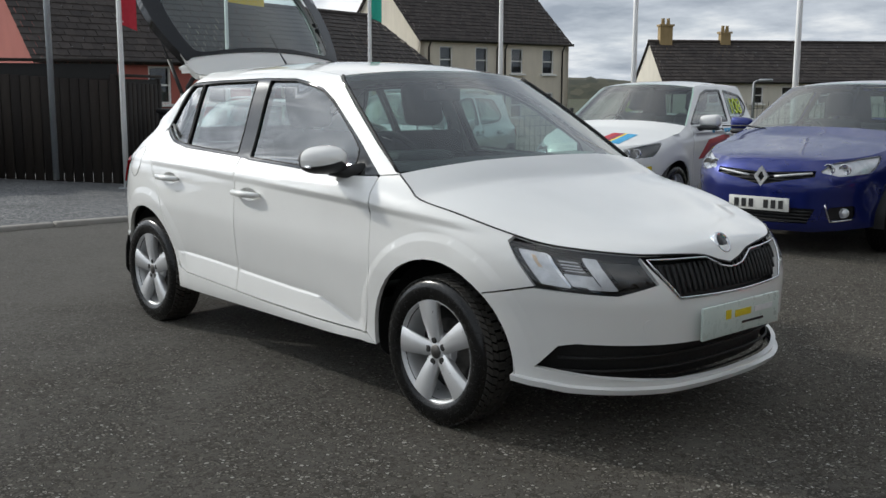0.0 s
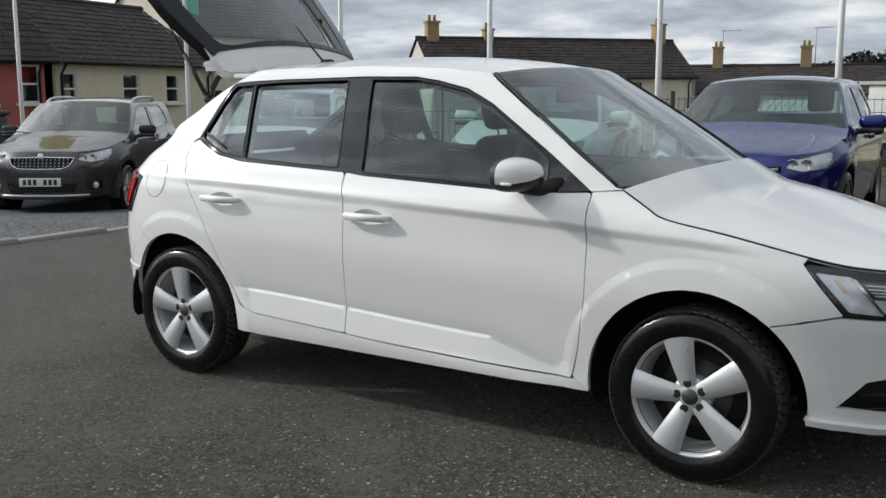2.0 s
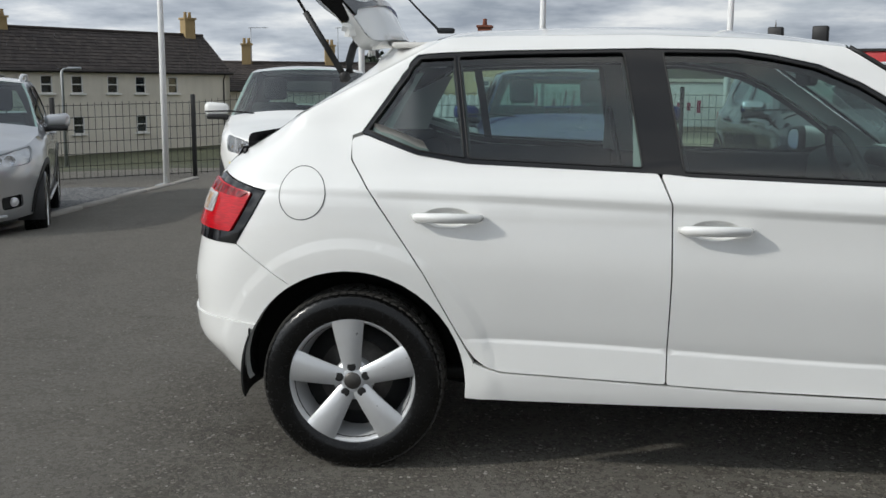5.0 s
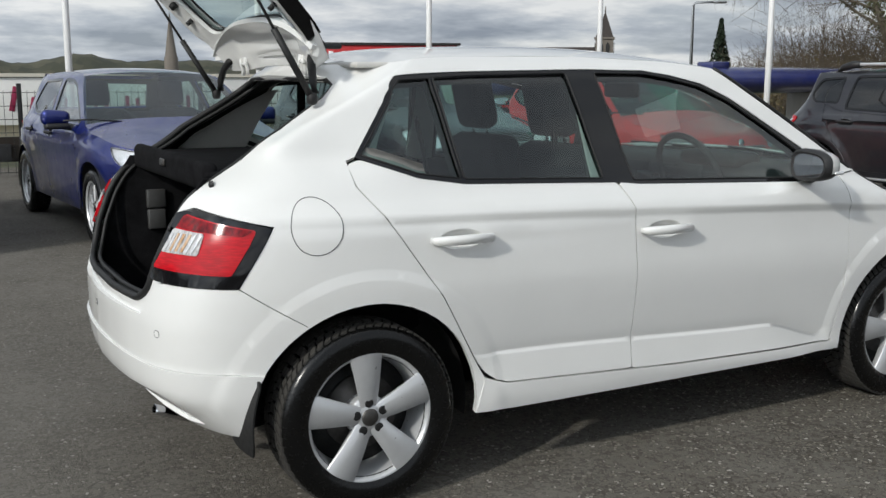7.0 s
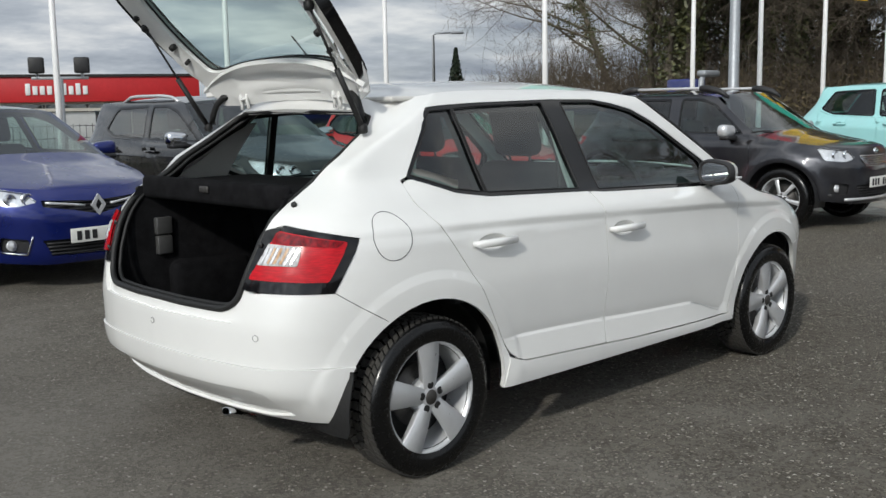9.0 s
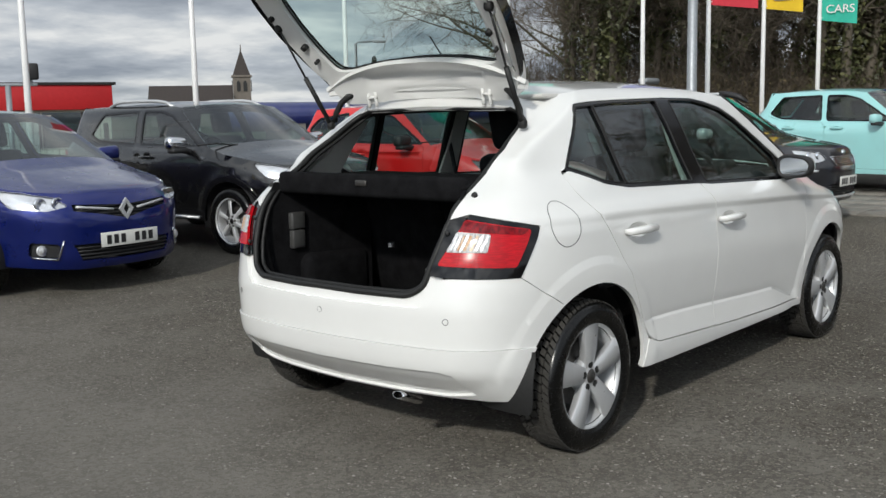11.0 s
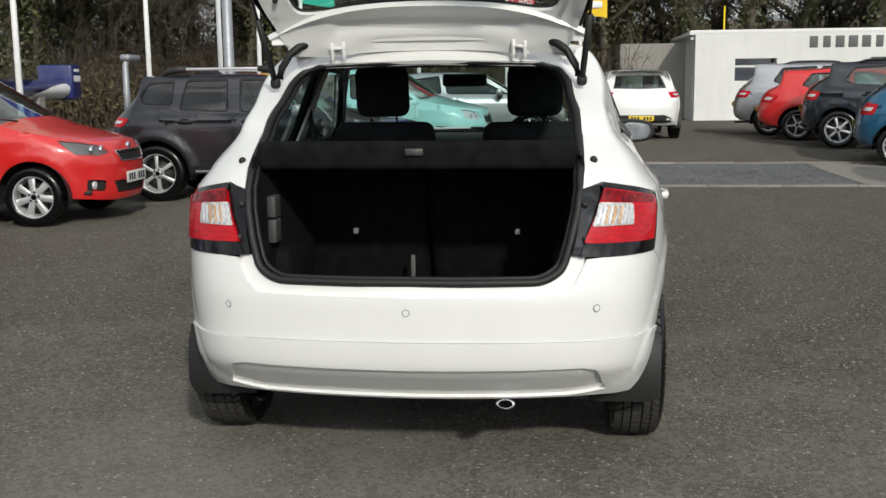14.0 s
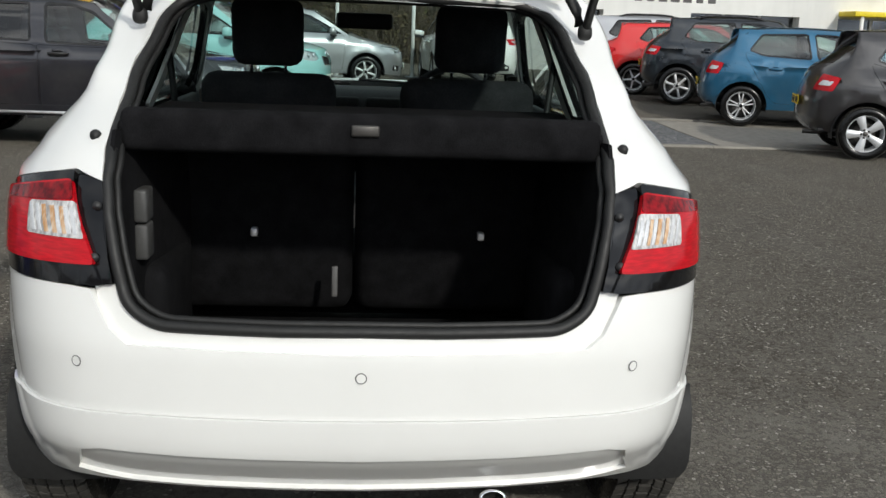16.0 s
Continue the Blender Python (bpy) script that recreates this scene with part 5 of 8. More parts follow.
def undergrowth():
    rnd = random.Random(19)
    stalks, g = Geo(), Geo()
    for _ in range(150000):
        az = rnd.uniform(-26, 46)
        d = rnd.uniform(34, 52)
        x, y = -4.9 + d * math.cos(radians(az)), -1.2 + d * math.sin(radians(az))
        if 26 < x < 40 and y < -3.2:
            continue
        h = 0.6 + 4.8 * (0.5 + 0.6 * noise.noise((x * 0.25, y * 0.25, 2))) * (0.35 + 0.65 * (d - 33) / 18) * max(0.15, min(1.0, (46 - az) / 9))
        q = Vector((x, y, gz(x, y) + rnd.random() ** 0.7 * h))
        leaf(g, q, rnd.uniform(0.03, 0.085), rnd)
        if rnd.random() < 0.08:
            b = Vector((x, y, gz(x, y)))
            e = b + Vector((rnd.gauss(0, 0.30) * h, rnd.gauss(0, 0.30) * h, h * rnd.uniform(0.8, 1.7)))
            mid = b.lerp(e, 0.5) + Vector((rnd.gauss(0, 0.09) * h, rnd.gauss(0, 0.09) * h, 0.08 * h))
            stalks.join(tube([tuple(b), tuple(mid), tuple(e)], [0.018, 0.012, 0.004], 3, ends=False))
            for _ in range(3):
                o = mid.lerp(e, rnd.random())
                stalks.join(tube([tuple(o), tuple(o + Vector((rnd.gauss(0, 0.22), rnd.gauss(0, 0.22), rnd.uniform(0.05, 0.3))) * h)], [0.008, 0.003], 3, ends=False))
    tagged(new("undergrowth", g.mesh("undergrowth", SCRUB)), "brown and green scrub under the trees", "undergrowth", kind="stuff")
    tagged(new("saplings", stalks.mesh("saplings", TWIG)), "thin leafless saplings and brambles", "undergrowth", kind="stuff")
    rows = []
    for az in np.linspace(-32, 36, 60):
        c, s = math.cos(radians(az)), math.sin(radians(az))
        k = float(smooth(36, 12, az))
        rows.append([(-4.9 + d * c, -1.2 + d * s, -0.6 + z + (0.5 + 0.6 * noise.noise((az * 0.3, d, 0))) * (z > 0)) for d, z in ((40, 0.0), (50, 1.2 * k), (62, 3.4 * k), (75, 5.5 * k), (95, 7.0 * k))])
    sl = sheet(rows)
    if vertex_normals(np.array(sl.v), sl.f)[:, 2].mean() < 0:
        flip(sl)
    tagged(new("wooded_bank", sl.mesh("wooded_bank", SCRUB)), "brown bank rising behind the trees", "bank", kind="structure")


undergrowth()

# ---- cars ----
def to_q(form, pts):
    """Outline points on a body: (x, z) on the flank, ('f', y, z) on the nose, ('r', y, z) on the tail."""
    out = []
    for p in pts:
        if len(p) == 2:
            out.append((form.by_x(p[0], p[1]), p[1]))
        else:
            out.append((form.by_y(p[1], p[2], p[0] == "f"), p[2]))
    return out


def grown(poly, d):
    """The polygon moved outwards by d (inwards if negative)."""
    p = np.array(poly, float)
    area = 0.5 * np.sum(p[:, 0] * np.roll(p[:, 1], -1) - np.roll(p[:, 0], -1) * p[:, 1])
    e = np.roll(p, -1, 0) - p
    e /= np.maximum(np.linalg.norm(e, axis=1), 1e-9)[:, None]
    n = np.column_stack([e[:, 1], -e[:, 0]]) * (1 if area > 0 else -1)
    m = n + np.roll(n, 1, 0)
    m /= np.maximum((m * m).sum(1) / 2, 0.35)[:, None]
    return [tuple(q) for q in p + m * d]


def skin(form, outer, holes=(), h=0.04, depth=0.012, off=0.0, both=False, lines=()):
    """A panel of the body's right side (or, with both, across the middle), with a rim of that depth."""
    end = form.q[-1]
    v, f = fill(outer, holes, h, lines)
    x, y, z = form.at(v[:, 0], v[:, 1])
    p = np.column_stack([x, -y, z])
    n = vertex_normals(p, f)
    mid = p[:, 1] > -1e-5
    out = np.where((n[:, :2] * np.column_stack([p[:, 0] - 0.0, p[:, 1]])).sum(1) < 0, -1, 1)
    if np.median(out) < 0:
        f, n = f[:, ::-1], -n
    true = form.normal(v[:, 0], v[:, 1])
    if (true * n).sum(1).mean() < 0:
        true = -true
    n = np.where((true * n).sum(1)[:, None] > 0.3, true, n)
    n[mid, 1] = 0
    n /= np.linalg.norm(n, axis=1)[:, None]
    p = p + n * off
    g = Geo()
    g.add(p, f)
    g.n = {i: tuple(w) for i, w in enumerate(n)}
    if depth:
        seen = {}
        for t in f:
            for a, b in ((t[0], t[1]), (t[1], t[2]), (t[2], t[0])):
                seen[(a, b)] = 1
        back = p - n * depth
        for a, b in seen:
            if (b, a) not in seen and not (mid[a] and mid[b]):
                k = len(g.v)
                g.v += [tuple(p[a]), tuple(p[b]), tuple(back[b]), tuple(back[a])]
                g.f.append((k + 1, k, k + 3, k + 2)), g.s.append(False)
    if both:
        g = join_halves(g)
    return g


def span(edge, crown, bow, n=14, power=2.0):
    """A sheet between an edge line on the right and its mirror image; crown: rise, bow: reach forward in the middle, one a station."""
    rows = []
    for (x, y, z), c, b in zip(edge, crown, bow):
        t = np.linspace(-1, 1, n)
        k = 1 - np.abs(t) ** power
        rows.append(np.column_stack([x + b * k, -y * t, z + c * k]))
    g = sheet(rows)
    p = np.array(g.v)
    if vertex_normals(p, g.f)[:, 2].mean() < 0:
        g.f = [f[::-1] for f in g.f]
    return g


def join_halves(g):
    """A right half and its mirror image as one mesh, joined along the middle."""
    k, out = len(g.v), Geo()
    out.v, out.f, out.s = list(g.v), list(g.f), list(g.s)
    index = []
    for i, (x, y, z) in enumerate(g.v):
        if abs(y) < 2e-4:
            out.v[i] = (x, 0.0, z)
            index.append(i)
        else:
            index.append(len(out.v))
            out.v.append((x, -y, z))
    out.f += [tuple(index[i] for i in f[::-1]) for f in g.f]
    out.n = dict(g.n)
    out.n.update({index[i]: (x, -y, z) for i, (x, y, z) in g.n.items() if index[i] != i})
    out.s += g.s
    return out


def circle_arc(cx, cz, r, a0, a1, n=14):
    return [(cx + r * math.cos(radians(a)), cz + r * math.sin(radians(a))) for a in np.linspace(a0, a1, n)]


WHEELS = {}


def wheel_meshes(R, rim, width, style):
    """Tyre and rim about the y axis, outer face to -y."""
    key = (R, rim, width, style)
    if key in WHEELS:
        return WHEELS[key]
    w = width / 2
    side = R - rim
    tyre = lathe([(rim - 0.012, w * 0.7), (rim, w * 0.86), (rim + side * 0.25, w * 0.97), (rim + side * 0.55, w), (R - 0.022, w * 0.93), (R - 0.007, w * 0.82), (R - 0.001, w * 0.62),
                  (R, w * 0.45), (R - 0.008, w * 0.43), (R - 0.008, w * 0.36), (R, w * 0.34), (R, w * 0.08), (R - 0.008, w * 0.06), (R - 0.008, -w * 0.06), (R, -w * 0.08),
                  (R, -w * 0.34), (R - 0.008, -w * 0.36), (R - 0.008, -w * 0.43), (R, -w * 0.45), (R - 0.001, -w * 0.62), (R - 0.007, -w * 0.82), (R - 0.022, -w * 0.93),
                  (rim + side * 0.55, -w), (rim + side * 0.25, -w * 0.97), (rim + 0.006, -w * 0.90), (rim, -w * 0.84), (rim - 0.012, -w * 0.7)], 120 if style in ("five", "steel") else 48, "y")
    if style in ("five", "steel"):                      # cross cuts at the tread's shoulders
        rows = 27
        tyre.v = [((x * 0.989, y, z * 0.989) if (k // rows) % 2 == 0 and k % rows in (4, 5, 6, 7, 18, 19, 20, 21) else (x, y, z)) for k, (x, y, z) in enumerate(tyre.v)]
    if style == "five":                                 # the blocks stand on a smooth band
        tyre.v = [(x * min(1.0, (R - 0.008) / math.hypot(x, z)), y, z * min(1.0, (R - 0.008) / math.hypot(x, z))) for x, y, z in tyre.v]
    tread = Geo()
    if style == "five":
        for y0, half, n, lean in ((-0.66, 0.13, 64, 0.018), (-0.35, 0.125, 56, 0.010), (0.0, 0.165, 48, 0.0), (0.35, 0.125, 56, -0.010), (0.66, 0.13, 64, -0.018)):
            drop = 0.004 if abs(y0) > 0.5 else 0.0
            for i in range(n):
                a = 360 * i / n
                arc_ = 2 * math.pi * R / n * 0.36
                vs = []
                for r_ in (R - 0.012, R + 0.0005):
                    for dx, dy in ((-1, -1), (1, -1), (1, 1), (-1, 1)):
                        yy = y0 + dy * half
                        low_ = r_ - drop * (1 if abs(yy) > 0.7 else 0.25)
                        vs.append((dx * arc_ + dy * lean * 0.5, yy * w, low_))
                tread.join(Geo().add(vs, [(4, 5, 6, 7), (0, 1, 5, 4), (1, 2, 6, 5), (2, 3, 7, 6), (3, 0, 4, 7)], False).move(pose(0, 0, 0, 0, a)))
    g = lathe([(rim - 0.026, w * 0.25), (rim - 0.020, -w * 0.35), (rim - 0.010, -w * 0.72), (rim - 0.003, -w * 0.83), (rim + 0.003, -w * 0.88), (rim + 0.006, -w * 0.85), (rim - 0.002, -w * 0.7)], 56, "y")
    face = -w * 0.66
    n, inner, outer, hub = {"five": (5, 0.026, 0.067, 0.064), "thin": (5, 0.018, 0.016, 0.058), "twin": (10, 0.010, 0.011, 0.055), "steel": (7, 0.026, 0.036, 0.075), "star": (6, 0.015, 0.026, 0.06)}[style]
    flush = style == "five"
    re = rim + 0.001 if flush else rim - 0.008
    if flush:
        inner, outer, face = 0.029, 0.056, -w * 0.74
    spokes = []
    for i in range(n):
        a = 2 * math.pi * i / n + math.pi / 2
        if style == "twin":
            a += 0.13 * (1 if i % 2 else -1)
        prof = []
        for u in np.linspace(0, 1, 7):
            r = hub * 0.45 + (re - hub * 0.45) * u
            hw = inner + (outer - inner) * u ** 1.1
            yy = face - 0.006 * math.sin(u * math.pi) + (-0.013 * u if flush else 0.012 * u)
            prof.append([(r, yy + 0.006, -hw), (r, yy + 0.0005, -hw * 0.93), (r, yy - 0.001, 0), (r, yy + 0.0005, hw * 0.93), (r, yy + 0.006, hw), (r, yy + 0.040, hw * (0.62 if flush else 0.85))])
            if flush:
                prof[-1].insert(0, (r, yy + 0.040, -hw * 0.62))
        s = sheet(prof)
        back = sheet([[q[0], q[-1]] for q in prof])
        s.join(back)
        spokes.append(s.move(pose(0, 0, 0, 0, -math.degrees(a))))
    boss = (lathe([(0.0, face - 0.004), (hub * 0.52, face - 0.004), (hub * 0.62, face - 0.001), (hub, face + 0.006), (hub * 1.08, face + 0.014), (hub * 1.08, face + 0.05)], 28, "y"))
    cap = lathe([(0.0, face - 0.0095), (0.024, face - 0.009), (0.028, face - 0.005), (0.030, face - 0.002)], 24, "y")
    nuts = []
    for i in range(5):
        a = 2 * math.pi * (i + (0.0 if flush else 0.5)) / 5 + math.pi / 2
        nuts.append(lathe([(0, face - 0.0055), (0.009, face - 0.0055), (0.0145 if flush else 0.0125, face - 0.0055), (0.0145 if flush else 0.0125, face + 0.004)], 14, "y").move(pose(0.047 * math.cos(a), 0, 0.047 * math.sin(a))))
    disc = lathe([(0.0, -0.01), (0.05, -0.022), (0.07, -0.022), (0.075, -0.008), (rim * 0.60, -0.008), (rim * 0.60, 0.010)], 36, "y")
    # black disc added behind the spokes as the shade of the wheel's inside
    shade_disc = lathe([(0, 0.022), (rim - 0.026, 0.022), (rim - 0.026, w * 0.8)], 32, "y")
    WHEELS[key] = [g.mesh("wheel_rim", ALLOY), [q.mesh("spoke", ALLOY) for q in spokes], boss.mesh("hub", ALLOY), tyre.mesh("tyre", RUBBER), cap.mesh("centre_cap", DARK_ALLOY if flush else GLOSS), [q.mesh("wheel_bolt", SEAL_SHADE if flush else DARK_ALLOY) for q in nuts], disc.mesh("brake_disc", DARK_ALLOY), shade_disc.mesh("brake_backing", SEAL_SHADE), tread.mesh("tread", TREAD) if tread.v else None]
    return WHEELS[key]


def wheel(car, x, y, R, rim, width, style="five", steer=0.0, roll=None):
    rim_me, spokes, boss, tyre, cap, nuts, disc, shade_disc, tread = wheel_meshes(R, rim, width, style)
    turn = (0 if y < 0 else 180) + steer
    w = part("wheel", rim_me, None, car, "silver alloy wheel" if style != "steel" else "silver wheel trim")
    w.matrix_basis = pose(x, y, R, 0, (x * 57 + y * 31) % 72 if roll is None else roll, turn)
    for nm, me in [("spoke", q) for q in spokes] + [("hub", boss)] + [("wheel_bolt", q) for q in nuts] + [("tyre", tyre), ("centre_cap", cap),  ("brake_disc", disc), ("brake_backing", shade_disc)]:
        part(nm, me, None, w)
    if tread:
        part("tread", tread, None, w, "dusty tread blocks")


def seat(x, y, z, w=0.50, back=0.56, lean=14, head=True):
    """A car seat: cushion, back and headrest, as three pieces."""
    cushion = box(x + 0.02, y, z + 0.10, 0.50, w, 0.20, 0.06, 3)
    b = box(0, 0, back / 2, 0.13, w * 0.96, back, 0.055, 3).move(pose(x - 0.24, y, z + 0.14, 0, -lean))
    h = box(0, 0, back + 0.150, 0.10, 0.25, 0.24, 0.045, 3).move(pose(x - 0.24, y, z + 0.14, 0, -lean))
    posts = [tube([(0, s, back - 0.02), (0, s, back + 0.06)], 0.006, 6).move(pose(x - 0.24, y, z + 0.14, 0, -lean)) for s in (-0.06, 0.06)]
    return cushion, b, h, posts


def seats(car, rows, z=0.30):
    for x, y, w, back, head in rows:
        c, b, h, p = seat(x, y, z, w, back)
        s = part("seat", c, CLOTH, car, "dark cloth seat")
        part("backrest", b, CLOTH, s)
        if head:
            part("headrest", h, CLOTH, s)
            for q in p:
                part("headrest_post", q, CHROME, s)


def steering_wheel(car, x, y, z):
    rim = lathe([(0.180 + 0.014 * math.cos(a), 0.014 * math.sin(a)) for a in np.linspace(0, 2 * math.pi, 9)], 32, "x")
    rim.join(box(0.02, 0, -0.02, 0.04, 0.13, 0.11, 0.03)).join(box(0.02, 0, 0, 0.02, 0.34, 0.035, 0.01)).join(box(0.02, 0, -0.09, 0.02, 0.04, 0.16, 0.01))
    part("steering_wheel", rim.move(pose(x, y, z, 0, -24)), DASH, car)


def plate(car, x, y, z, facing, face_mat, ink=INK, w=0.52, h=0.11, tilt=0, blue=False, bars=7):
    """A number plate with plain bars for its characters."""
    m = pose(x, y, z, 0, 0, 90 if facing > 0 else -90) @ pose(0, 0, 0, tilt)
    p = part("number_plate", box(0, -0.004, 0, w, 0.008, h, 0.003), face_mat, car)
    p.matrix_basis = m
    step = w * 0.86 / bars
    for i in range(bars):
        if bars == 7 and i == 3:
            continue
        part("plate_character", box(-w * 0.43 + step * (i + 0.5) + (0.02 if blue else 0), -0.0095, 0, step * 0.62, 0.003, h * 0.62), ink, p)
    if blue:
        part("plate_band", box(-w * 0.465, -0.0095, 0, w * 0.06, 0.003, h * 0.98), INK_BLUE, p)


def mirror_pair(car, x, y, z, mat):
    for s in (-1, 1):
        shell = box(0, 0, 0.012, 0.13, 0.235, 0.135, 0.05, 4)
        shell.v = [(a * (1.0 if a < 0 else 0.8) + 0.02 * (abs(b) / 0.12) ** 2 * -1, b, c * (1 - 0.25 * (b * -s / 0.12 if b * -s > 0 else 0))) for a, b, c in shell.v]
        shell.move(pose(x, s * y, z))
        m = part("door_mirror", shell, mat, car)
        base = box(0, 0, 0, 0.115, 0.20, 0.05, 0.02, 2).move(pose(x + 0.002, s * (y - 0.005), z - 0.062))
        base.join(tube([(x + 0.01, s * (y - 0.06), z - 0.07), (x + 0.04, s * (y - 0.17), z - 0.075)], [0.024, 0.03], 8))
        part("mirror_base", base, PLASTIC, m)
        part("mirror_glass", box(x - 0.064, s * y, z + 0.008, 0.006, 0.19, 0.105, 0.02), MIRROR, m)


def handle(car, form, x, z, side, mat, w=0.20):
    y0 = float(form.at(form.by_x(x, z), z)[1])
    g = tube([(x - w / 2, -(y0 + 0.004), z), (x - w * 0.44, -(y0 + 0.030), z + 0.001), (x, -(y0 + 0.040), z + 0.002), (x + w * 0.44, -(y0 + 0.030), z + 0.001), (x + w / 2, -(y0 + 0.004), z)],
             [0.009, 0.0145, 0.0160, 0.0145, 0.009], 12)
    g.v = [(a, b, z + (c - z) * (1.25 if c < z else 0.85)) for a, b, c in g.v]
    cup = lathe([(0.0, 0.55), (0.5, 0.46), (0.85, 0.20), (1.0, 0.0), (1.06, -0.01)], 28, "y")
    cup.v = [(x + a * w * 0.36, -float(form.at(form.by_x(x + a * w * 0.36, z - 0.004 + c * 0.031), z - 0.004 + c * 0.031)[1]) + b * 0.05, z - 0.004 + c * 0.031) for a, b, c in cup.v]
    if side > 0:
        g, cup = g.mirror(), cup.mirror()
    ob = part("door_handle", g, mat, car)
    part("handle_recess", cup, mat, ob)


HOODS = {}


def arch_points(cx, cz, r, floor):
    a = math.degrees(math.asin(max(-0.99, min(0.99, (floor - cz) / r))))
    return circle_arc(cx, cz, r, a, 180 - a, 16)


def car(name, label, place, shape, mat, doors=5, wheel_style="star", rim=None, tyre=0.20, h=0.07, lamp=None, tail_lamp=None, grille="slats", rails=None, cladding=None,
        front_plate=PLATE_W, rear_plate=PLATE_Y, plate_ink=INK, blue=False, mirror_mat=None, handle_mat=None, privacy=False, ride=0.0, plate_z=0.42, window_trim=GLOSS, group="parked cars", quarter=False, fog_trim=False, low_tail=False, lamp_back=CLEAR_LENS, roof_bars=False):
    c = thing(name, label, "car", place @ Matrix.Translation((0, 0, ride)), group)
    S, F, R = shape, shape.form, shape.radius
    a, end = S.wb / 2, F.q[-1]
    P = lambda pts: to_q(F, S.pts(pts))
    Q = lambda pts: to_q(F, pts)
    sill = S.z(0.25)
    ra = R * 1.19
    floor = sill + 0.01
    front_arch = [(x, z) for x, z in arch_points(a, R, ra, floor)]
    rear_arch = [(x, z) for x, z in arch_points(-a, R, ra, floor)]
    nose_low, tail_low = S.z(0.22), S.z(0.30)
    roof_r = [(-1.12, 1.405), (-0.8, 1.42), (-0.3, 1.425), (0.1, 1.41), (0.30, 1.385)]
    bonnet_edge = [(0.90, 0.975), (1.12, 0.90), (1.31, 0.862), (1.58, 0.805)]
    nose_top = [(1.75, 0.775), ("f", 0.42, 0.755), ("f", 0, 0.735)]
    outline = Q([("f", 0, nose_low), ("f", 0.4, nose_low)] + [(a + ra + 0.02, nose_low + 0.04)] + front_arch + [(x, floor) for x in np.linspace(a - ra - 0.03, -a + ra + 0.03, 6)] + rear_arch
                + [(-a - ra - 0.02, tail_low), ("r", 0.4, tail_low), ("r", 0, tail_low)])
    top = P([("r", 0, 1.395), ("r", 0.45, 1.395)] + roof_r + bonnet_edge + nose_top)
    outline[0], outline[len(outline) - 1] = (0.0, outline[0][1]), (end, outline[-1][1])
    top[0], top[-1] = (end, top[0][1]), (0.0, top[-1][1])
    outline = outline + top
    # windows
    if doors == 5:
        win = [[(0.80, 0.985), (-0.225, 1.0), (-0.29, 1.365), (0.0, 1.362), (0.24, 1.305)], [(-0.30, 1.0), (-0.98, 1.03), (-1.19, 1.105), (-1.02, 1.345), (-0.37, 1.367)]]
        door = [[(-0.262, 0.985), (-0.21, 0.88), (-0.225, 0.33), (0.79, 0.31), (0.845, 0.62), (0.835, 0.965)], [(-0.275, 0.985), (-0.98, 1.015), (-1.235, 1.085), (-1.22, 1.0), (-1.02, 0.68), (-0.90, 0.47), (-0.78, 0.36), (-0.236, 0.335), (-0.222, 0.88)]]
    else:
        win = [[(0.80, 0.985), (-0.40, 1.0), (-0.46, 1.365), (0.0, 1.362), (0.24, 1.305)], [(-0.50, 1.0), (-1.0, 1.05), (-1.22, 1.16), (-1.08, 1.30), (-0.54, 1.367)]]
        door = [[(-0.44, 0.985), (-0.40, 0.85), (-0.42, 0.33), (0.79, 0.31), (0.845, 0.62), (0.835, 0.965)]]
    if quarter:
        win = [[(0.74, 0.985), (-0.17, 1.0), (-0.19, 1.375), (0.10, 1.372), (0.32, 1.305)], [(-0.31, 1.01), (-0.93, 1.03), (-0.93, 1.09), (-0.86, 1.372), (-0.33, 1.375)]]
        win.append([(-1.03, 1.085), (-1.37, 1.095), (-1.44, 1.17), (-1.34, 1.34), (-1.00, 1.362)])
    wins = [fillet(P(w), 0.05) for w in win]
    drs = [fillet(P(d), 0.05) for d in door]
    rear_win = P([("r", 0, 1.335), ("r", 0.44, 1.325), ("r", 0.53, 1.06), ("r", 0, 1.045)])
    rear_win[0], rear_win[-1] = (end, rear_win[0][1]), (end, rear_win[-1][1])
    lamp = lamp or [(1.60, 0.765), (1.76, 0.752), ("f", 0.46, 0.72), ("f", 0.43, 0.655), ("f", 0.56, 0.625), (1.74, 0.64)]
    tail_lamp = tail_lamp or [("r", 0.60, 0.95), (-1.545, 0.91), (-1.63, 0.75), ("r", 0.55, 0.76)]
    lamps, tails = fillet(P(lamp), 0.03), fillet(P(tail_lamp), 0.03)
    if grille == "band":
        gr = P([("f", 0, 0.655), ("f", 0.42, 0.68), ("f", 0.42, 0.635), ("f", 0.2, 0.60), ("f", 0, 0.555)])
    elif grille == "studs":
        gr = P([("f", 0, 0.700), ("f", 0.40, 0.690), ("f", 0.35, 0.60), ("f", 0.27, 0.570), ("f", 0, 0.565)])
    else:
        gr = P([("f", 0, 0.675), ("f", 0.36, 0.675), ("f", 0.30, 0.585), ("f", 0, 0.575)])
    low = P([("f", 0, 0.40), ("f", 0.44, 0.40), ("f", 0.38, 0.285), ("f", 0, 0.275)])
    for q in (gr, low):
        q[0], q[-1] = (0.0, q[0][1]), (0.0, q[-1][1])
    fog = fillet(P([("f", 0.52, 0.41), (1.80, 0.43), (1.78, 0.33), ("f", 0.53, 0.31)]), 0.03)
    # the rear plate's recess needs no hole
    cut = wins + drs + [lamps, tails, gr, low, fog, rear_win]
    body = skin(F, outline, cut_inner(cut, end), h, 0.02, 0, True)
    part("body", body, mat, c)
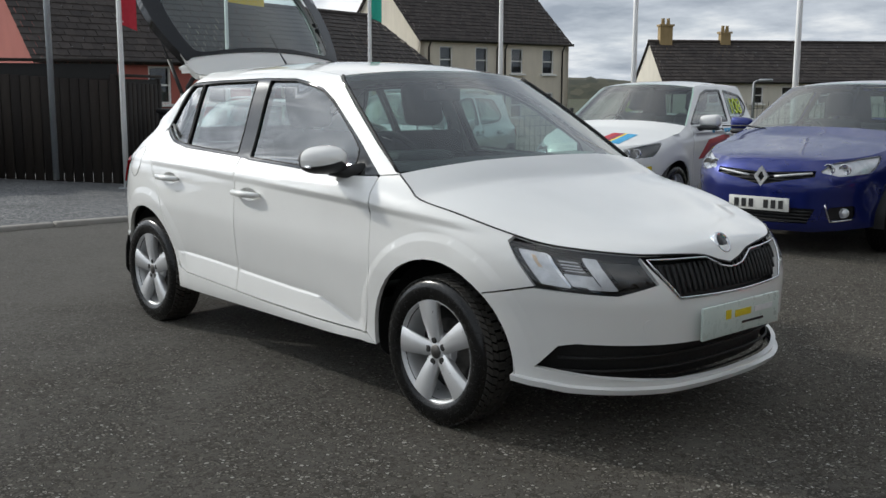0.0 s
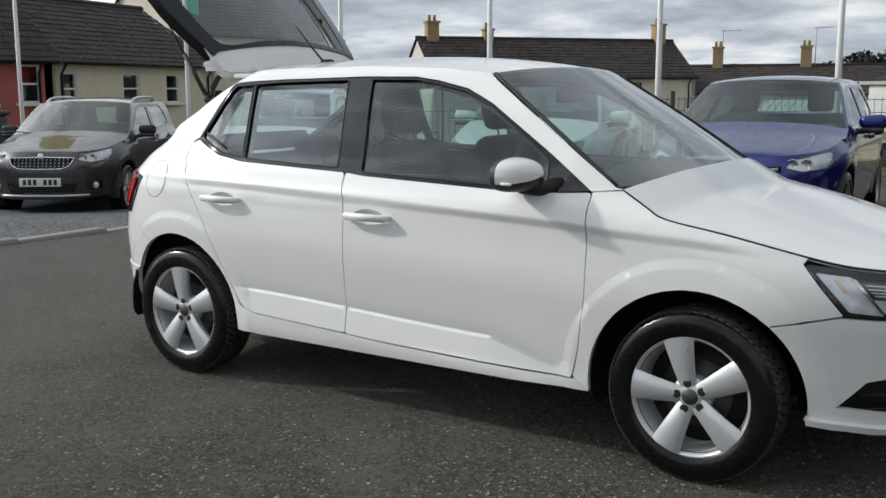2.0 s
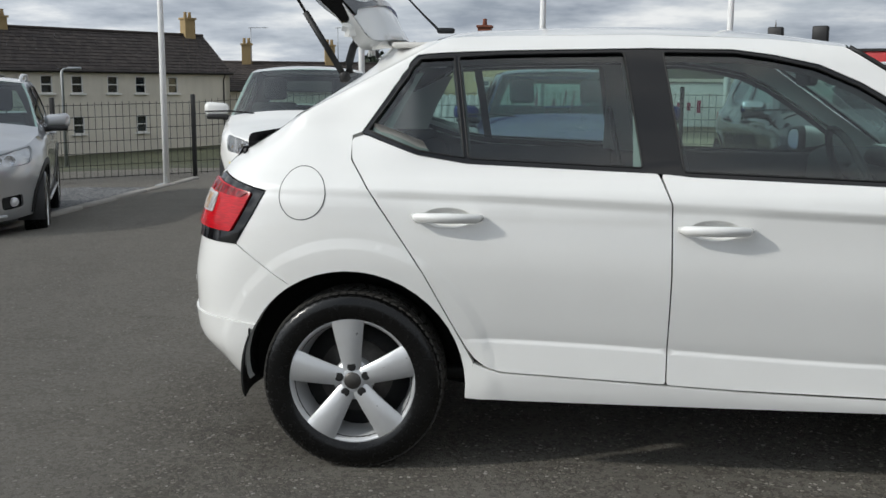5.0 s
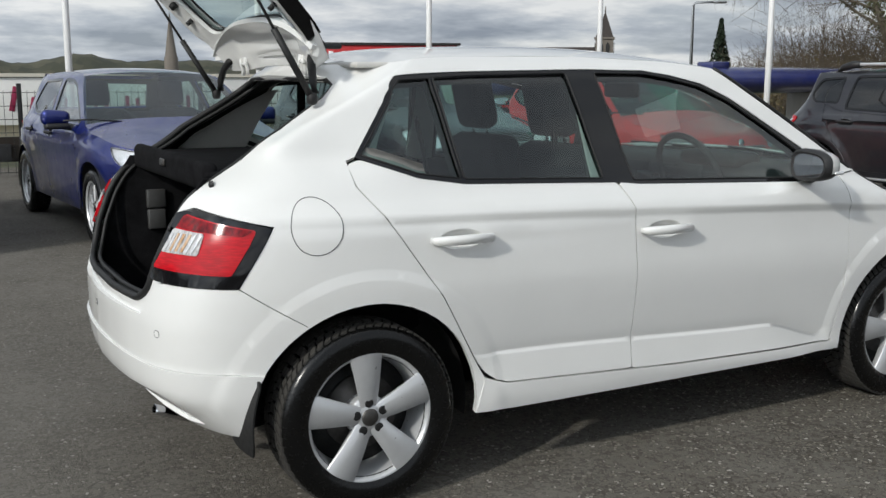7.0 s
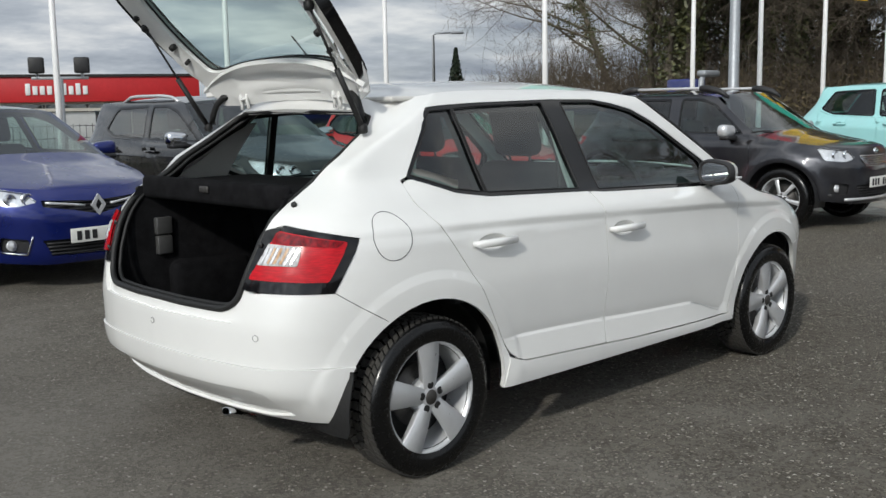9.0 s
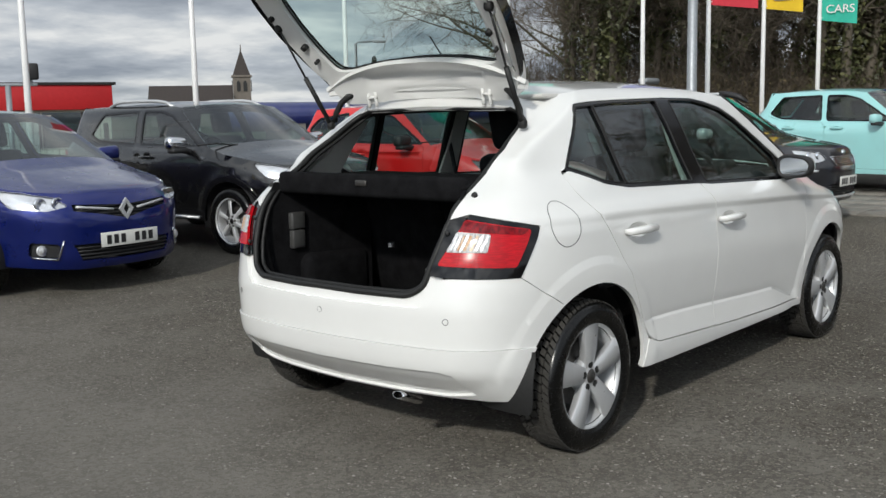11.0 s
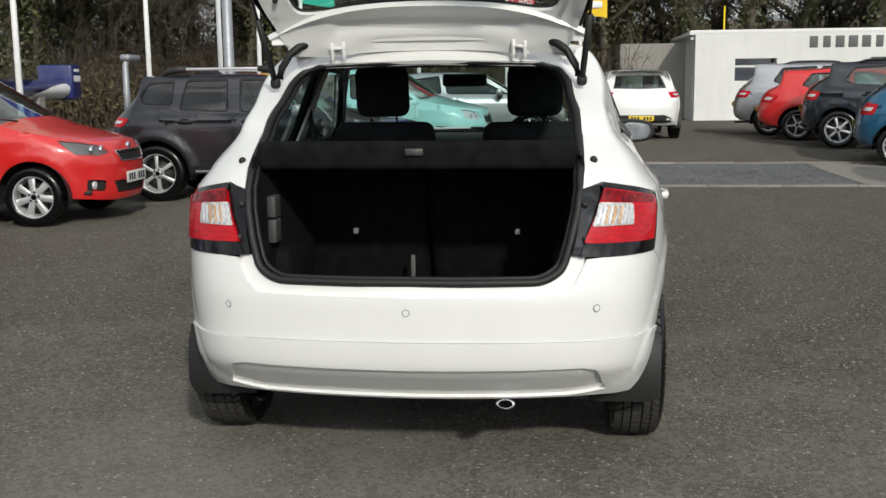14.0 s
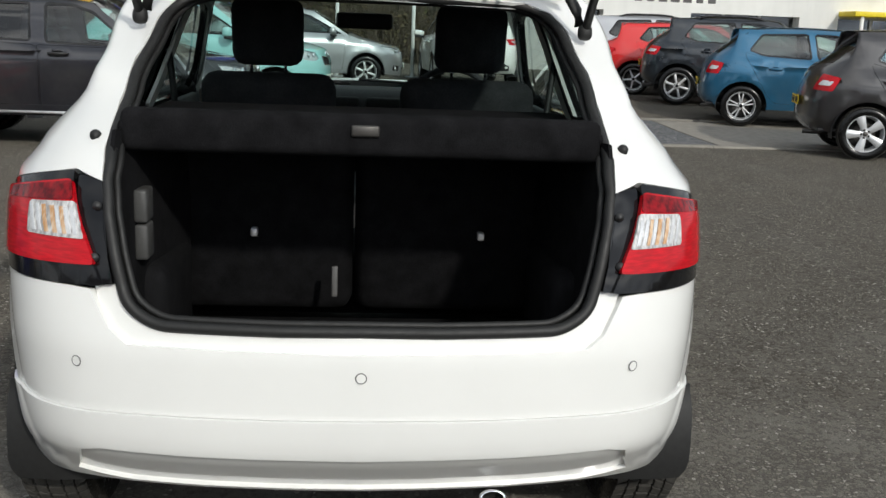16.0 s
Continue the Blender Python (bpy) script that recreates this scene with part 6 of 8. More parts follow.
    part("inner_shell", skin(F, grown_keep(outline, -0.01, end), cut_inner([grown(w, -0.012) for w in wins] + [gr, low, rear_win], end), 0.16, 0, -0.03, True), PLASTIC, c)
    # lid surfaces
    edge = F_edge(F, P(bonnet_edge + nose_top), 22)
    k = np.linspace(0, 1, len(edge))
    hood = span(edge, 0.055 * np.sin(np.clip((1 - k) * 1.7, 0, 1) * math.pi / 2) * (1 - k) ** 0.15, 0.10 * (1 - smooth(0, 0.35, k)), 14, 2.6)
    part("bonnet", hood, mat, c)
    HOODS[name] = hood
    screen_edge = F_edge(F, P([(0.30, 1.385), (0.90, 0.975)]), 10)
    k = np.linspace(0, 1, 10)
    part("windscreen", span(screen_edge, 0.035 * (1 - k) + 0.012, 0.06 + 0.09 * k, 14), SCREEN, c)
    cowl = F_edge(F, P([(0.86, 0.998), (0.95, 0.955)]), 3)
    part("scuttle", span([(x, y * 0.97, z - 0.02) for x, y, z in cowl], [0.01] * 3, [0.12, 0.12, 0.10], 12), PLASTIC, c)
    roof_edge = F_edge(F, P([("r", 0.45, 1.395)] + roof_r), 24)
    k = np.linspace(0, 1, 24)
    tail_bow = -0.06 * smooth(0.25, 0, k)
    part("roof", span(roof_edge, 0.045 * np.sin(np.clip(k * 1.25 + 0.12, 0, 1) * math.pi / 2) - 0.01 * k, 0.06 * smooth(0.7, 1, k) + tail_bow, 14, 2.4), mat, c)
    # panes, doors, lamps
    glass = [GLASS, PRIVACY if privacy else GLASS]
    for s in (-1, 1):
        for k, w in enumerate(wins):
            g = skin(F, grown(w, 0.004), [grown(w, -0.022)], 0.12, 0.01, 0.0)
            part("window_trim", g if s < 0 else g.mirror(), window_trim, c)
            g = skin(F, grown(w, -0.016), [], 0.12, 0, -0.007)
            part("side_window", g if s < 0 else g.mirror(), glass[min(k, 1)], c)
        for k, d in enumerate(drs):
            hx = S.x([-0.02, -0.84 if quarter else -0.80][k] if doors == 5 else -0.20)
            hz = S.z(0.855)
            cup = [(F.by_x(hx + 0.0684 * math.cos(t), hz - 0.004 + 0.031 * math.sin(t)), hz - 0.004 + 0.031 * math.sin(t)) for t in np.linspace(0, 2 * math.pi, 20, endpoint=False)]
            g = skin(F, grown(d, -0.004), [cup], h, 0.02)
            ob = part("door", g if s < 0 else g.mirror(), mat, c)
            handle(ob, F, hx, hz, s, handle_mat or mat, 0.19)
        g = skin(F, grown(lamps, -0.003), [], 0.1, 0.01, 0.003)
        hl = part("headlamp", g if s < 0 else g.mirror(), CLEAR, c, "clear headlamp glass over a bright reflector")
        g = skin(F, grown(lamps, -0.004), [], 0.1, 0.0, -0.020)
        part("reflector", g if s < 0 else g.mirror(), lamp_back, hl)
        for dy in (0.50, 0.60):
            qx = F.by_y(dy * S.width / 1.732, S.z(0.69), True)
            x, y, z = F.at(qx, S.z(0.69))
            fx = (lathe([(0.0, 0.0), (0.030, -0.004), (0.042, 0.016), (0.046, 0.016), (0.046, -0.01)], 16, "x").move(pose(float(x) - 0.022, -float(y) + 0.006, float(z))))
            part("bulb_housing", fx if s < 0 else fx.mirror(), CHROME, hl)
        g = skin(F, grown(tails, -0.003), [], 0.1, 0.02, 0.006)
        tl = part("tail_lamp", g if s < 0 else g.mirror(), RED_LENS, c, "red tail lamp")
        m = np.array(tails).mean(0)
        g = skin(F, [tuple(m + (np.array(p) - m) * (0.55, 0.30)) for p in tails], [], 0.1, 0.004, 0.010)
        part("reversing_lens", g if s < 0 else g.mirror(), CLEAR_LENS, tl)
        g = skin(F, grown(fog, -0.003), [], 0.1, 0.0, -0.03)
        part("fog_recess", g if s < 0 else g.mirror(), PLASTIC, c)
        m = np.array(fog).mean(0)
        x, y, z = F.at(*m)
        g = lathe([(0, 0.012), (0.030, 0.010), (0.036, 0.0), (0.040, 0.004), (0.040, -0.02)], 18, "x").move(pose(float(x) - 0.02, -float(y), float(z)))
        part("fog_lamp", g if s < 0 else g.mirror(), CLEAR_LENS, c)
        if fog_trim:
            knots = P([("f", 0.50, 0.435), ("f", 0.535, 0.305), (1.80, 0.325)])
            row = [F.at(a_[0] + (b_[0] - a_[0]) * t, a_[1] + (b_[1] - a_[1]) * t) for a_, b_ in zip(knots, knots[1:]) for t in (0.0, 0.25, 0.5, 0.75, 1.0)]
            row = [(float(x) + 0.006, s * (float(y) + 0.004), float(z)) for x, y, z in row]
            part("fog_lamp_trim", tube(row, 0.007, 6), CHROME, c)
    if low_tail:
        low_poly = P([("r", 0, 0.50), ("r", 0.46, 0.50), ("r", 0.60, 0.44), ("r", 0.60, 0.36), ("r", 0, 0.34)])
        low_poly[0], low_poly[-1] = (end, low_poly[0][1]), (end, low_poly[-1][1])
        part("rear_bumper_insert", skin(F, low_poly, [], 0.1, 0.01, 0.008, True), PLASTIC, c)
    g = skin(F, rear_win, [], 0.12, 0, -0.004, True)
    part("rear_window", g, PRIVACY if privacy else GLASS, c)
    for nm, poly, n in (("grille", gr, 4), ("lower_grille", low, 4)):
        g = skin(F, poly, [], 0.12, 0.0, -0.045, True)
        ob = part(nm, g, PLASTIC, c)
        zs = [p[1] for p in poly]
        y1 = F.at(max(p[0] for p in poly), np.mean(zs))[1]
        if grille == "studs" and nm == "grille":
            for y in np.linspace(-0.33, 0.33, 14):
                for z in (0.60, 0.635, 0.67):
                    x = float(F.at(F.by_y(abs(y) * S.width / 1.732, S.z(z), True), S.z(z))[0])
                    part("grille_stud", box(x - 0.012, y * S.width / 1.732, S.z(z), 0.012, 0.012, 0.022, 0.003, 1), ALLOY, ob)
            continue
        for z in np.linspace(min(zs), max(zs), n + 2)[1:-1]:
            q = np.linspace(0.0, max(p[0] for p in poly) * 0.93, 8)
            x, y, zz = F.at(q, np.full(8, z))
            row = list(zip(x - 0.012, -y, zz))
            g = tube(row[::-1] + [(p[0], -p[1], p[2]) for p in row[1:]], 0.008 if grille != "chrome" or nm != "grille" else 0.010, 6)
            part("slat", g, CHROME if (grille == "chrome" and nm == "grille") else PLASTIC, ob)
    if grille in ("chrome", "slats", "studs"):
        ring = [F.at(q, z) for q, z in dense(gr, 0.05)]
        right = [(float(x) + 0.004, -float(y), float(z)) for x, y, z in ring]
        loop = [p for p in right if p[1] < -0.002]
        loop = loop + [(x, -y, z) for x, y, z in loop[::-1]]
        part("grille_frame", tube(loop, 0.009, 6, True), CHROME, c)
    if grille == "band":
        for s in (-1, 1):
            q = np.linspace(F.by_y(0.11, S.z(0.64), True), F.by_y(0.40, S.z(0.66), True), 6)
            x, y, z = F.at(q, np.linspace(S.z(0.628), S.z(0.662), 6))
            part("chrome_strip", tube(list(zip(x + 0.004, s * y, z)), 0.011, 6), ALLOY, c)
    x0 = float(F.at(0.0, S.z(0.63))[0])
    badge = Geo()
    if grille == "band":
        badge.join(flat([(0, 0.085), (0.062, 0), (0, -0.085), (-0.062, 0)], [[(0, 0.045), (0.030, 0), (0, -0.045), (-0.030, 0)]], 0.02).move(pose(x0 + 0.02, 0, S.z(0.625))))
    else:
        badge.join(lathe([(0.0, 0.014), (0.032, 0.012), (0.040, 0.004), (0.040, -0.01)], 20, "x").move(pose(float(F.at(0.0, S.z(0.71))[0]) + 0.0, 0, S.z(0.708))))
    part("badge", badge, ALLOY if grille == "band" else CHROME, c)
    pz = S.z(plate_z)
    if front_plate:
        plate(c, float(F.at(0.0, pz)[0]) + 0.014, 0, pz, 1, front_plate, plate_ink, blue=blue)
    if rear_plate:
        rz = S.z(0.44 if low_tail else 0.62)
        plate(c, float(F.at(end, rz)[0]) - (0.022 if low_tail else 0.012), 0, rz, -1, rear_plate)
    mirror_pair(c, S.x(0.62), S.width / 2 + 0.075, S.z(1.02), mirror_mat or mat)
    # wheels, arches, floor
    rim = rim or R * 0.68
    for x in (-a, a):
        for s in (-1, 1):
            wheel(c, x, s * (S.width / 2 - 0.015 - tyre / 2), R, rim, tyre, wheel_style)
            g = lathe([(ra + 0.004, -0.012), (ra + 0.012, -0.24), (0.05, -0.25)], 20, "y", radians(-12), radians(192))
            g.move(pose(x, -(S.width / 2 - 0.012), R) @ Matrix.Diagonal((1, -1, 1, 1)))
            part("wheel_arch_liner", g if s < 0 else g.mirror(), PLASTIC, c)
    part("underbody", box(0, 0, sill + 0.06, 2 * a + 1.0, S.width * 0.80, 0.04, 0.01), PLASTIC, c)
    part("exhaust_pipe", tube([(-a - 0.2, -0.32, sill + 0.01), (F.tail + 0.06, -0.32, sill + 0.01)], 0.03, 10), DARK_ALLOY, c)
    part("dashboard", box(S.x(0.78), 0, S.z(0.88), 0.34, S.width * 0.78, 0.22, 0.06, 3), DASH, c)
    seats(c, [(S.x(0.12), -0.36, 0.50, 0.58, True), (S.x(0.12), 0.36, 0.50, 0.58, True), (S.x(-0.72), 0, 1.20, 0.52, False)], sill + 0.12)
    steering_wheel(c, S.x(0.48), -0.36, S.z(0.90))
    if rails:
        for s in (-1, 1):
            row = [F.at(F.by_x(S.x(x), S.z(1.40)), S.z(1.40)) for x in np.linspace(-1.0, 0.15, 9)]
            zz = [0.0, 0.055, 0.065, 0.065, 0.065, 0.065, 0.06, 0.045, -0.01]
            part("roof_rail", tube([(float(x), s * float(y) * 0.965, float(z) + d) for (x, y, z), d in zip(row, zz)], 0.018, 8), rails, c)
    if roof_bars:
        for s in (-1, 1):
            def rail_at(x, up):
                p_ = F.at(F.by_x(S.x(x), S.z(1.40)), S.z(1.40))
                return (float(p_[0]), s * float(p_[1]) * 0.955, float(p_[2]) + up)

            bar = part("roof_bar", box(0, 0, 0, 0.88, 0.045, 0.032, 0.010).move(pose(S.x(-0.43), rail_at(-0.43, 0)[1], S.z(1.40) + 0.085)), ALLOY, c, "silver roof bar on black feet")
            for xs, up in (((-0.88, -1.00, -1.12, -1.20), (0.085, 0.080, 0.055, 0.0)), ((0.03, 0.16, 0.30, 0.42), (0.085, 0.075, 0.045, -0.02))):
                part("bar_foot", tube([rail_at(x, u) for x, u in zip(xs, up)], [0.034, 0.040, 0.036, 0.018], 8), PLASTIC, bar)
    if cladding:
        q = np.linspace(0.0, F.by_y(0.55 * S.width / 1.732, S.z(0.26), True), 9)
        x, y, z = F.at(q, np.full(9, S.z(0.262)))
        row = list(zip(x + 0.004, -y, z))
        part("skid_bar", tube(row[::-1] + [(p[0], -p[1], p[2]) for p in row[1:]], 0.016, 8), ALLOY, c)
        for s in (-1, 1):
            for cx in (-a, a):
                g = skin(F, Q([(cx + (ra + d) * math.cos(radians(t)), max(floor, R + (ra + d) * math.sin(radians(t)))) for d, ts in ((0.0, range(180, -1, -12)), (0.055, range(0, 181, 12))) for t in ts]), [], 0.1, 0.012, 0.008)
                part("arch_moulding", g if s < 0 else g.mirror(), cladding, c)
            g = skin(F, Q([(a - ra, floor), (-a + ra, floor), (-a + ra, floor + 0.10), (a - ra, floor + 0.10)]), [], 0.2, 0.012, 0.008)
            part("sill_moulding", g if s < 0 else g.mirror(), cladding, c)
            part("sill_strip", tube([(a - ra - 0.08, s * (S.width / 2 - 0.02), floor + 0.03), (-a + ra + 0.08, s * (S.width / 2 - 0.02), floor + 0.03)], 0.014, 8), ALLOY, c)
    wz = S.z(0.985)
    for s in (-0.5, 0.14):
        part("wiper", tube([(S.x(1.0), s, wz + 0.015), (S.x(0.93), s - 0.22, wz + 0.035), (S.x(0.955) , s - 0.46, wz + 0.03)], 0.008, 6), PLASTIC, c)
    return c


def F_edge(F, qz, n):
    """Points on the right edge of a body along an outline of (q, z), n of them evenly."""
    q, p = curve(qz, n)
    x, y, z = F.at(p[:, 0], p[:, 1])
    return [(float(a), float(b), float(d)) for a, b, d in zip(x, y, z)]


def cut_inner(polys, end):
    """Outlines that touch the middle are drawn a little across it, so that they cut right through."""
    out = []
    for p in polys:
        out.append([((-0.02 if q < 1e-3 else end + 0.02 if q > end - 1e-3 else q), z) for q, z in p])
    return out


def grown_keep(poly, d, end):
    g = grown(poly, d)
    return [((a[0] if (a[0] < 1e-3 or a[0] > end - 1e-3) else b[0]), b[1]) for a, b in zip(poly, g)]


# ---- the white hatchback that the camera goes round ----
def white_hatchback():
    F, end, R = FABIA, FABIA.q[-1], 0.30
    c = thing("white_hatchback", "white five-door hatchback with its tailgate open, on tarmac", "car")
    Q = lambda pts: [((0.0 if (len(p) == 3 and p[0] == "f" and p[1] == 0) else end if (len(p) == 3 and p[0] == "r" and p[1] == 0) else q), z) for p, (q, z) in zip(pts, to_q(F, pts))]
    H = 0.028
    xs = np.linspace(1.60, -1.60, 90)
    creases = [to_q(F, [(x, float(crest(x)) - d) for x in xs]) for d in (-0.007, 0.0, 0.0075, 0.0205, 0.028, 0.035)] + [to_q(F, [(x, float(foot(x)) - d) for x in np.linspace(0.72, -0.88, 60)]) for d in (-0.010, -0.001, 0.001, 0.010)]
    creases += [to_q(F, circle_arc(cx, 0.30, rr, 172, 8, 60)) for cx in (1.235, -1.235) for rr in (0.440, 0.447, 0.473, 0.480)]
    fa, ra = 1.235, -1.235

    def arc(cx, a0, a1, r=0.372, n=18):
        return circle_arc(cx, R, r, a0, a1, n)

    def sides(name, geo, mat, parent=c, label=""):
        return [part(name, geo, mat, parent, label), part(name, geo.mirror(), mat, parent, label)]

    lamp = [(1.574, 0.776), (1.748, 0.757), ("f", 0.455, 0.727), ("f", 0.421, 0.638), ("f", 0.556, 0.602), (1.826, 0.612), (1.701, 0.626)]
    grille = [("f", 0, 0.655), ("f", 0.07, 0.668), ("f", 0.15, 0.706), ("f", 0.43, 0.716), ("f", 0.338, 0.578), ("f", 0, 0.57)]
    intake = [("f", 0, 0.405), ("f", 0.23, 0.405), (1.824, 0.418), (1.767, 0.406), (1.685, 0.318), (1.862, 0.292), ("f", 0.308, 0.259), ("f", 0, 0.250)]
    # nose
    bumper = Q([("f", 0, 0.236), ("f", 0.36, 0.236), (1.78, 0.244), (1.595, 0.266)] + arc(fa, -4, 47) + [(1.69, 0.615), (1.826, 0.604), ("f", 0.556, 0.594), ("f", 0.412, 0.630), ("f", 0.446, 0.723), ("f", 0.334, 0.570), ("f", 0, 0.562)])
    b = part("front_bumper", skin(F, bumper, cut_inner([Q(intake)], end), H, 0.02, 0, True, creases), WHITE, c)
    part("intake_back", skin(F, grown_keep(Q(intake), 0.02, end), [], 0.08, 0, -0.07, True), SEAL_SHADE, b)
    for z in (0.305, 0.355):
        q = np.linspace(0, F.by_x(1.80, z), 10)
        x, y, zz = F.at(q, np.full(10, z))
        row = list(zip(x - 0.055, -y, zz))
        part("intake_slat", tube(row[::-1] + [(p[0], -p[1], p[2]) for p in row[1:]], 0.006, 6), SEAL_SHADE, b)
    lip = Q([("f", 0, 0.228), ("f", 0.36, 0.229), (1.78, 0.238), (1.60, 0.262), (1.60, 0.282), (1.80, 0.258), ("f", 0.36, 0.247), ("f", 0, 0.244)])
    part("front_lip", skin(F, lip, [], 0.05, 0.03, 0.020, True), WHITE, b)
    tow = [(1.0 * math.cos(t), math.sin(t)) for t in np.linspace(0, 2 * math.pi, 20, endpoint=False)]
    q0, z0 = F.by_x(1.995, 0.478), 0.478
    part("towing_eye_cap", skin(F, [(q0 + 0.028 * u, z0 + 0.028 * w) for u, w in tow], [], 0.02, 0.003, 0.0015), WHITE, b)
    g = skin(F, Q(grille), [], 0.06, 0, -0.05, True)
    gr = part("grille", g, PLASTIC, c, "black ribbed grille in a chrome frame")
    for y in np.linspace(-0.38, 0.38, 27):
        zt, zb = 0.69 - 0.03 * max(0, 1 - abs(y) / 0.1), 0.585 + max(0, abs(y) - 0.33) * 1.2
        pts = []
        for z in np.linspace(zb, zt, 5):
            x = float(F.at(F.by_y(abs(y), z, True), z)[0])
            pts.append((x - 0.016, y, z))
        part("grille_rib", tube(pts, 0.0075, 6), SEAL_SHADE, gr)
    ring = dense(Q(grille), 0.03)
    pts = [F.at(q, z) for q, z in ring if q > 0.004]
    right = [(float(x) + 0.006, -float(y), float(z)) for x, y, z in pts]
    loop = right + [(x, -y, z) for x, y, z in right[::-1]]
    part("grille_frame", tube(loop, 0.0040, 6, True), CHROME, gr)
    x = float(F.at(0, 0.475)[0])
    p = part("number_plate", box(x + 0.020, 0, 0.472, 0.012, 0.53, 0.125, 0.004), PLATE_G, c, "pale green dealer plate")
    for y0, w, z, hh in ((-0.10, 0.035, 0.490, 0.034), (0.0, 0.11, 0.487, 0.026)):
        part("plate_print", box(x + 0.0275, y0, z, 0.002, w, hh), INK_YELLOW, p)
    part("plate_print", box(x + 0.0275, 0.145, 0.487, 0.002, 0.13, 0.022), INK_WHITE, p)
    part("plate_print", box(x + 0.0275, 0.07, 0.447, 0.002, 0.15, 0.009), INK, p)
    bb = part("bonnet_badge", lathe([(0.0, 0.004), (0.034, 0.004), (0.038, 0.010), (0.043, 0.009), (0.046, 0.0), (0.046, -0.02)], 28, "x").move(pose(1.983, 0, 0.742, 0, -32)), CHROME, c)
    part("badge_disc", lathe([(0.0, 0.007), (0.030, 0.006), (0.033, 0.004)], 24, "x").move(pose(1.983, 0, 0.742, 0, -32)), GLOSS, bb)
    lines_ = [np.array(Q(p)) for p in ([lamp[0], lamp[1], lamp[2]], [lamp[6], lamp[5], lamp[4], lamp[3]])]

    def lamp_at(u, v):
        """A point of the headlamp: u from its outer to its inner end, v from its lower to its upper edge."""
        ends = []
        for p in lines_:
            w = np.concatenate([[0], np.cumsum(np.abs(np.diff(p[:, 0])))])
            ends.append(np.array([np.interp(u * w[-1], w, p[:, 0]), np.interp(u * w[-1], w, p[:, 1])]))
        return tuple(ends[1] + (ends[0] - ends[1]) * v)

    for s in (-1, 1):
        g = skin(F, fillet(Q(lamp), 0.012), [], 0.05, 0.015, 0.004)
        hl = part("headlamp", g if s < 0 else g.mirror(), CLEAR, c, "clear headlamp glass over a dark housing")
        g = skin(F, grown(Q(lamp), -0.002), [], 0.06, 0, -0.042)
        part("lamp_housing", g if s < 0 else g.mirror(), GLOSS, hl)
        def patch(nm, u0, u1, v0, v1, off, mat, k=5):
            us = np.linspace(u0, u1, k)
            poly = [lamp_at(u, v0) for u in us] + [lamp_at(u, v1) for u in us[::-1]]
            g = skin(F, fillet(poly, 0.006), [], 0.03, 0.006, off)
            part(nm, g if s < 0 else g.mirror(), mat, hl)

        patch("indicator_reflector", 0.055, 0.30, 0.06, 0.90, -0.016, CLEAR_LENS)
        patch("amber_bulb", 0.150, 0.185, 0.50, 0.80, -0.011, AMBER)
        patch("indicator_edge", 0.285, 0.315, 0.10, 0.84, -0.010, CHROME)
        patch("reflector_bowl", 0.325, 0.56, 0.12, 0.42, -0.018, CLEAR_LENS)
        patch("projector", 0.350, 0.535, 0.44, 0.82, -0.024, DARK_ALLOY)
        for v in (0.50, 0.58, 0.66, 0.74):
            patch("projector_louvre", 0.365, 0.52, v, v + 0.025, -0.019, CLEAR_LENS)
        patch("light_band", 0.565, 0.680, 0.14, 0.88, -0.012, CLEAR_LENS)
        patch("light_foot", 0.44, 0.68, 0.07, 0.17, -0.010, CLEAR_LENS)
        patch("inner_bezel", 0.72, 0.94, 0.16, 0.80, -0.016, PLASTIC)
    # flanks
    fender = Q([(1.695, 0.624), (1.567, 0.778), (1.577, 0.794), (1.308, 0.858), (1.12, 0.894), (1.046, 0.929), (0.955, 0.978), (0.849, 0.970), (0.858, 0.80), (0.855, 0.62), (0.831, 0.42), (0.806, 0.31), (0.86, 0.262)]
               + arc(fa, 186, 47)[0:] + [(1.492, 0.579)])
    sides("front_wing", skin(F, fender, [], H, 0.02, 0, lines=creases), WHITE)
    def straight(pts, n=6):
        """Flank points with more set evenly between them, so that their edges run straight in side view."""
        out = [pts[0]]
        for a, b in zip(pts, pts[1:]):
            out += [(a[0] + (b[0] - a[0]) * k / n, a[1] + (b[1] - a[1]) * k / n) for k in range(1, n + 1)]
        return out

    dlo_top = straight([(-1.222, 1.107), (-1.046, 1.358)]) + [(-0.75, 1.374), (-0.3, 1.383), (-0.03, 1.380), (0.09, 1.364), (0.235, 1.333), (0.36, 1.278), (0.48, 1.205), (0.566, 1.152), (0.67, 1.088), (0.838, 0.976)]
    belt = [(0.578, 0.961), (-0.17, 0.986), (-0.30, 0.996), (-0.87, 1.016), (-1.03, 1.04)]
    opening = [("r", 0, 0.664), ("r", 0.43, 0.666), ("r", 0.488, 0.700), ("r", 0.512, 0.780), ("r", 0.540, 0.948), ("r", 0.545, 1.03), ("r", 0.545, 1.10), ("r", 0.537, 1.19), ("r", 0.512, 1.285), ("r", 0.475, 1.330), ("r", 0.41, 1.352), ("r", 0, 1.360)]
    roof_line = [(0.32, 1.388), (0.1, 1.412), (-0.3, 1.427), (-0.75, 1.422), (-0.97, 1.409)]
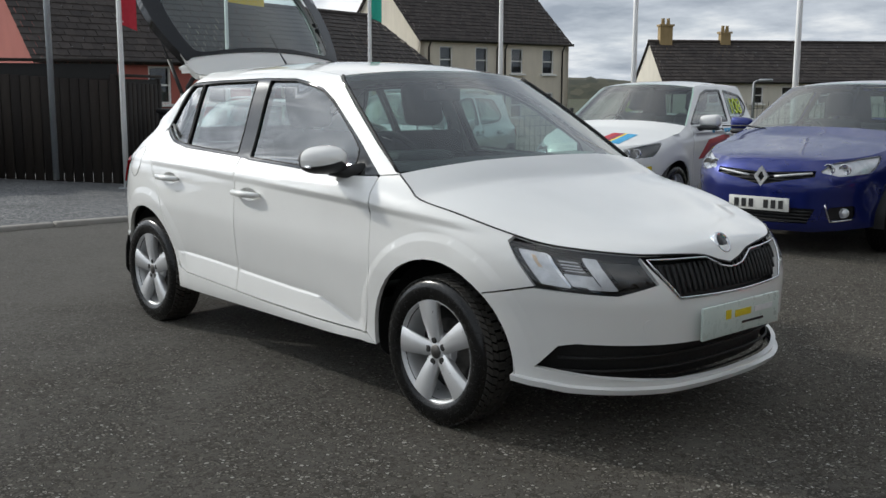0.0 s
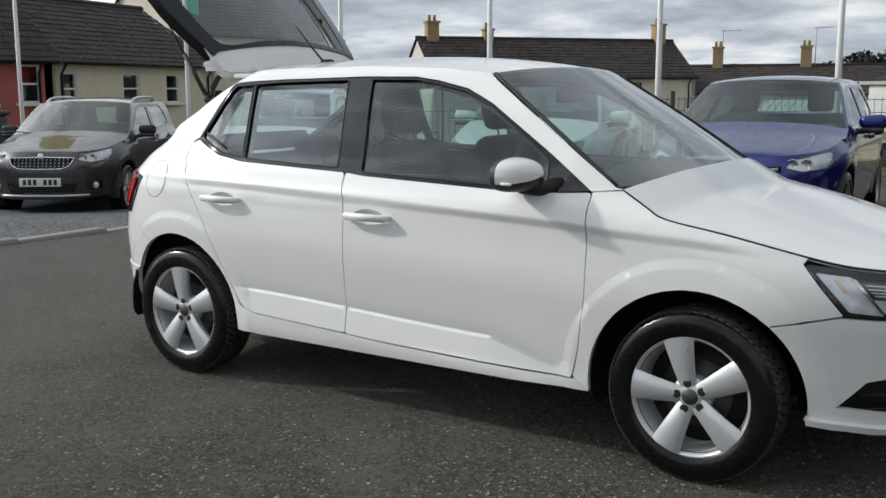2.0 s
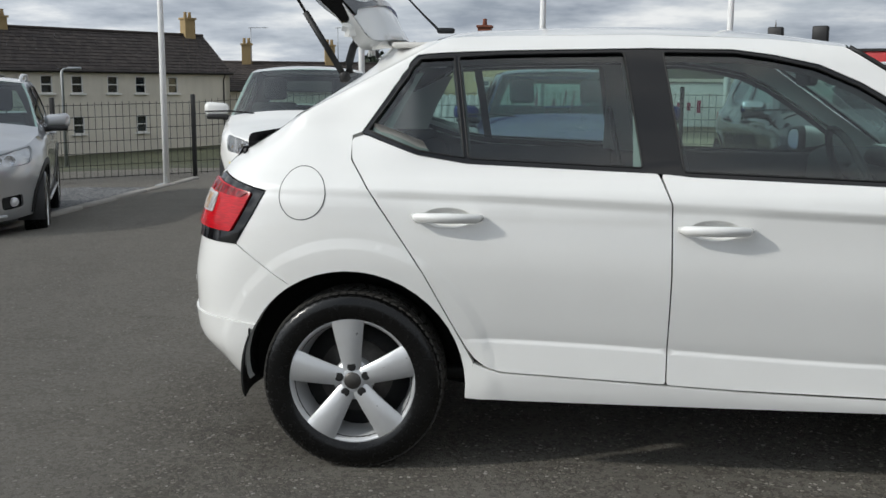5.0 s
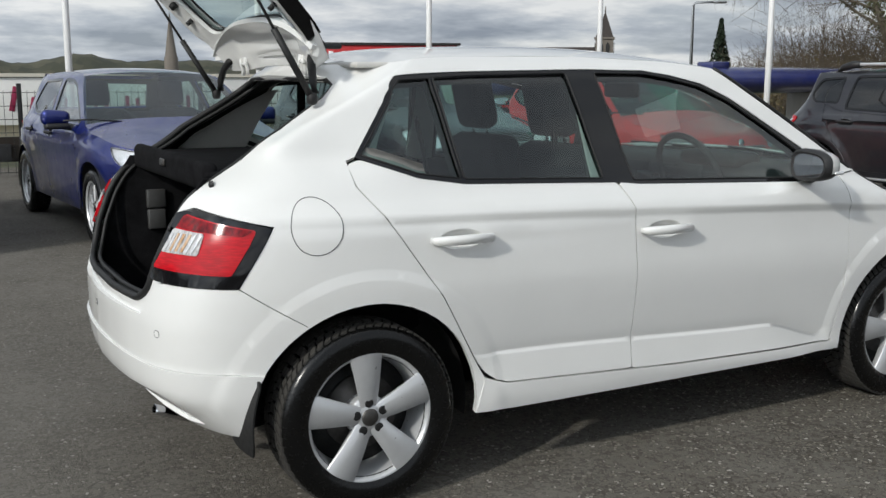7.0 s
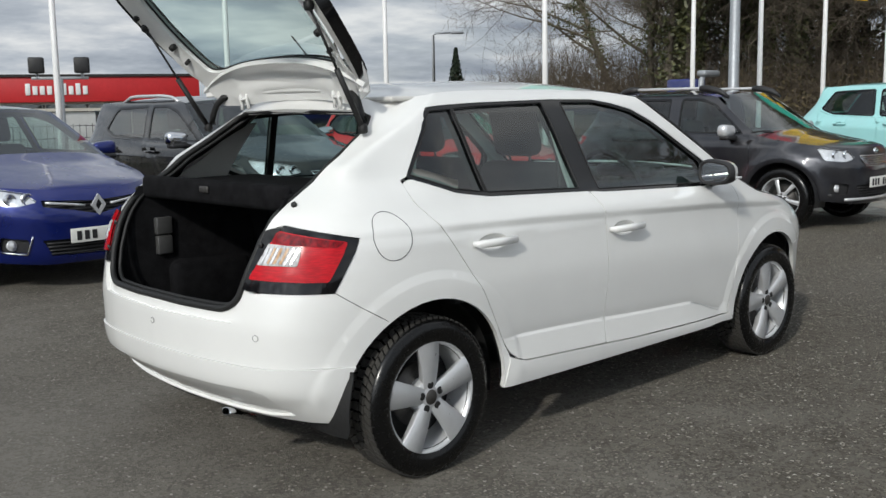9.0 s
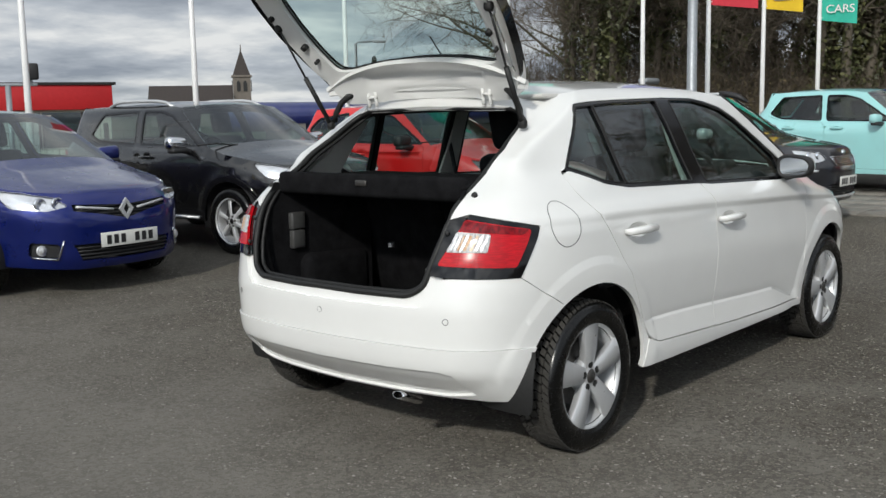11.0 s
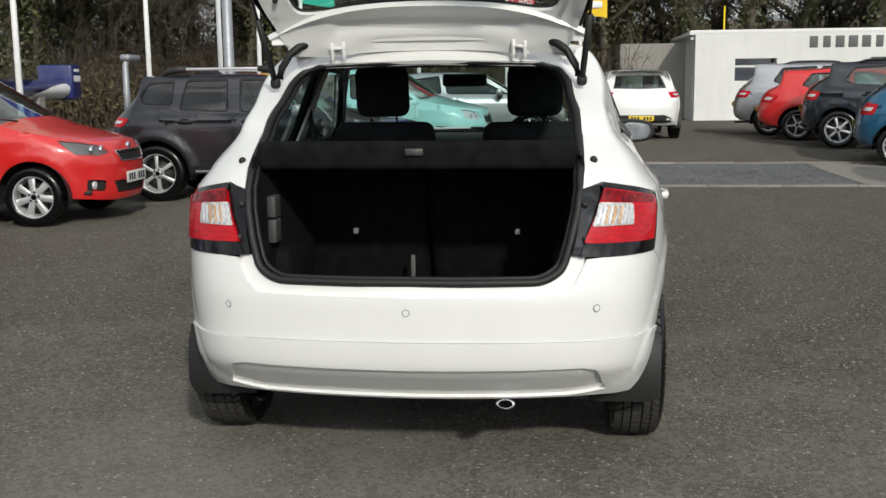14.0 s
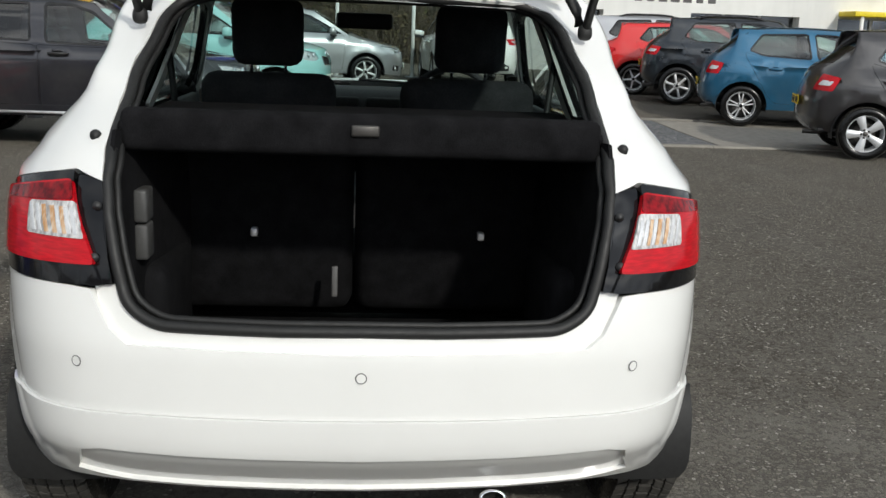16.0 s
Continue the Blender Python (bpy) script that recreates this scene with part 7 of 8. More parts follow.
    side = Q([(0.955, 0.984), (0.93, 0.988)] + roof_line + [("r", 0.45, 1.395), ("r", 0, 1.395)] + opening[::-1][0:8] + [("r", 0.60, 0.967), (-1.520, 0.918), (-1.627, 0.741), (-1.441, 0.6205)] + arc(ra, 123, -6)
             + [(-0.845, 0.262), (-0.839, 0.384), (-0.866, 0.4295), (-0.896, 0.483), (-1.001, 0.671), (-1.184, 0.933), (-1.247, 1.02), (-1.252, 1.096)] + dlo_top + [(0.852, 0.974)])
    part("body_frame", skin(F, side, [], H, 0.02, 0, True, creases), WHITE, c)
    front_door = fillet(Q([(-0.262, 0.991), (-0.229, 0.90), (-0.224, 0.67), (-0.228, 0.332), (0.0, 0.322), (0.7975, 0.302), (0.8275, 0.42), (0.852, 0.62), (0.855, 0.80), (0.844, 0.968), (0.578, 0.957), (-0.17, 0.982)]), 0.012)
    rear_door = fillet(Q([(-0.272, 0.992), (-0.30, 0.992), (-0.87, 1.012), (-1.03, 1.036), (-1.21, 1.098), (-1.252, 1.085), (-1.242, 1.02), (-1.180, 0.935), (-0.997, 0.672), (-0.892, 0.484), (-0.861, 0.432), (-0.832, 0.395), (-0.795, 0.371), (-0.752, 0.357), (-0.232, 0.334), (-0.2285, 0.67), (-0.2335, 0.90)]), 0.012)
    for s in (-1, 1):
        for poly, hx, hz in ((front_door, -0.10, 0.828), (rear_door, -0.925, 0.852)):
            cup = [(F.by_x(hx + 0.0774 * math.cos(t), hz - 0.004 + 0.031 * math.sin(t)), hz - 0.004 + 0.031 * math.sin(t)) for t in np.linspace(0, 2 * math.pi, 36, endpoint=False)]
            g = skin(F, poly, [cup], H, 0.02, 0.0, lines=creases)
            d = part("door", g if s < 0 else g.mirror(), WHITE, c)
            handle(d, F, hx, hz, s, WHITE, 0.215)
    sides("sill", skin(F, Q([(0.86, 0.262), (0.818, 0.30), (0.795, 0.296), (0.0, 0.316), (-0.23, 0.327), (-0.752, 0.3525), (-0.797, 0.3665), (-0.8365, 0.381), (-0.862, 0.262)]), [], 0.05, 0.03, 0.004), WHITE)
    glass = [[(-0.190, 0.997), (-0.252, 1.370), (-0.02, 1.368), (0.085, 1.352), (0.228, 1.321), (0.353, 1.266), (0.465, 1.197), (0.585, 1.119), (0.652, 1.071), (0.668, 0.979), (0.578, 0.973)],
             [(-0.318, 1.008), (-0.376, 1.369), (-0.75, 1.361), (-0.910, 1.352), (-0.866, 1.029)],
             straight([(-0.880, 1.031), (-0.924, 1.350), (-1.034, 1.344), (-1.200, 1.112), (-1.03, 1.052)], 4)]
    panes = [fillet(Q(g), 0.012) if k < 2 else Q(g) for k, g in enumerate(glass)]
    trim = skin(F, Q(dlo_top[::1] + belt), panes, 0.05, 0.02, -0.004)
    sides("window_surround", trim, GLOSS)
    sides("window_inner_trim", skin(F, Q(dlo_top[::1] + belt), [grown(p, 0.010) for p in panes], 0.06, 0, -0.046), TRIM_GREY)
    for g in panes:
        sides("side_window", skin(F, grown(g, 0.004), [], 0.06, 0, -0.012), GLASS)
        ring = [F.at(q, z) for q, z in dense(g, 0.05)]
        sides("window_seal", tube([(float(x), -float(y) + 0.004, float(z)) for x, y, z in ring], 0.0032, 6, True), SEAL_SHADE)
    # a dark shell behind all the joints
    under = Q([("f", 0, 0.24), ("f", 0.36, 0.24), (1.78, 0.25), (1.605, 0.29)] + arc(fa, -3, 184, 0.380) + [(0.84, 0.28), (-0.84, 0.28)] + arc(ra, -3, 184, 0.380)
              + [(-1.62, 0.30), ("r", 0.4, 0.33), ("r", 0, 0.33), ("r", 0, 0.60), ("r", 0.41, 0.60), ("r", 0.485, 0.69), ("r", 0.55, 0.77), ("r", 0.585, 0.948), ("r", 0.585, 1.10), ("r", 0.555, 1.285), (-1.17, 1.37), (-1.03, 1.375), (0.0, 1.39), (0.25, 1.34), (0.88, 0.96), (1.12, 0.87), (1.308, 0.835), (1.56, 0.785), (1.74, 0.75), ("f", 0.44, 0.715), ("f", 0, 0.64)])
    dark = skin(F, under, cut_inner([grown(p, -0.01) for p in panes] + [Q(intake), Q(grille)], end), 0.05, 0, -0.042, True)
    part("inner_shell", dark, SEAL_SHADE, c)
    post = Q([(-1.165, 1.085), (-1.030, 1.328), (-1.10, 1.328), ("r", 0.538, 1.20), ("r", 0.568, 1.08), ("r", 0.572, 1.04), (-1.40, 1.03), (-1.25, 1.04)])
    sides("rear_pillar_trim", skin(F, fillet(post, 0.01), [], 0.05, 0, -0.064), TRIM_GREY)
    # fuel flap, a disc with a ring gap round it
    fq, fz = F.by_x(-1.40, 0.914), 0.914
    flap = [(fq + 0.084 * u, fz + 0.084 * w) for u, w in [(math.cos(t), math.sin(t)) for t in np.linspace(0, 2 * math.pi, 40, endpoint=False)]]
    ringp = [F.at(q, z) for q, z in flap]
    f1 = part("fuel_flap", skin(F, grown(flap, -0.002), [], 0.02, 0.003, 0.0008, lines=creases), WHITE, c)
    part("flap_joint", tube([(float(x), -float(y) - 0.0004, float(z)) for x, y, z in ringp], 0.0014, 5, True), DIM_GREY, f1)
    # tail
    crease = [("r", 0, 0.488), ("r", 0.4, 0.487), ("r", 0.62, 0.483), (-1.63, 0.480)]
    valance = [("r", 0, 0.280), ("r", 0.50, 0.283), ("r", 0.62, 0.300), ("r", 0.585, 0.388), ("r", 0.54, 0.400), ("r", 0, 0.398)]
    up_ = Q(crease + arc(ra, 152, 123)[0:] + [(-1.4395, 0.6165), (-1.627, 0.7375), ("r", 0.60, 0.741), ("r", 0.552, 0.738), ("r", 0.512, 0.660), ("r", 0.475, 0.632), ("r", 0, 0.628)])
    lo_ = Q([("r", 0, 0.272), ("r", 0.45, 0.274), ("r", 0.60, 0.276), (-1.66, 0.272), (-1.60, 0.270)] + arc(ra, 183, 152)[0:] + [(p[0], p[1], p[2] - 0.0015) if len(p) == 3 else (p[0], p[1] - 0.0015) for p in crease[::-1]])
    rb = part("rear_bumper", skin(F, up_, [], H, 0.02, 0, True, creases), WHITE, c)
    part("bumper_lower", skin(F, lo_, cut_inner([Q(valance)], end), H, 0.02, 0.007, True), WHITE, rb)
    part("valance", skin(F, grown_keep(Q(valance), 0.006, end), [], 0.03, 0.0, -0.004, True), WHITE, rb)
    sensors = [("r", 0.582, 0.588), ("r", 0.0, 0.581), ("r", -0.582, 0.588)]
    for _, y, z in sensors:
        q = F.by_y(abs(y), z, False)
        x, yy, zz = (float(v) for v in F.at(q, z))
        turn = 180 if y == 0 else 180 + (28 if y > 0 else -28) * -1
        at = pose(x - 0.001, math.copysign(yy, y) if y else 0, zz, 0, 0, turn)
        ps = part("parking_sensor", lathe([(0.0, 0.0012), (0.0098, 0.0012)], 24, "x").move(at), WHITE, rb)
        part("sensor_ring", lathe([(0.0108 + 0.0011 * math.cos(t), 0.0006 + 0.0011 * math.sin(t)) for t in np.linspace(0, 2 * math.pi, 7)], 24, "x").move(at), DIM_GREY, ps)
    for s in (-1, 1):
        base = Q([("r", 0.60, 0.963), (-1.525, 0.914), (-1.63, 0.740), ("r", 0.526, 0.745)])
        g = skin(F, fillet(base, 0.008), [], 0.04, 0.03, 0.004)
        tl = part("tail_lamp", g if s < 0 else g.mirror(), GLOSS, c, "red and clear tail lamp in a black surround")
        g = skin(F, fillet(Q([("r", 0.598, 0.944), (-1.568, 0.906), (-1.645, 0.778), ("r", 0.538, 0.785)]), 0.012), [], 0.04, 0.012, 0.012)
        part("red_lens", g if s < 0 else g.mirror(), RED_LENS, tl)
        g = skin(F, fillet(Q([("r", 0.596, 0.940), (-1.578, 0.905), (-1.606, 0.889), ("r", 0.591, 0.905)]), 0.008), [], 0.03, 0.003, 0.0145)
        part("upper_lens", g if s < 0 else g.mirror(), DEEP_RED_LENS, tl)
        g = skin(F, fillet(Q([("r", 0.584, 0.902), ("r", 0.688, 0.894), ("r", 0.690, 0.832), ("r", 0.562, 0.832)]), 0.008), [], 0.03, 0.006, 0.015)
        part("reversing_lens", g if s < 0 else g.mirror(), REVERSE_LENS, tl)
        for y0, y1, lens_ in ((0.598, 0.605, BULB_LENS), (0.618, 0.627, BULB_LENS), (0.638, 0.646, BULB_LENS), (0.574, 0.582, CLEAR_LENS), (0.587, 0.594, CLEAR_LENS), (0.608, 0.615, CLEAR_LENS), (0.653, 0.660, CLEAR_LENS), (0.668, 0.675, CLEAR_LENS)):
            g = skin(F, Q([("r", y0 + 0.012, 0.890), ("r", y1 + 0.012, 0.889), ("r", y1, 0.838), ("r", y0, 0.839)]), [], 0.03, 0.004, 0.0165)
            part("indicator_prism" if lens_ is BULB_LENS else "clear_prism", g if s < 0 else g.mirror(), lens_, tl)
        g = skin(F, fillet(Q([("r", 0.506, 0.748), ("r", 0.538, 0.950), ("r", 0.592, 0.958), ("r", 0.545, 0.750)]), 0.006), [], 0.05, 0.02, -0.002)
        tr_ = part("lamp_side_trim", g if s < 0 else g.mirror(), GLOSS, c)
        for z in (0.80, 0.90):
            x, y, zz = (float(v) for v in F.at(F.by_y(0.545, z, False), z))
            part("trim_screw", lathe([(0, -0.006), (0.009, -0.004), (0.010, 0.0)], 12, "x").move(pose(x - 0.001, s * y, z)), PLASTIC, tr_)
        x, y, zz = (float(v) for v in F.at(F.by_y(0.575, 1.03, False), 1.03))
        part("rubber_buffer", lathe([(0, -0.012), (0.010, -0.010), (0.013, 0.0)], 14, "x").move(pose(x - 0.001, s * y, 1.03)), SEAL_SHADE, c)
    ledge = Q([("r", 0, 0.61), ("r", 0.48, 0.61), ("r", 0.535, 0.69), ("r", 0.565, 0.80), ("r", 0.500, 0.775), ("r", 0.474, 0.703), ("r", 0.42, 0.668), ("r", 0, 0.662)])
    part("load_sill", skin(F, ledge, [], 0.03, 0.01, -0.016, True), WHITE, c)
    ring = dense(fillet(Q(opening), 0.06, 7), 0.03)
    right = [tuple(float(v) for v in F.at(q, z)) for q, z in ring]
    right = [(x + 0.014, -y + 0.012, 1.0 + (z - 1.0) * 0.988) for x, y, z in right if y > 0.15]
    loop = right + [(x, -y, z) for x, y, z in right[::-1]]
    part("boot_seal", tube(loop, 0.0125, 10, True), SEAL_SHADE, c)
    part("boot_seal", tube([(x + 0.026, y * 0.974, 1.0 + (z - 1.0) * 0.974) for x, y, z in loop], 0.008, 8, True), SEAL_SHADE, c)
    part("exhaust_tip", lathe([(0.016, 0.0), (0.020, 0.0), (0.021, 0.01), (0.021, 0.12), (0.017, 0.12), (0.017, 0.02)], 20, "x").move(pose(-1.79, -0.30, 0.262, 0, 22) @ Matrix.Diagonal((1, 1.5, 0.8, 1))), CHROME, c)
    part("exhaust_pipe", tube([(-1.66, -0.30, 0.262), (-1.2, -0.3, 0.24), (-0.5, -0.2, 0.22)], 0.024, 10), DARK_ALLOY, c)
    part("rear_silencer", box(-1.47, 0.1, 0.33, 0.24, 0.6, 0.14, 0.05, 3), SEAL_SHADE, c)
    # lids
    bonnet_edge = Q([(0.955, 0.984), (1.046, 0.934), (1.12, 0.899), (1.308, 0.863), (1.577, 0.799), (1.66, 0.779), (1.748, 0.763), ("f", 0.455, 0.737), ("f", 0.30, 0.729), ("f", 0.15, 0.715), ("f", 0.07, 0.690), ("f", 0, 0.675)])
    edge = F_edge(F, bonnet_edge, 44)
    k = np.linspace(0, 1, 44)
    hood = span(edge, 0.050 * np.sin(np.clip((1 - k) * 1.6, 0, 1) * math.pi / 2), 0.09 * (1 - smooth(0, 0.3, k)), 30, 2.6)
    for sgn in (-1, 1):                                   # two soft ridges along the lid
        hood.v = [(x, y, z + 0.0018 * math.exp(-((y - sgn * (0.36 + 0.10 * (1.3 - x))) / 0.05) ** 2) * float(smooth(1.95, 1.7, x))) for x, y, z in hood.v]
    part("bonnet", thicken(hood, 0.012), WHITE, c)
    for s in (-1, 1):
        part("lid_joint", tube([(x, s * (y + 0.001), z - 0.003) for x, y, z in edge], 0.0042, 5), SEAL_SHADE, c)
    A = F_edge(F, Q([(0.335, 1.386), (0.635, 1.192), (0.928, 0.990)]), 18)
    k = np.linspace(0, 1, 18)
    ws = span([(x, y - 0.012, z) for x, y, z in A], 0.030 * (1 - k) + 0.004, 0.075 + 0.090 * k, 24)
    part("windscreen", ws, SCREEN, c)
    band = span([(x, y - 0.004, z - 0.003) for x, y, z in A[:2]], [0.028, 0.026], [0.073, 0.075], 24)
    part("windscreen_band", band, SEAL_SHADE, c)
    for s in (-1, 1):
        part("screen_seal", tube([(x, s * (y - 0.006), z + 0.002) for x, y, z in A], 0.008, 6), SEAL_SHADE, c)
    sc = F_edge(F, Q([(0.915, 0.99), (1.0, 0.953)]), 4)
    part("scuttle", span([(x, y * 0.97, z - 0.022) for x, y, z in sc], [0.015] * 4, [0.145, 0.135, 0.12, 0.10], 16), PLASTIC, c)
    for y0, y1, l in ((-0.58, 0.02, 1), (0.06, 0.60, 1)):
        n = 9
        t = np.linspace(0, 1, n)
        yy = y0 + (y1 - y0) * t
        kx = 1 - (yy / 0.70) ** 2
        part("wiper", tube(list(zip(0.905 + 0.165 * kx - 0.035 * t - 0.005, yy, 0.996 + 0.004 * kx + 0.022 * t + 0.008)), 0.007, 6), PLASTIC, c)
    edge = F_edge(F, Q([("r", 0.45, 1.395)] + roof_line[::-1]), 30)
    k = np.linspace(0, 1, 30)
    roof = span(edge, 0.048 * np.sin(np.clip(k * 1.2 + 0.1, 0, 1) * math.pi / 2) - 0.018 * smooth(0.8, 1, k), 0.075 * smooth(0.7, 1, k) - 0.05 * smooth(0.3, 0, k), 26, 2.6)
    part("roof", thicken(roof, 0.007), WHITE, c)
    part("aerial", tube([(-1.03, 0.0, 1.463), (-1.10, 0.0, 1.53), (-1.22, 0.0, 1.655)], [0.006, 0.0045, 0.003], 6).join(box(-1.01, 0, 1.468, 0.07, 0.035, 0.022, 0.01)), PLASTIC, c)
    # wheels
    for x in (fa, ra):
        for s in (-1, 1):
            wheel(c, x, s * 0.742, R, 0.205, 0.190, "five", 0.0, (-13 if x > 0 else -4) + (0 if s < 0 else 31))
            g = lathe([(0.376, -0.085), (0.384, -0.25), (0.05, -0.26)], 24, "y", radians(-10), radians(190)).move(pose(x, -0.845, R) @ Matrix.Diagonal((1, -1, 1, 1)))
            part("wheel_arch_liner", g if s < 0 else g.mirror(), SEAL_SHADE, c)
            rows = []
            for z in np.linspace(0.46, 0.225 if x < 0 else 0.19, 12):
                xx = x - math.sqrt(max(0.372 ** 2 - (z - R) ** 2, 0.345 ** 2)) - 0.06 * max(0.0, 0.27 - z)
                out = 0.806 - 0.10 * max(0.0, z - 0.40) - 0.05 * max(0.0, (0.27 - z) / 0.07) ** 2
                rows.append([(xx - 0.012 * math.sin(k * math.pi), -out + (out - 0.57) * k, z) for k in np.linspace(0, 1, 6)])
            fl = sheet(rows, 0.006)
            part("mud_flap", fl if s < 0 else fl.mirror(), SEAL_SHADE, c)
    part("underbody", box(0.05, 0, 0.29, 3.0, 1.30, 0.04, 0.01), SEAL_SHADE, c)
    # mirrors
    for s in (-1, 1):
        at = pose(0.605, s * 0.898, 1.022, 0, 0, s * 3)
        stations = [(-0.060, 0.086, 0.050, 0.0), (-0.052, 0.094, 0.058, 0.0), (-0.030, 0.097, 0.061, 0.0), (0.0, 0.094, 0.059, -0.004), (0.035, 0.080, 0.051, -0.012), (0.062, 0.058, 0.038, -0.022), (0.078, 0.030, 0.020, -0.030), (0.083, 0.004, 0.003, -0.034)]
        ring = []
        for x0, hw, hh, shift in stations:
            row = []
            for t in np.linspace(0, 2 * math.pi, 33):
                cy, cz = math.cos(t), math.sin(t)
                yy = hw * math.copysign(abs(cy) ** 0.62, cy)
                zz = hh * math.copysign(abs(cz) ** 0.72, cz) * (1 - 0.14 * yy / hw) + 0.004
                row.append((x0, s * (yy + shift), zz))
            ring.append(row)
        shell = sheet(ring)
        if s < 0:
            flip_faces = [f[::-1] for f in shell.f]
            shell.f = flip_faces
        low = Geo()
        lower = [math.sin((k % 32 + 0.5) / 32 * 2 * math.pi) < -0.30 or k < 64 for k in range(len(shell.f))]
        pick = [f for f, k in zip(shell.f, lower) if k]
        low.v, low.f, low.s = list(shell.v), pick, [True] * len(pick)
        shell.f = [f for f, k in zip(shell.f, lower) if not k]
        shell.s = [True] * len(shell.f)
        m = part("door_mirror", shell.move(at), WHITE, c, "white mirror cap over a black base")
        low.move(at)
        low.join(tube([(0.60, s * 0.865, 0.985), (0.65, s * 0.82, 0.975), (0.71, s * 0.755, 0.982)], [0.026, 0.027, 0.036], 12))
        part("mirror_base", low, PLASTIC, m)
        rim_ = sheet([[(-0.060, y0, z0) for _, y0, z0 in ring[0]], [(-0.056, 0.86 * y0, 0.86 * z0 + 0.0005) for _, y0, z0 in ring[0]]])
        part("mirror_bezel", rim_.move(at), PLASTIC, m)
        gl = Geo().add([(-0.056, y0 * 0.87, z0 * 0.87) for _, y0, z0 in ring[0][:-1]], [tuple(range(32))], False)
        part("mirror_glass", thicken(gl, 0.003).move(at), MIRROR, m)
        part("side_repeater", box(0.012, s * 0.088, -0.020, 0.045, 0.012, 0.012, 0.005).move(at), CLEAR_LENS, m)
    cabin(c)
    tailgate(c)
    return c


def cabin(c):
    """The inside: seats, dashboard, boot and shelf."""
    seats(c, [(0.14, -0.37, 0.50, 0.58, True), (0.22, 0.34, 0.50, 0.58, True)], 0.40)
    bench = part("rear_bench", box(-0.62, 0, 0.50, 0.50, 1.26, 0.20, 0.07, 3), CLOTH, c)
    for y0, w in ((0.326, 0.604), (-0.293, 0.626)):
        part("seat_back", box(0, 0, 0.28, 0.13, w, 0.56, 0.05, 3).move(pose(-0.98, y0, 0.48, 0, -16)), CARPET, bench)
    d = part("dashboard", box(0.74, 0, 0.90, 0.40, 1.36, 0.22, 0.08, 4), DASH, c)
    for y in (-0.09, 0.09):
        part("air_vent", box(0.545, y, 0.955, 0.02, 0.15, 0.05, 0.012), SEAL_SHADE, d)
    part("instrument_hood", box(0.60, -0.37, 1.02, 0.16, 0.34, 0.06, 0.028, 3), DASH, d)
    part("centre_screen", box(0.545, 0, 0.88, 0.02, 0.19, 0.11, 0.006), GLOSS, d)
    part("paper_on_dashboard", box(0.86, 0.42, 1.022, 0.15, 0.22, 0.004).move(Matrix.Identity(4)), PLATE_W, d)
    steering_wheel(c, 0.44, -0.37, 0.955)
    part("rear_view_mirror", box(0.36, 0, 1.30, 0.03, 0.23, 0.065, 0.02, 3), PLASTIC, c)
    part("centre_console", box(0.28, 0, 0.52, 0.7, 0.20, 0.26, 0.05, 3), DASH, c)
    part("headlining", box(-0.42, 0, 1.392, 1.45, 1.06, 0.02, 0.008), TRIM_GREY, c)
    for s in (-1, 1):
        bt = sheet([[(-0.30 + dx, s * y, z) for dx in (-0.045, 0.0, 0.045)] for y, z in ((0.745, 0.98), (0.70, 1.08), (0.65, 1.2), (0.60, 1.34))], 0.012)
        part("pillar_trim", bt, TRIM_GREY, c)
        part("front_door_trim", box(0.25, s * 0.745, 0.78, 1.05, 0.03, 0.38, 0.012), DASH, c)
        part("rear_door_trim", box(-0.68, s * 0.745, 0.80, 0.75, 0.03, 0.38, 0.012), DASH, c)
        part("seat_belt", tube([(-0.33, s * 0.66, 1.18), (-0.26, s * 0.64, 0.85), (-0.2, s * 0.62, 0.5)], 0.012, 5), SEAL_SHADE, c)
    # boot
    for s in (-1, 1):
        part("boot_side_lining", sheet([[(x, s * (0.535 - 0.022 * i), z) for i, x in enumerate((xr, -1.6, -1.4, -1.15))] for xr, z in ((-1.80, 0.42), (-1.80, 0.7), (-1.745, 0.92), (-1.665, 1.045))], 0.01), CARPET, c)
        part("wheel_arch_cover", box(-1.36, s * 0.50, 0.58, 0.40, 0.10, 0.28, 0.045, 3), CARPET, c)
    part("boot_floor", box(-1.46, 0, 0.46, 0.74, 1.04, 0.02, 0.006), CARPET, c)
    sill = part("boot_sill_trim", box(-1.825, 0, 0.560, 0.05, 0.84, 0.19, 0.02), PLASTIC, c)
    part("lock_catch", box(-1.845, 0, 0.660, 0.03, 0.05, 0.018, 0.005), DARK_ALLOY, sill)
    part("first_aid_cubby", box(-1.58, 0.492, 0.872, 0.075, 0.03, 0.074, 0.006).join(box(-1.58, 0.492, 0.790, 0.070, 0.03, 0.080, 0.006)), PALE_GREY, c, "pale plastic pocket on the boot wall")
    for y, z in ((0.286, 0.735), (-0.32, 0.735)):
        part("bag_hook", box(-1.195, y, z, 0.03, 0.018, 0.022, 0.004), ALLOY, c)
    part("belt_strap", box(-1.19, 0.072, 0.60, 0.012, 0.016, 0.085, 0.003), DIM_GREY, c)
    sh = box(-1.37, 0, 1.052, 0.56, 1.06, 0.028, 0.012, 2)
    sh.join(box(-1.63, 0, 1.045, 0.05, 1.05, 0.095, 0.022, 3))
    shelf = part("parcel_shelf", sh, CARPET, c, "black parcel shelf")
    part("shelf_handle", box(-1.660, 0, 1.057, 0.010, 0.062, 0.026, 0.008), DARK_ALLOY, shelf)


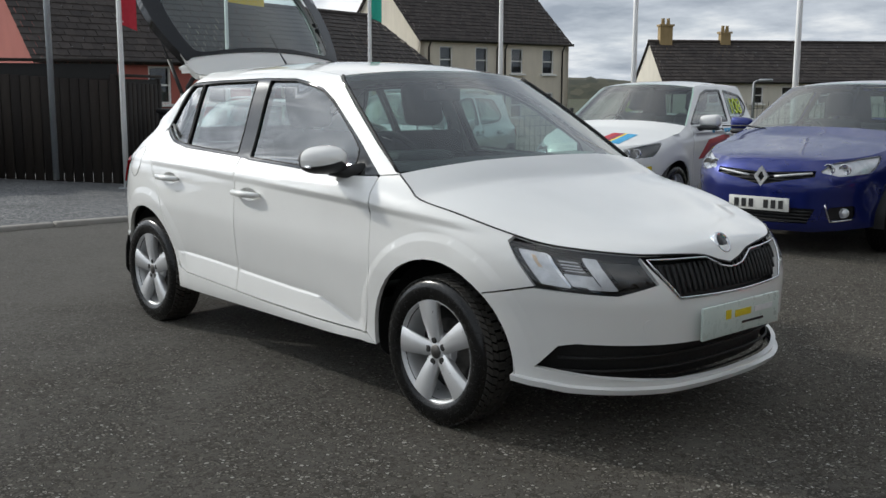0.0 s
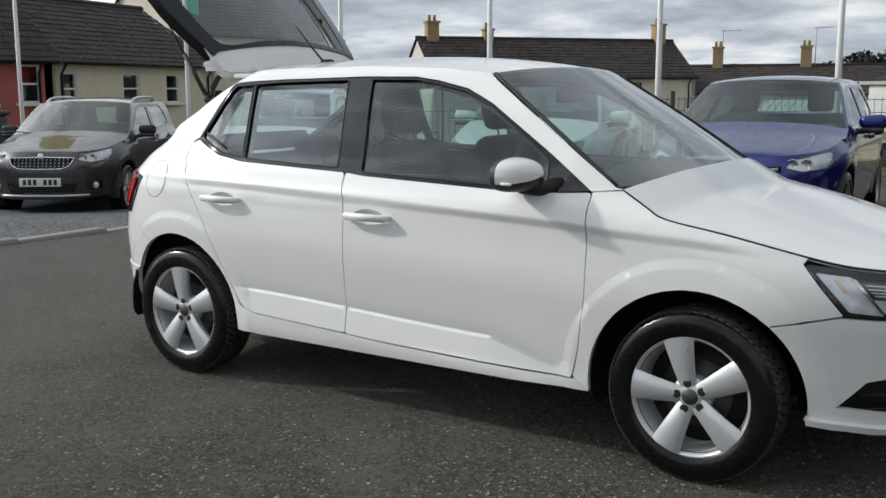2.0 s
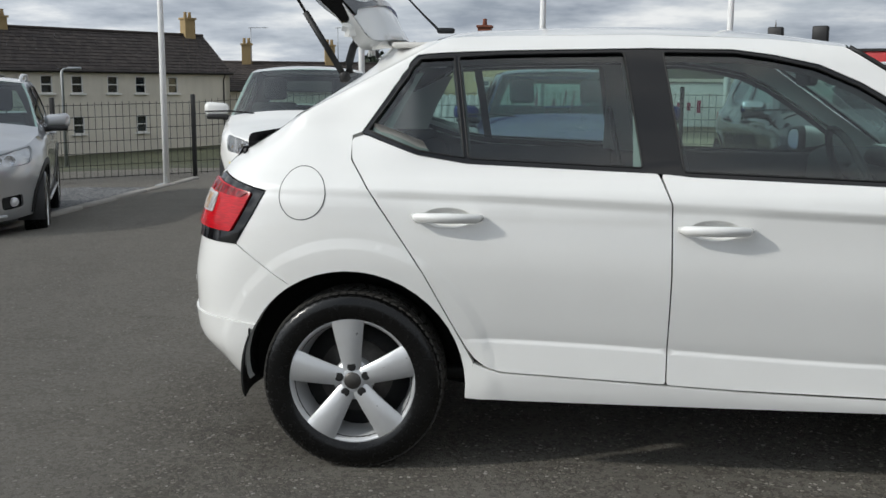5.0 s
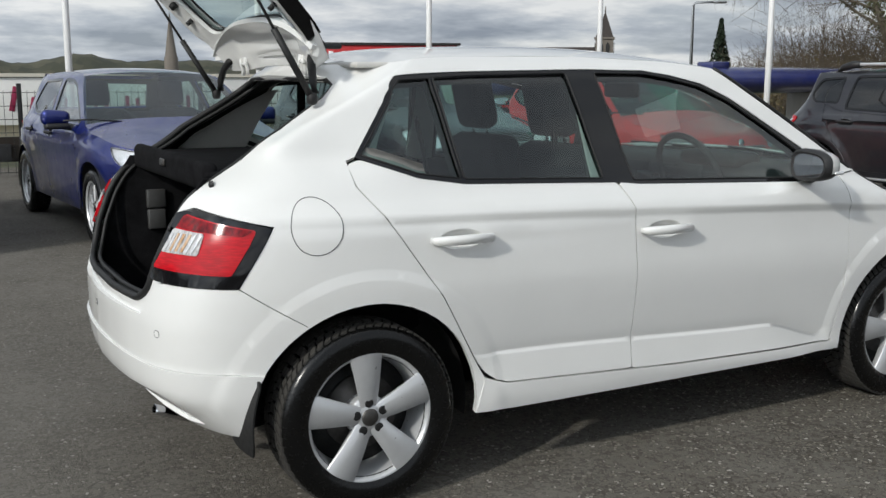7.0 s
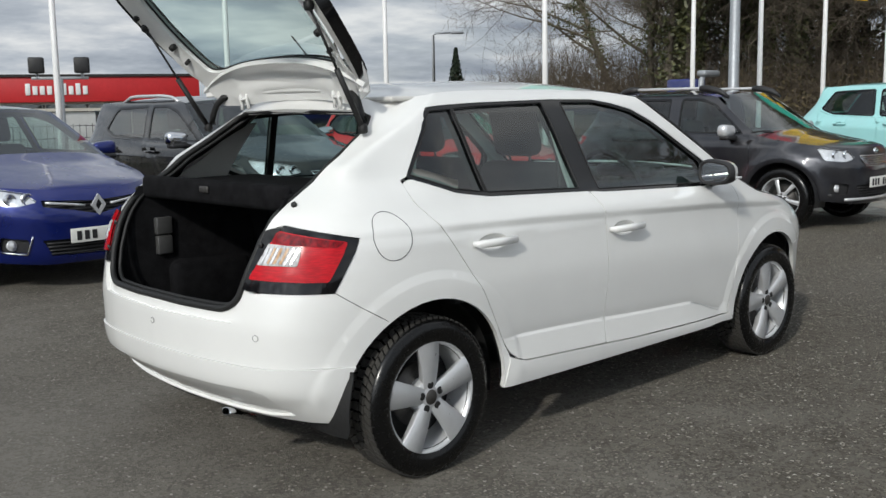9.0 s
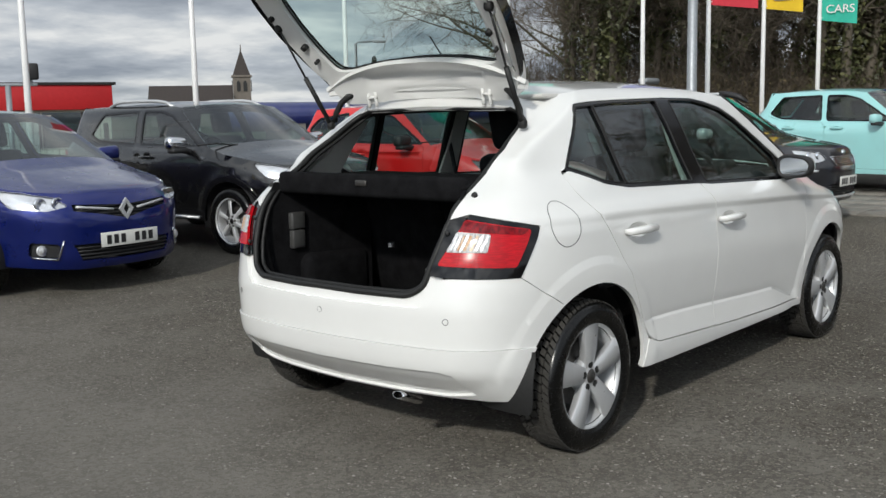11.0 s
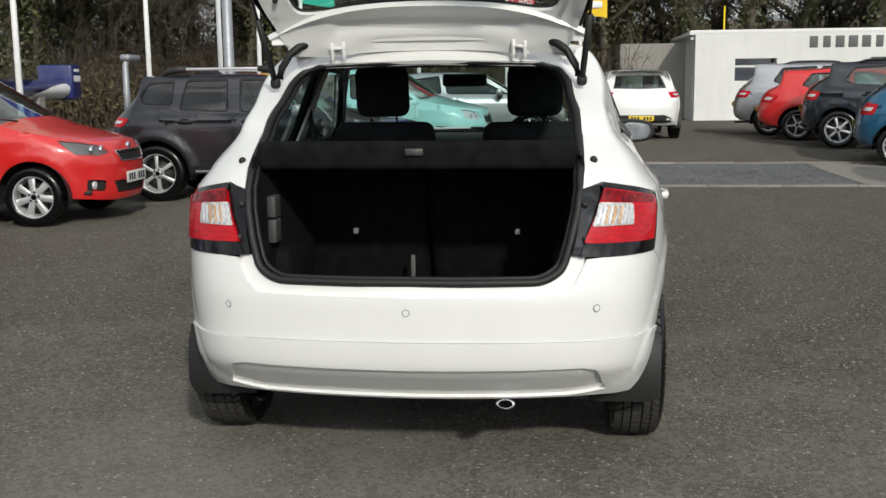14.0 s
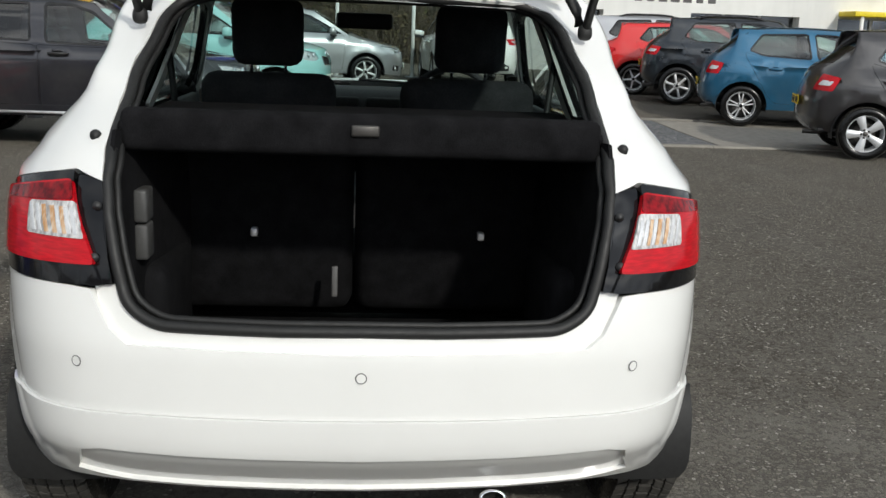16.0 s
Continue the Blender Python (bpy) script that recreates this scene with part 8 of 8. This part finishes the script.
def tailgate(c):
    """The raised tailgate, laid out by its breadth y and the way s up from the hinges, with a depth n over that slope."""

    def at(y, s, up=0.0):
        n = np.interp(s, (1.845, 1.90, 1.95, 2.00, 2.62, 2.84), (0.004, 0.014, 0.028, 0.034, 0.030, -0.22)) - 0.24 * y * y + up
        return (-0.655 * s + 0.755 * n, y, 0.755 * s + 0.655 * n)

    def both(pts):
        """A closed outline from its half on the side y > 0, listed from the middle to the middle."""
        return pts + [(-y, s) for y, s in pts[::-1] if y > 1e-6]

    lid = fillet(both([(0.0, 1.845), (0.40, 1.852), (0.487, 1.868), (0.525, 1.95), (0.560, 2.10), (0.585, 2.24), (0.600, 2.42), (0.600, 2.60), (0.565, 2.74), (0.48, 2.83), (0.0, 2.84)]), 0.03)
    pane_line = fillet(both([(0.0, 2.034), (0.25, 2.030), (0.385, 2.020), (0.452, 2.030), (0.480, 2.13), (0.502, 2.26), (0.510, 2.42), (0.480, 2.58), (0.42, 2.62), (0.0, 2.635)]), 0.035)
    hole = grown(pane_line, 0.004)

    def pressed(y, s):
        """Two shallow panels pressed into the inner sheet between the hinges and the glass."""
        a = smooth(0.345, 0.315, abs(y)) * smooth(1.922, 1.936, s) * smooth(1.990, 1.976, s)
        b = smooth(0.215, 0.185, abs(y)) * smooth(1.866, 1.876, s) * smooth(1.902, 1.892, s)
        pad = smooth(0.07, 0.05, abs(abs(y) - 0.326)) * smooth(1.905, 1.895, s)
        side = smooth(0.50, 0.53, abs(y)) * smooth(1.99, 2.05, s)
        return 0.011 * float(a) + 0.008 * float(b) - 0.005 * float(pad) - 0.010 * float(side)

    def layer(outer, holes, h, up, shape=None, flipped=False):
        v, f = fill(outer, holes, h)
        g = Geo()
        g.add([at(y, s, up + (shape(y, s) if shape else 0.0)) for y, s in v], [tuple(t) if flipped else tuple(t[::-1]) for t in f])
        return g

    def wall(line, up0, up1, y_grow=0.0):
        p = dense(line, 0.03)
        rows = [[at(y, s, up0), at(y * (1 + y_grow), s, up1)] for y, s in list(p) + [p[0]]]
        return sheet(rows)

    g = part("tailgate", layer(lid, [hole], 0.016, 0.0, pressed), WHITE, c, "white tailgate, raised on two struts")
    part("lid_edge", wall(lid, 0.0, 0.052, 0.03), WHITE, g)
    part("window_reveal", wall(hole, 0.0, 0.022), WHITE, g)
    part("rear_window", layer(grown(pane_line, 0.012), [], 0.05, 0.024), GATE_GLASS, g)
    part("window_border", wall(pane_line, 0.017, 0.023), SEAL_SHADE, g)
    rim = dense(pane_line, 0.04)
    part("window_seal", tube([at(y, s, 0.018) for y, s in rim], 0.0040, 6, True), SEAL_SHADE, g)
    outside = [(y * 1.03, s) for y, s in lid]
    upper = fillet(both([(0.0, 1.98), (0.50, 1.975), (0.535, 1.95), (0.585, 2.10), (0.625, 2.26), (0.640, 2.44), (0.630, 2.60), (0.0, 2.63)]), 0.03)
    part("outer_panel", layer(outside, [grown(pane_line, 0.03)], 0.04, 0.054, None, True), WHITE, g)
    part("outer_black_panel", layer(upper, [grown(pane_line, 0.026)], 0.04, 0.062, None, True), GLOSS, g)
    part("panel_edge", wall(upper, 0.008, 0.062), GLOSS, g)
    # spoiler along the hinge edge, standing up now that the lid is raised
    blade = []
    for y in np.linspace(-0.568, 0.568, 41):
        k = abs(y) / 0.568
        foot_ = np.array((-1.212 - 0.075 * k ** 3, y * 0.985, 1.436 - 0.020 * k ** 2))
        tip = np.array((-1.335 + 0.028 * k ** 2, y, 1.560 - 0.108 * k ** 2.6))
        out = np.array((0.75, 0.0, 0.66)) * 0.030 * (1 - 0.5 * k ** 2)
        blade.append([tuple(foot_ + (tip - foot_) * t + out * math.sin(t * math.pi)) for t in np.linspace(0, 1, 9)])
    bl = sheet(blade)
    if vertex_normals(np.array(bl.v), bl.f)[:, 0].mean() < 0:
        bl.f = [f[::-1] for f in bl.f]
    part("spoiler", thicken(bl, 0.018), WHITE, g)
    part("wiper", tube([at(0.0, 2.60, 0.075), at(-0.12, 2.56, 0.08), at(-0.32, 2.52, 0.065)], [0.012, 0.008, 0.006], 6), PLASTIC, g)
    for s in (-1, 1):
        hinge = Geo()
        for k in (-0.020, 0.020):
            hinge.join(tube([at(s * 0.326 + k, 1.846, -0.030), at(s * 0.326 + k, 1.862, -0.018), at(s * 0.326 + k, 1.885, -0.014), at(s * 0.326 + k, 1.90, -0.002)], [0.008, 0.007, 0.007, 0.006], 8))
        hinge.join(tube([at(s * 0.326 - 0.028, 1.884, -0.013), at(s * 0.326 + 0.028, 1.884, -0.013)], 0.006, 8))
        part("hinge", hinge, WHITE, g)
        a, b = Vector((-1.304, s * 0.546, 1.284)), Vector((-1.560, s * 0.586, 1.713))
        st = part("strut", tube([tuple(a), tuple(a.lerp(b, 0.50))], 0.0110, 10), SEAL_SHADE, g)
        part("strut_rod", tube([tuple(a.lerp(b, 0.49)), tuple(b)], 0.0050, 8), PLASTIC, st)
        for q in (a, b):
            part("strut_ball", box(*q, 0.034, 0.036, 0.040, 0.014, 3), SEAL_SHADE, st)
        part("cable_gaiter", tube([(-1.255, s * 0.440, 1.424), (-1.272, s * 0.462, 1.412), (-1.284, s * 0.495, 1.385), (-1.292, s * 0.525, 1.335), (-1.290, s * 0.535, 1.300)], [0.019, 0.015, 0.0135, 0.0135, 0.015], 12), SEAL_SHADE, g)
        for y, t, r in ((0.506, 2.112, 0.008), (0.520, 2.197, 0.013), (0.583, 2.372, 0.012)):
            part("rubber_stop", tube([at(s * y, t, 0.0), at(s * y, t, -0.026)], [r * 1.2, r], 12), SEAL_SHADE, g)


white_hatchback()


# ---- the other cars ----
def at_nose(nx, ny, head, wb, front):
    """The pose of a car whose nose's middle is at (nx, ny)."""
    d = Vector((math.cos(radians(head)), math.sin(radians(head))))
    c = Vector((nx, ny)) - (wb / 2 + front) * d
    return pose(c.x, c.y, gz(c.x, c.y), 0, 0, head)


def at_tail(tx, ty, head, wb, rear):
    d = Vector((math.cos(radians(head)), math.sin(radians(head))))
    c = Vector((tx, ty)) + (wb / 2 + rear) * d
    return pose(c.x, c.y, gz(c.x, c.y), 0, 0, head)


SUV = dict(wb=2.54, front=0.82, rear=0.78, width=1.74, height=1.52, sill=0.30, bonnet=0.86, belt=1.04, boxy=0.03, radius=0.325)
small = dict(wb=2.34, front=0.70, rear=0.44, width=1.615, height=1.46, sill=0.25, bonnet=0.78, belt=0.98, radius=0.285)
BIG_LAMP = [(1.50, 0.80), (1.70, 0.775), ("f", 0.50, 0.735), ("f", 0.44, 0.67), ("f", 0.58, 0.64), (1.70, 0.66)]
car("blue_hatchback", "metallic blue hatchback with a diamond badge and chrome strips", at_nose(-0.24, 4.04, -85, 2.59, 0.85), Shape(2.59, 0.85, 0.62, 1.732, 1.45, 0.24, 0.79, 0.98, radius=0.315), BLUE,
    wheel_style="twin", grille="band", lamp=BIG_LAMP, h=0.06, handle_mat=PLASTIC, fog_trim=True)
car("black_crossover", "glossy black crossover with silver roof rails and a chrome grille", at_nose(2.34, 4.22, -88, 2.54, 0.82), Shape(**SUV), BLACK_PAINT, wheel_style="star", grille="chrome", rails=ALLOY, blue=True, cladding=GLOSS, fog_trim=True,
    mirror_mat=CHROME, lamp=BIG_LAMP, h=0.06)
car("red_city_car", "bright red three-door city car", at_nose(4.85, 3.72, -87, 2.34, 0.70), Shape(**small), RED, doors=3, wheel_style="steel", grille="slats", mirror_mat=PLASTIC, lamp=BIG_LAMP, h=0.06, lamp_back=DIM_GREY)
car("dark_four_by_four", "dark grey four-by-four with silver and black roof bars", pose(6.99, 2.88, 0, 0, 0, -90), Shape(2.29, 0.70, 0.69, 1.66, 1.49, 0.31, 0.86, 0.995, boxy=0.05, radius=0.325, flare=0.03), SLATE_PAINT,
    wheel_style="star", grille="chrome", handle_mat=PLASTIC, mirror_mat=ALLOY, cladding=SLATE_PAINT, privacy=True, h=0.06, quarter=True, roof_bars=True)
car("mint_city_car", "pale mint city car", pose(11.44, 2.32, gz(11.44, 2.32), 0, 0, -98), Shape(2.49, 0.62, 0.50, 1.65, 1.55, 0.27, 0.88, 1.04, radius=0.29), MINT, wheel_style="star", grille="slats", h=0.08)
car("silver_hatchback", "silver hatchback parked across the yard", pose(16.09, 1.27, gz(16.09, 1.27), 0, 0, -83), Shape(2.54, 0.80, 0.63, 1.74, 1.46, radius=0.30), SILVER, doors=3, wheel_style="star", grille="chrome", h=0.09, lamp=BIG_LAMP)
car("white_rear_hatchback", "white hatchback with its tail towards the yard", at_tail(16.4, -2.36, 2, 2.61, 0.75), Shape(2.61, 0.92, 0.75, 1.815, 1.50, 0.25, 0.8, 1.0, radius=0.315), WHITE, grille="chrome", h=0.08, low_tail=True,
    tail_lamp=[("r", 0.52, 0.98), (-1.50, 0.99), (-1.56, 0.86), ("r", 0.60, 0.84)])
rally = car("rally_city_car", "white city car with red, yellow and blue stripes", at_nose(-2.62, 4.55, -78, 2.34, 0.70), Shape(**small), WHITE, doors=3, wheel_style="steel", grille="slats", lamp=BIG_LAMP, h=0.06, lamp_back=DIM_GREY)
car("silver_crossover", "silver crossover with silver roof rails and a red trade plate", pose(-6.41, 5.65, gz(-6.41, 5.65), 0, 0, -66), Shape(**SUV), SILVER, grille="studs", rails=ALLOY, front_plate=PLATE_R, plate_ink=INK_WHITE, cladding=PLASTIC, lamp=BIG_LAMP, h=0.06)
car("grey_crossover", "dark grey crossover with roof rails on the gravel", pose(-9.91, 5.34, gz(-9.91, 5.34), 0, 0, -56), Shape(**SUV), GREY_PAINT, grille="studs", rails=ALLOY, cladding=PLASTIC, mirror_mat=PLASTIC, lamp=BIG_LAMP, h=0.06)
# a row seen from behind, noses to the showroom's side
for nm, lab, tx, ty, mat, shp, kw in (
        ("grey_hatchback", "grey hatchback in the far row", 8.05, -5.4, GREY_PAINT, Shape(2.47, 0.83, 0.67, 1.70, 1.50, radius=0.30), dict(wheel_style="five", handle_mat=PLASTIC)),
        ("teal_hatchback", "teal blue hatchback in the far row", 11.6, -5.35, TEAL, Shape(2.49, 0.80, 0.62, 1.695, 1.475, radius=0.30), dict(wheel_style="twin")),
        ("night_blue_crossover", "blue-black crossover in the far row", 14.6, -5.25, NIGHT, Shape(2.60, 0.85, 0.68, 1.78, 1.56, 0.30, 0.86, 1.06, radius=0.33), dict(wheel_style="star", rails=PLASTIC)),
        ("red_hatchback", "red hatchback in the far row", 17.0, -4.95, RED, Shape(2.58, 0.90, 0.84, 1.77, 1.46, radius=0.315), dict(wheel_style="thin")),
        ("silver_estate", "silver estate car in the far row", 19.2, -4.85, SILVER, Shape(2.73, 0.95, 0.85, 1.84, 1.64, 0.28, 0.85, 1.05, boxy=0.04, radius=0.335), dict(wheel_style="star", rails=PLASTIC, privacy=True))):
    car(nm, lab, at_tail(tx, ty + 0.12, -106, shp.wb, -shp.form.tail - shp.wb / 2), shp, mat, h=0.09, grille="slats", **kw)
car("pale_van", "white car at the end of the gravel", at_nose(-10.6, -0.45, -30, 2.5, 0.8), Shape(2.5, 0.8, 0.6, 1.7, 1.5, radius=0.3), WHITE, h=0.1)


# ---- the striped city car's livery ----
def livery():
    from mathutils.bvhtree import BVHTree
    S = Shape(**small)
    F = S.form
    P = lambda pts: to_q(F, S.pts(pts))
    hood = HOODS["rally_city_car"]
    tree = BVHTree.FromPolygons([Vector(p) for p in hood.v], hood.f)
    a, b = S.x(1.86), S.x(1.45)
    for y0, y1, mat in ((0.07, 0.15, INK_RED), (0.15, 0.215, INK_CRIMSON), (0.215, 0.245, INK_YELLOW), (0.245, 0.36, INK_SKY)):
        rows = []
        for u in np.linspace(0, 1, 9):
            x = a + (b - a) * u
            rows.append([])
            for w in np.linspace(0, 1, 4):
                hit = tree.ray_cast(Vector((x, y0 + (y1 - y0) * w + 0.05 * u, 3.0)), Vector((0, 0, -1)))[0]
                rows[-1].append((hit.x, hit.y, hit.z + 0.003))
        g = sheet(rows)
        if vertex_normals(np.array(g.v), g.f)[:, 2].mean() < 0:
            g.f = [f[::-1] for f in g.f]
        part("stripe", g, mat, rally, "bright sticker stripe")
    for s in (-1, 1):
        for pts, mat in (([(0.60, 0.60), (0.70, 0.60), (0.42, 0.80), (-0.24, 0.86), (-0.24, 0.80), (0.36, 0.745)], INK_RED),
                         ([(0.52, 0.60), (0.60, 0.60), (0.36, 0.745), (-0.24, 0.80), (-0.24, 0.765), (0.30, 0.71)], INK_CRIMSON),
                         ([(0.49, 0.60), (0.52, 0.60), (0.30, 0.71), (-0.24, 0.765), (-0.24, 0.75), (0.28, 0.695)], INK_YELLOW),
                         ([(0.20, 0.44), (0.58, 0.44), (0.49, 0.60), (0.28, 0.695), (-0.02, 0.725), (0.12, 0.56)], INK_SKY),
                         ([(-0.50, 0.84), (-0.50, 0.77), (-1.05, 0.84), (-1.05, 0.93)], INK_RED),
                         ([(-0.50, 0.765), (-0.50, 0.69), (-0.86, 0.70), (-1.02, 0.80), (-1.05, 0.835)], INK_SKY),
                         ([(0.30, 0.93), (0.22, 0.93), (0.22, 0.85), (0.28, 0.85)], INK_SKY),
                         ([(0.18, 0.925), (-0.06, 0.93), (-0.06, 0.865), (0.18, 0.86)], INK),
                         ([(-0.08, 0.92), (-0.33, 0.925), (-0.33, 0.88), (-0.08, 0.875)], INK_SKY),
                         ([(-0.16, 0.70), (-0.28, 0.70), (-0.28, 0.53), (-0.16, 0.53)], INK),
                         ([(-0.06, 0.48), (-0.36, 0.48), (-0.36, 0.43), (-0.06, 0.43)], INK),
                         ([("f", 0.50, 0.545), ("f", 0.62, 0.575), ("f", 0.62, 0.548), ("f", 0.50, 0.518)], INK),
                         ([(1.80, 0.56), (1.73, 0.57), (1.73, 0.48), (1.80, 0.47)], INK_YELLOW)):
            g = skin(F, P(pts), [], 0.05, 0.0, 0.0035)
            part("stripe", g if s < 0 else g.mirror(), mat, rally, "bright sticker stripe")
        x, z = S.x(-0.80), S.z(1.165)
        q = F.by_x(x, z)
        y = float(F.at(q, z)[1])
        n = Vector(F.normal(np.array([q]), np.array([z]))[0])
        n = Vector((0, -abs(n.y), abs(n.z))).normalized()
        turn = pose(0, 0, 0, -math.degrees(math.atan2(n.z, -n.y)))
        ob = part("race_number", words("108", 0.27, INK_LIME, spacing=0.95), None, rally, "lime green number on the side window")
        ob.matrix_basis = Matrix.Translation((x, s * (y + 0.004), z)) @ (Matrix.Identity(4) if s < 0 else pose(0, 0, 0, 0, 0, 180)) @ turn


livery()


# ---- kerbs and paving, stone by stone ----
def pieces(parent_name, label, spots_, size, mat, kind_name, bevel=0.012):
    owner = thing(parent_name, label, parent_name.split("_")[0], None, "", "structure")
    me = box(0, 0, 0, *size, bevel, 1).mesh(kind_name, mat)
    rnd = random.Random(5)
    for x, y, z, turn in spots_:
        ob = part(kind_name, me, None, owner)
        ob.matrix_basis = pose(x + rnd.uniform(-0.004, 0.004), y + rnd.uniform(-0.004, 0.004), z + rnd.uniform(-0.004, 0.004), rnd.uniform(-0.5, 0.5), rnd.uniform(-0.5, 0.5), turn + rnd.uniform(-0.4, 0.4))
    return owner


pieces("kerb_1", "pale concrete kerb between tarmac and gravel", [(-5.66 + 0.05 * math.sin(y * 0.7), y, gz(-5.66, y), 90) for y in np.arange(-7.5, 10.0, 0.915)], (0.905, 0.125, 0.09), CONCRETE, "kerb_stone")
pieces("kerb_2", "worn concrete kerb edging along the yard", [(x, y, gz(x, y) - 0.012, 90) for x in (8.0, 11.25) for y in np.arange(-9.3, 2.6, 0.915)], (0.905, 0.15, 0.07), SLAB, "kerb_stone")
pieces("paving_1", "brown-grey paving slabs across the yard", [(x, y, gz(x, y) - 0.018, 90) for x in np.arange(8.42, 11.1, 0.61) for y in np.arange(-1.27, 2.6, 0.46)], (0.45, 0.60, 0.06), SLAB, "paving_slab", 0.008)
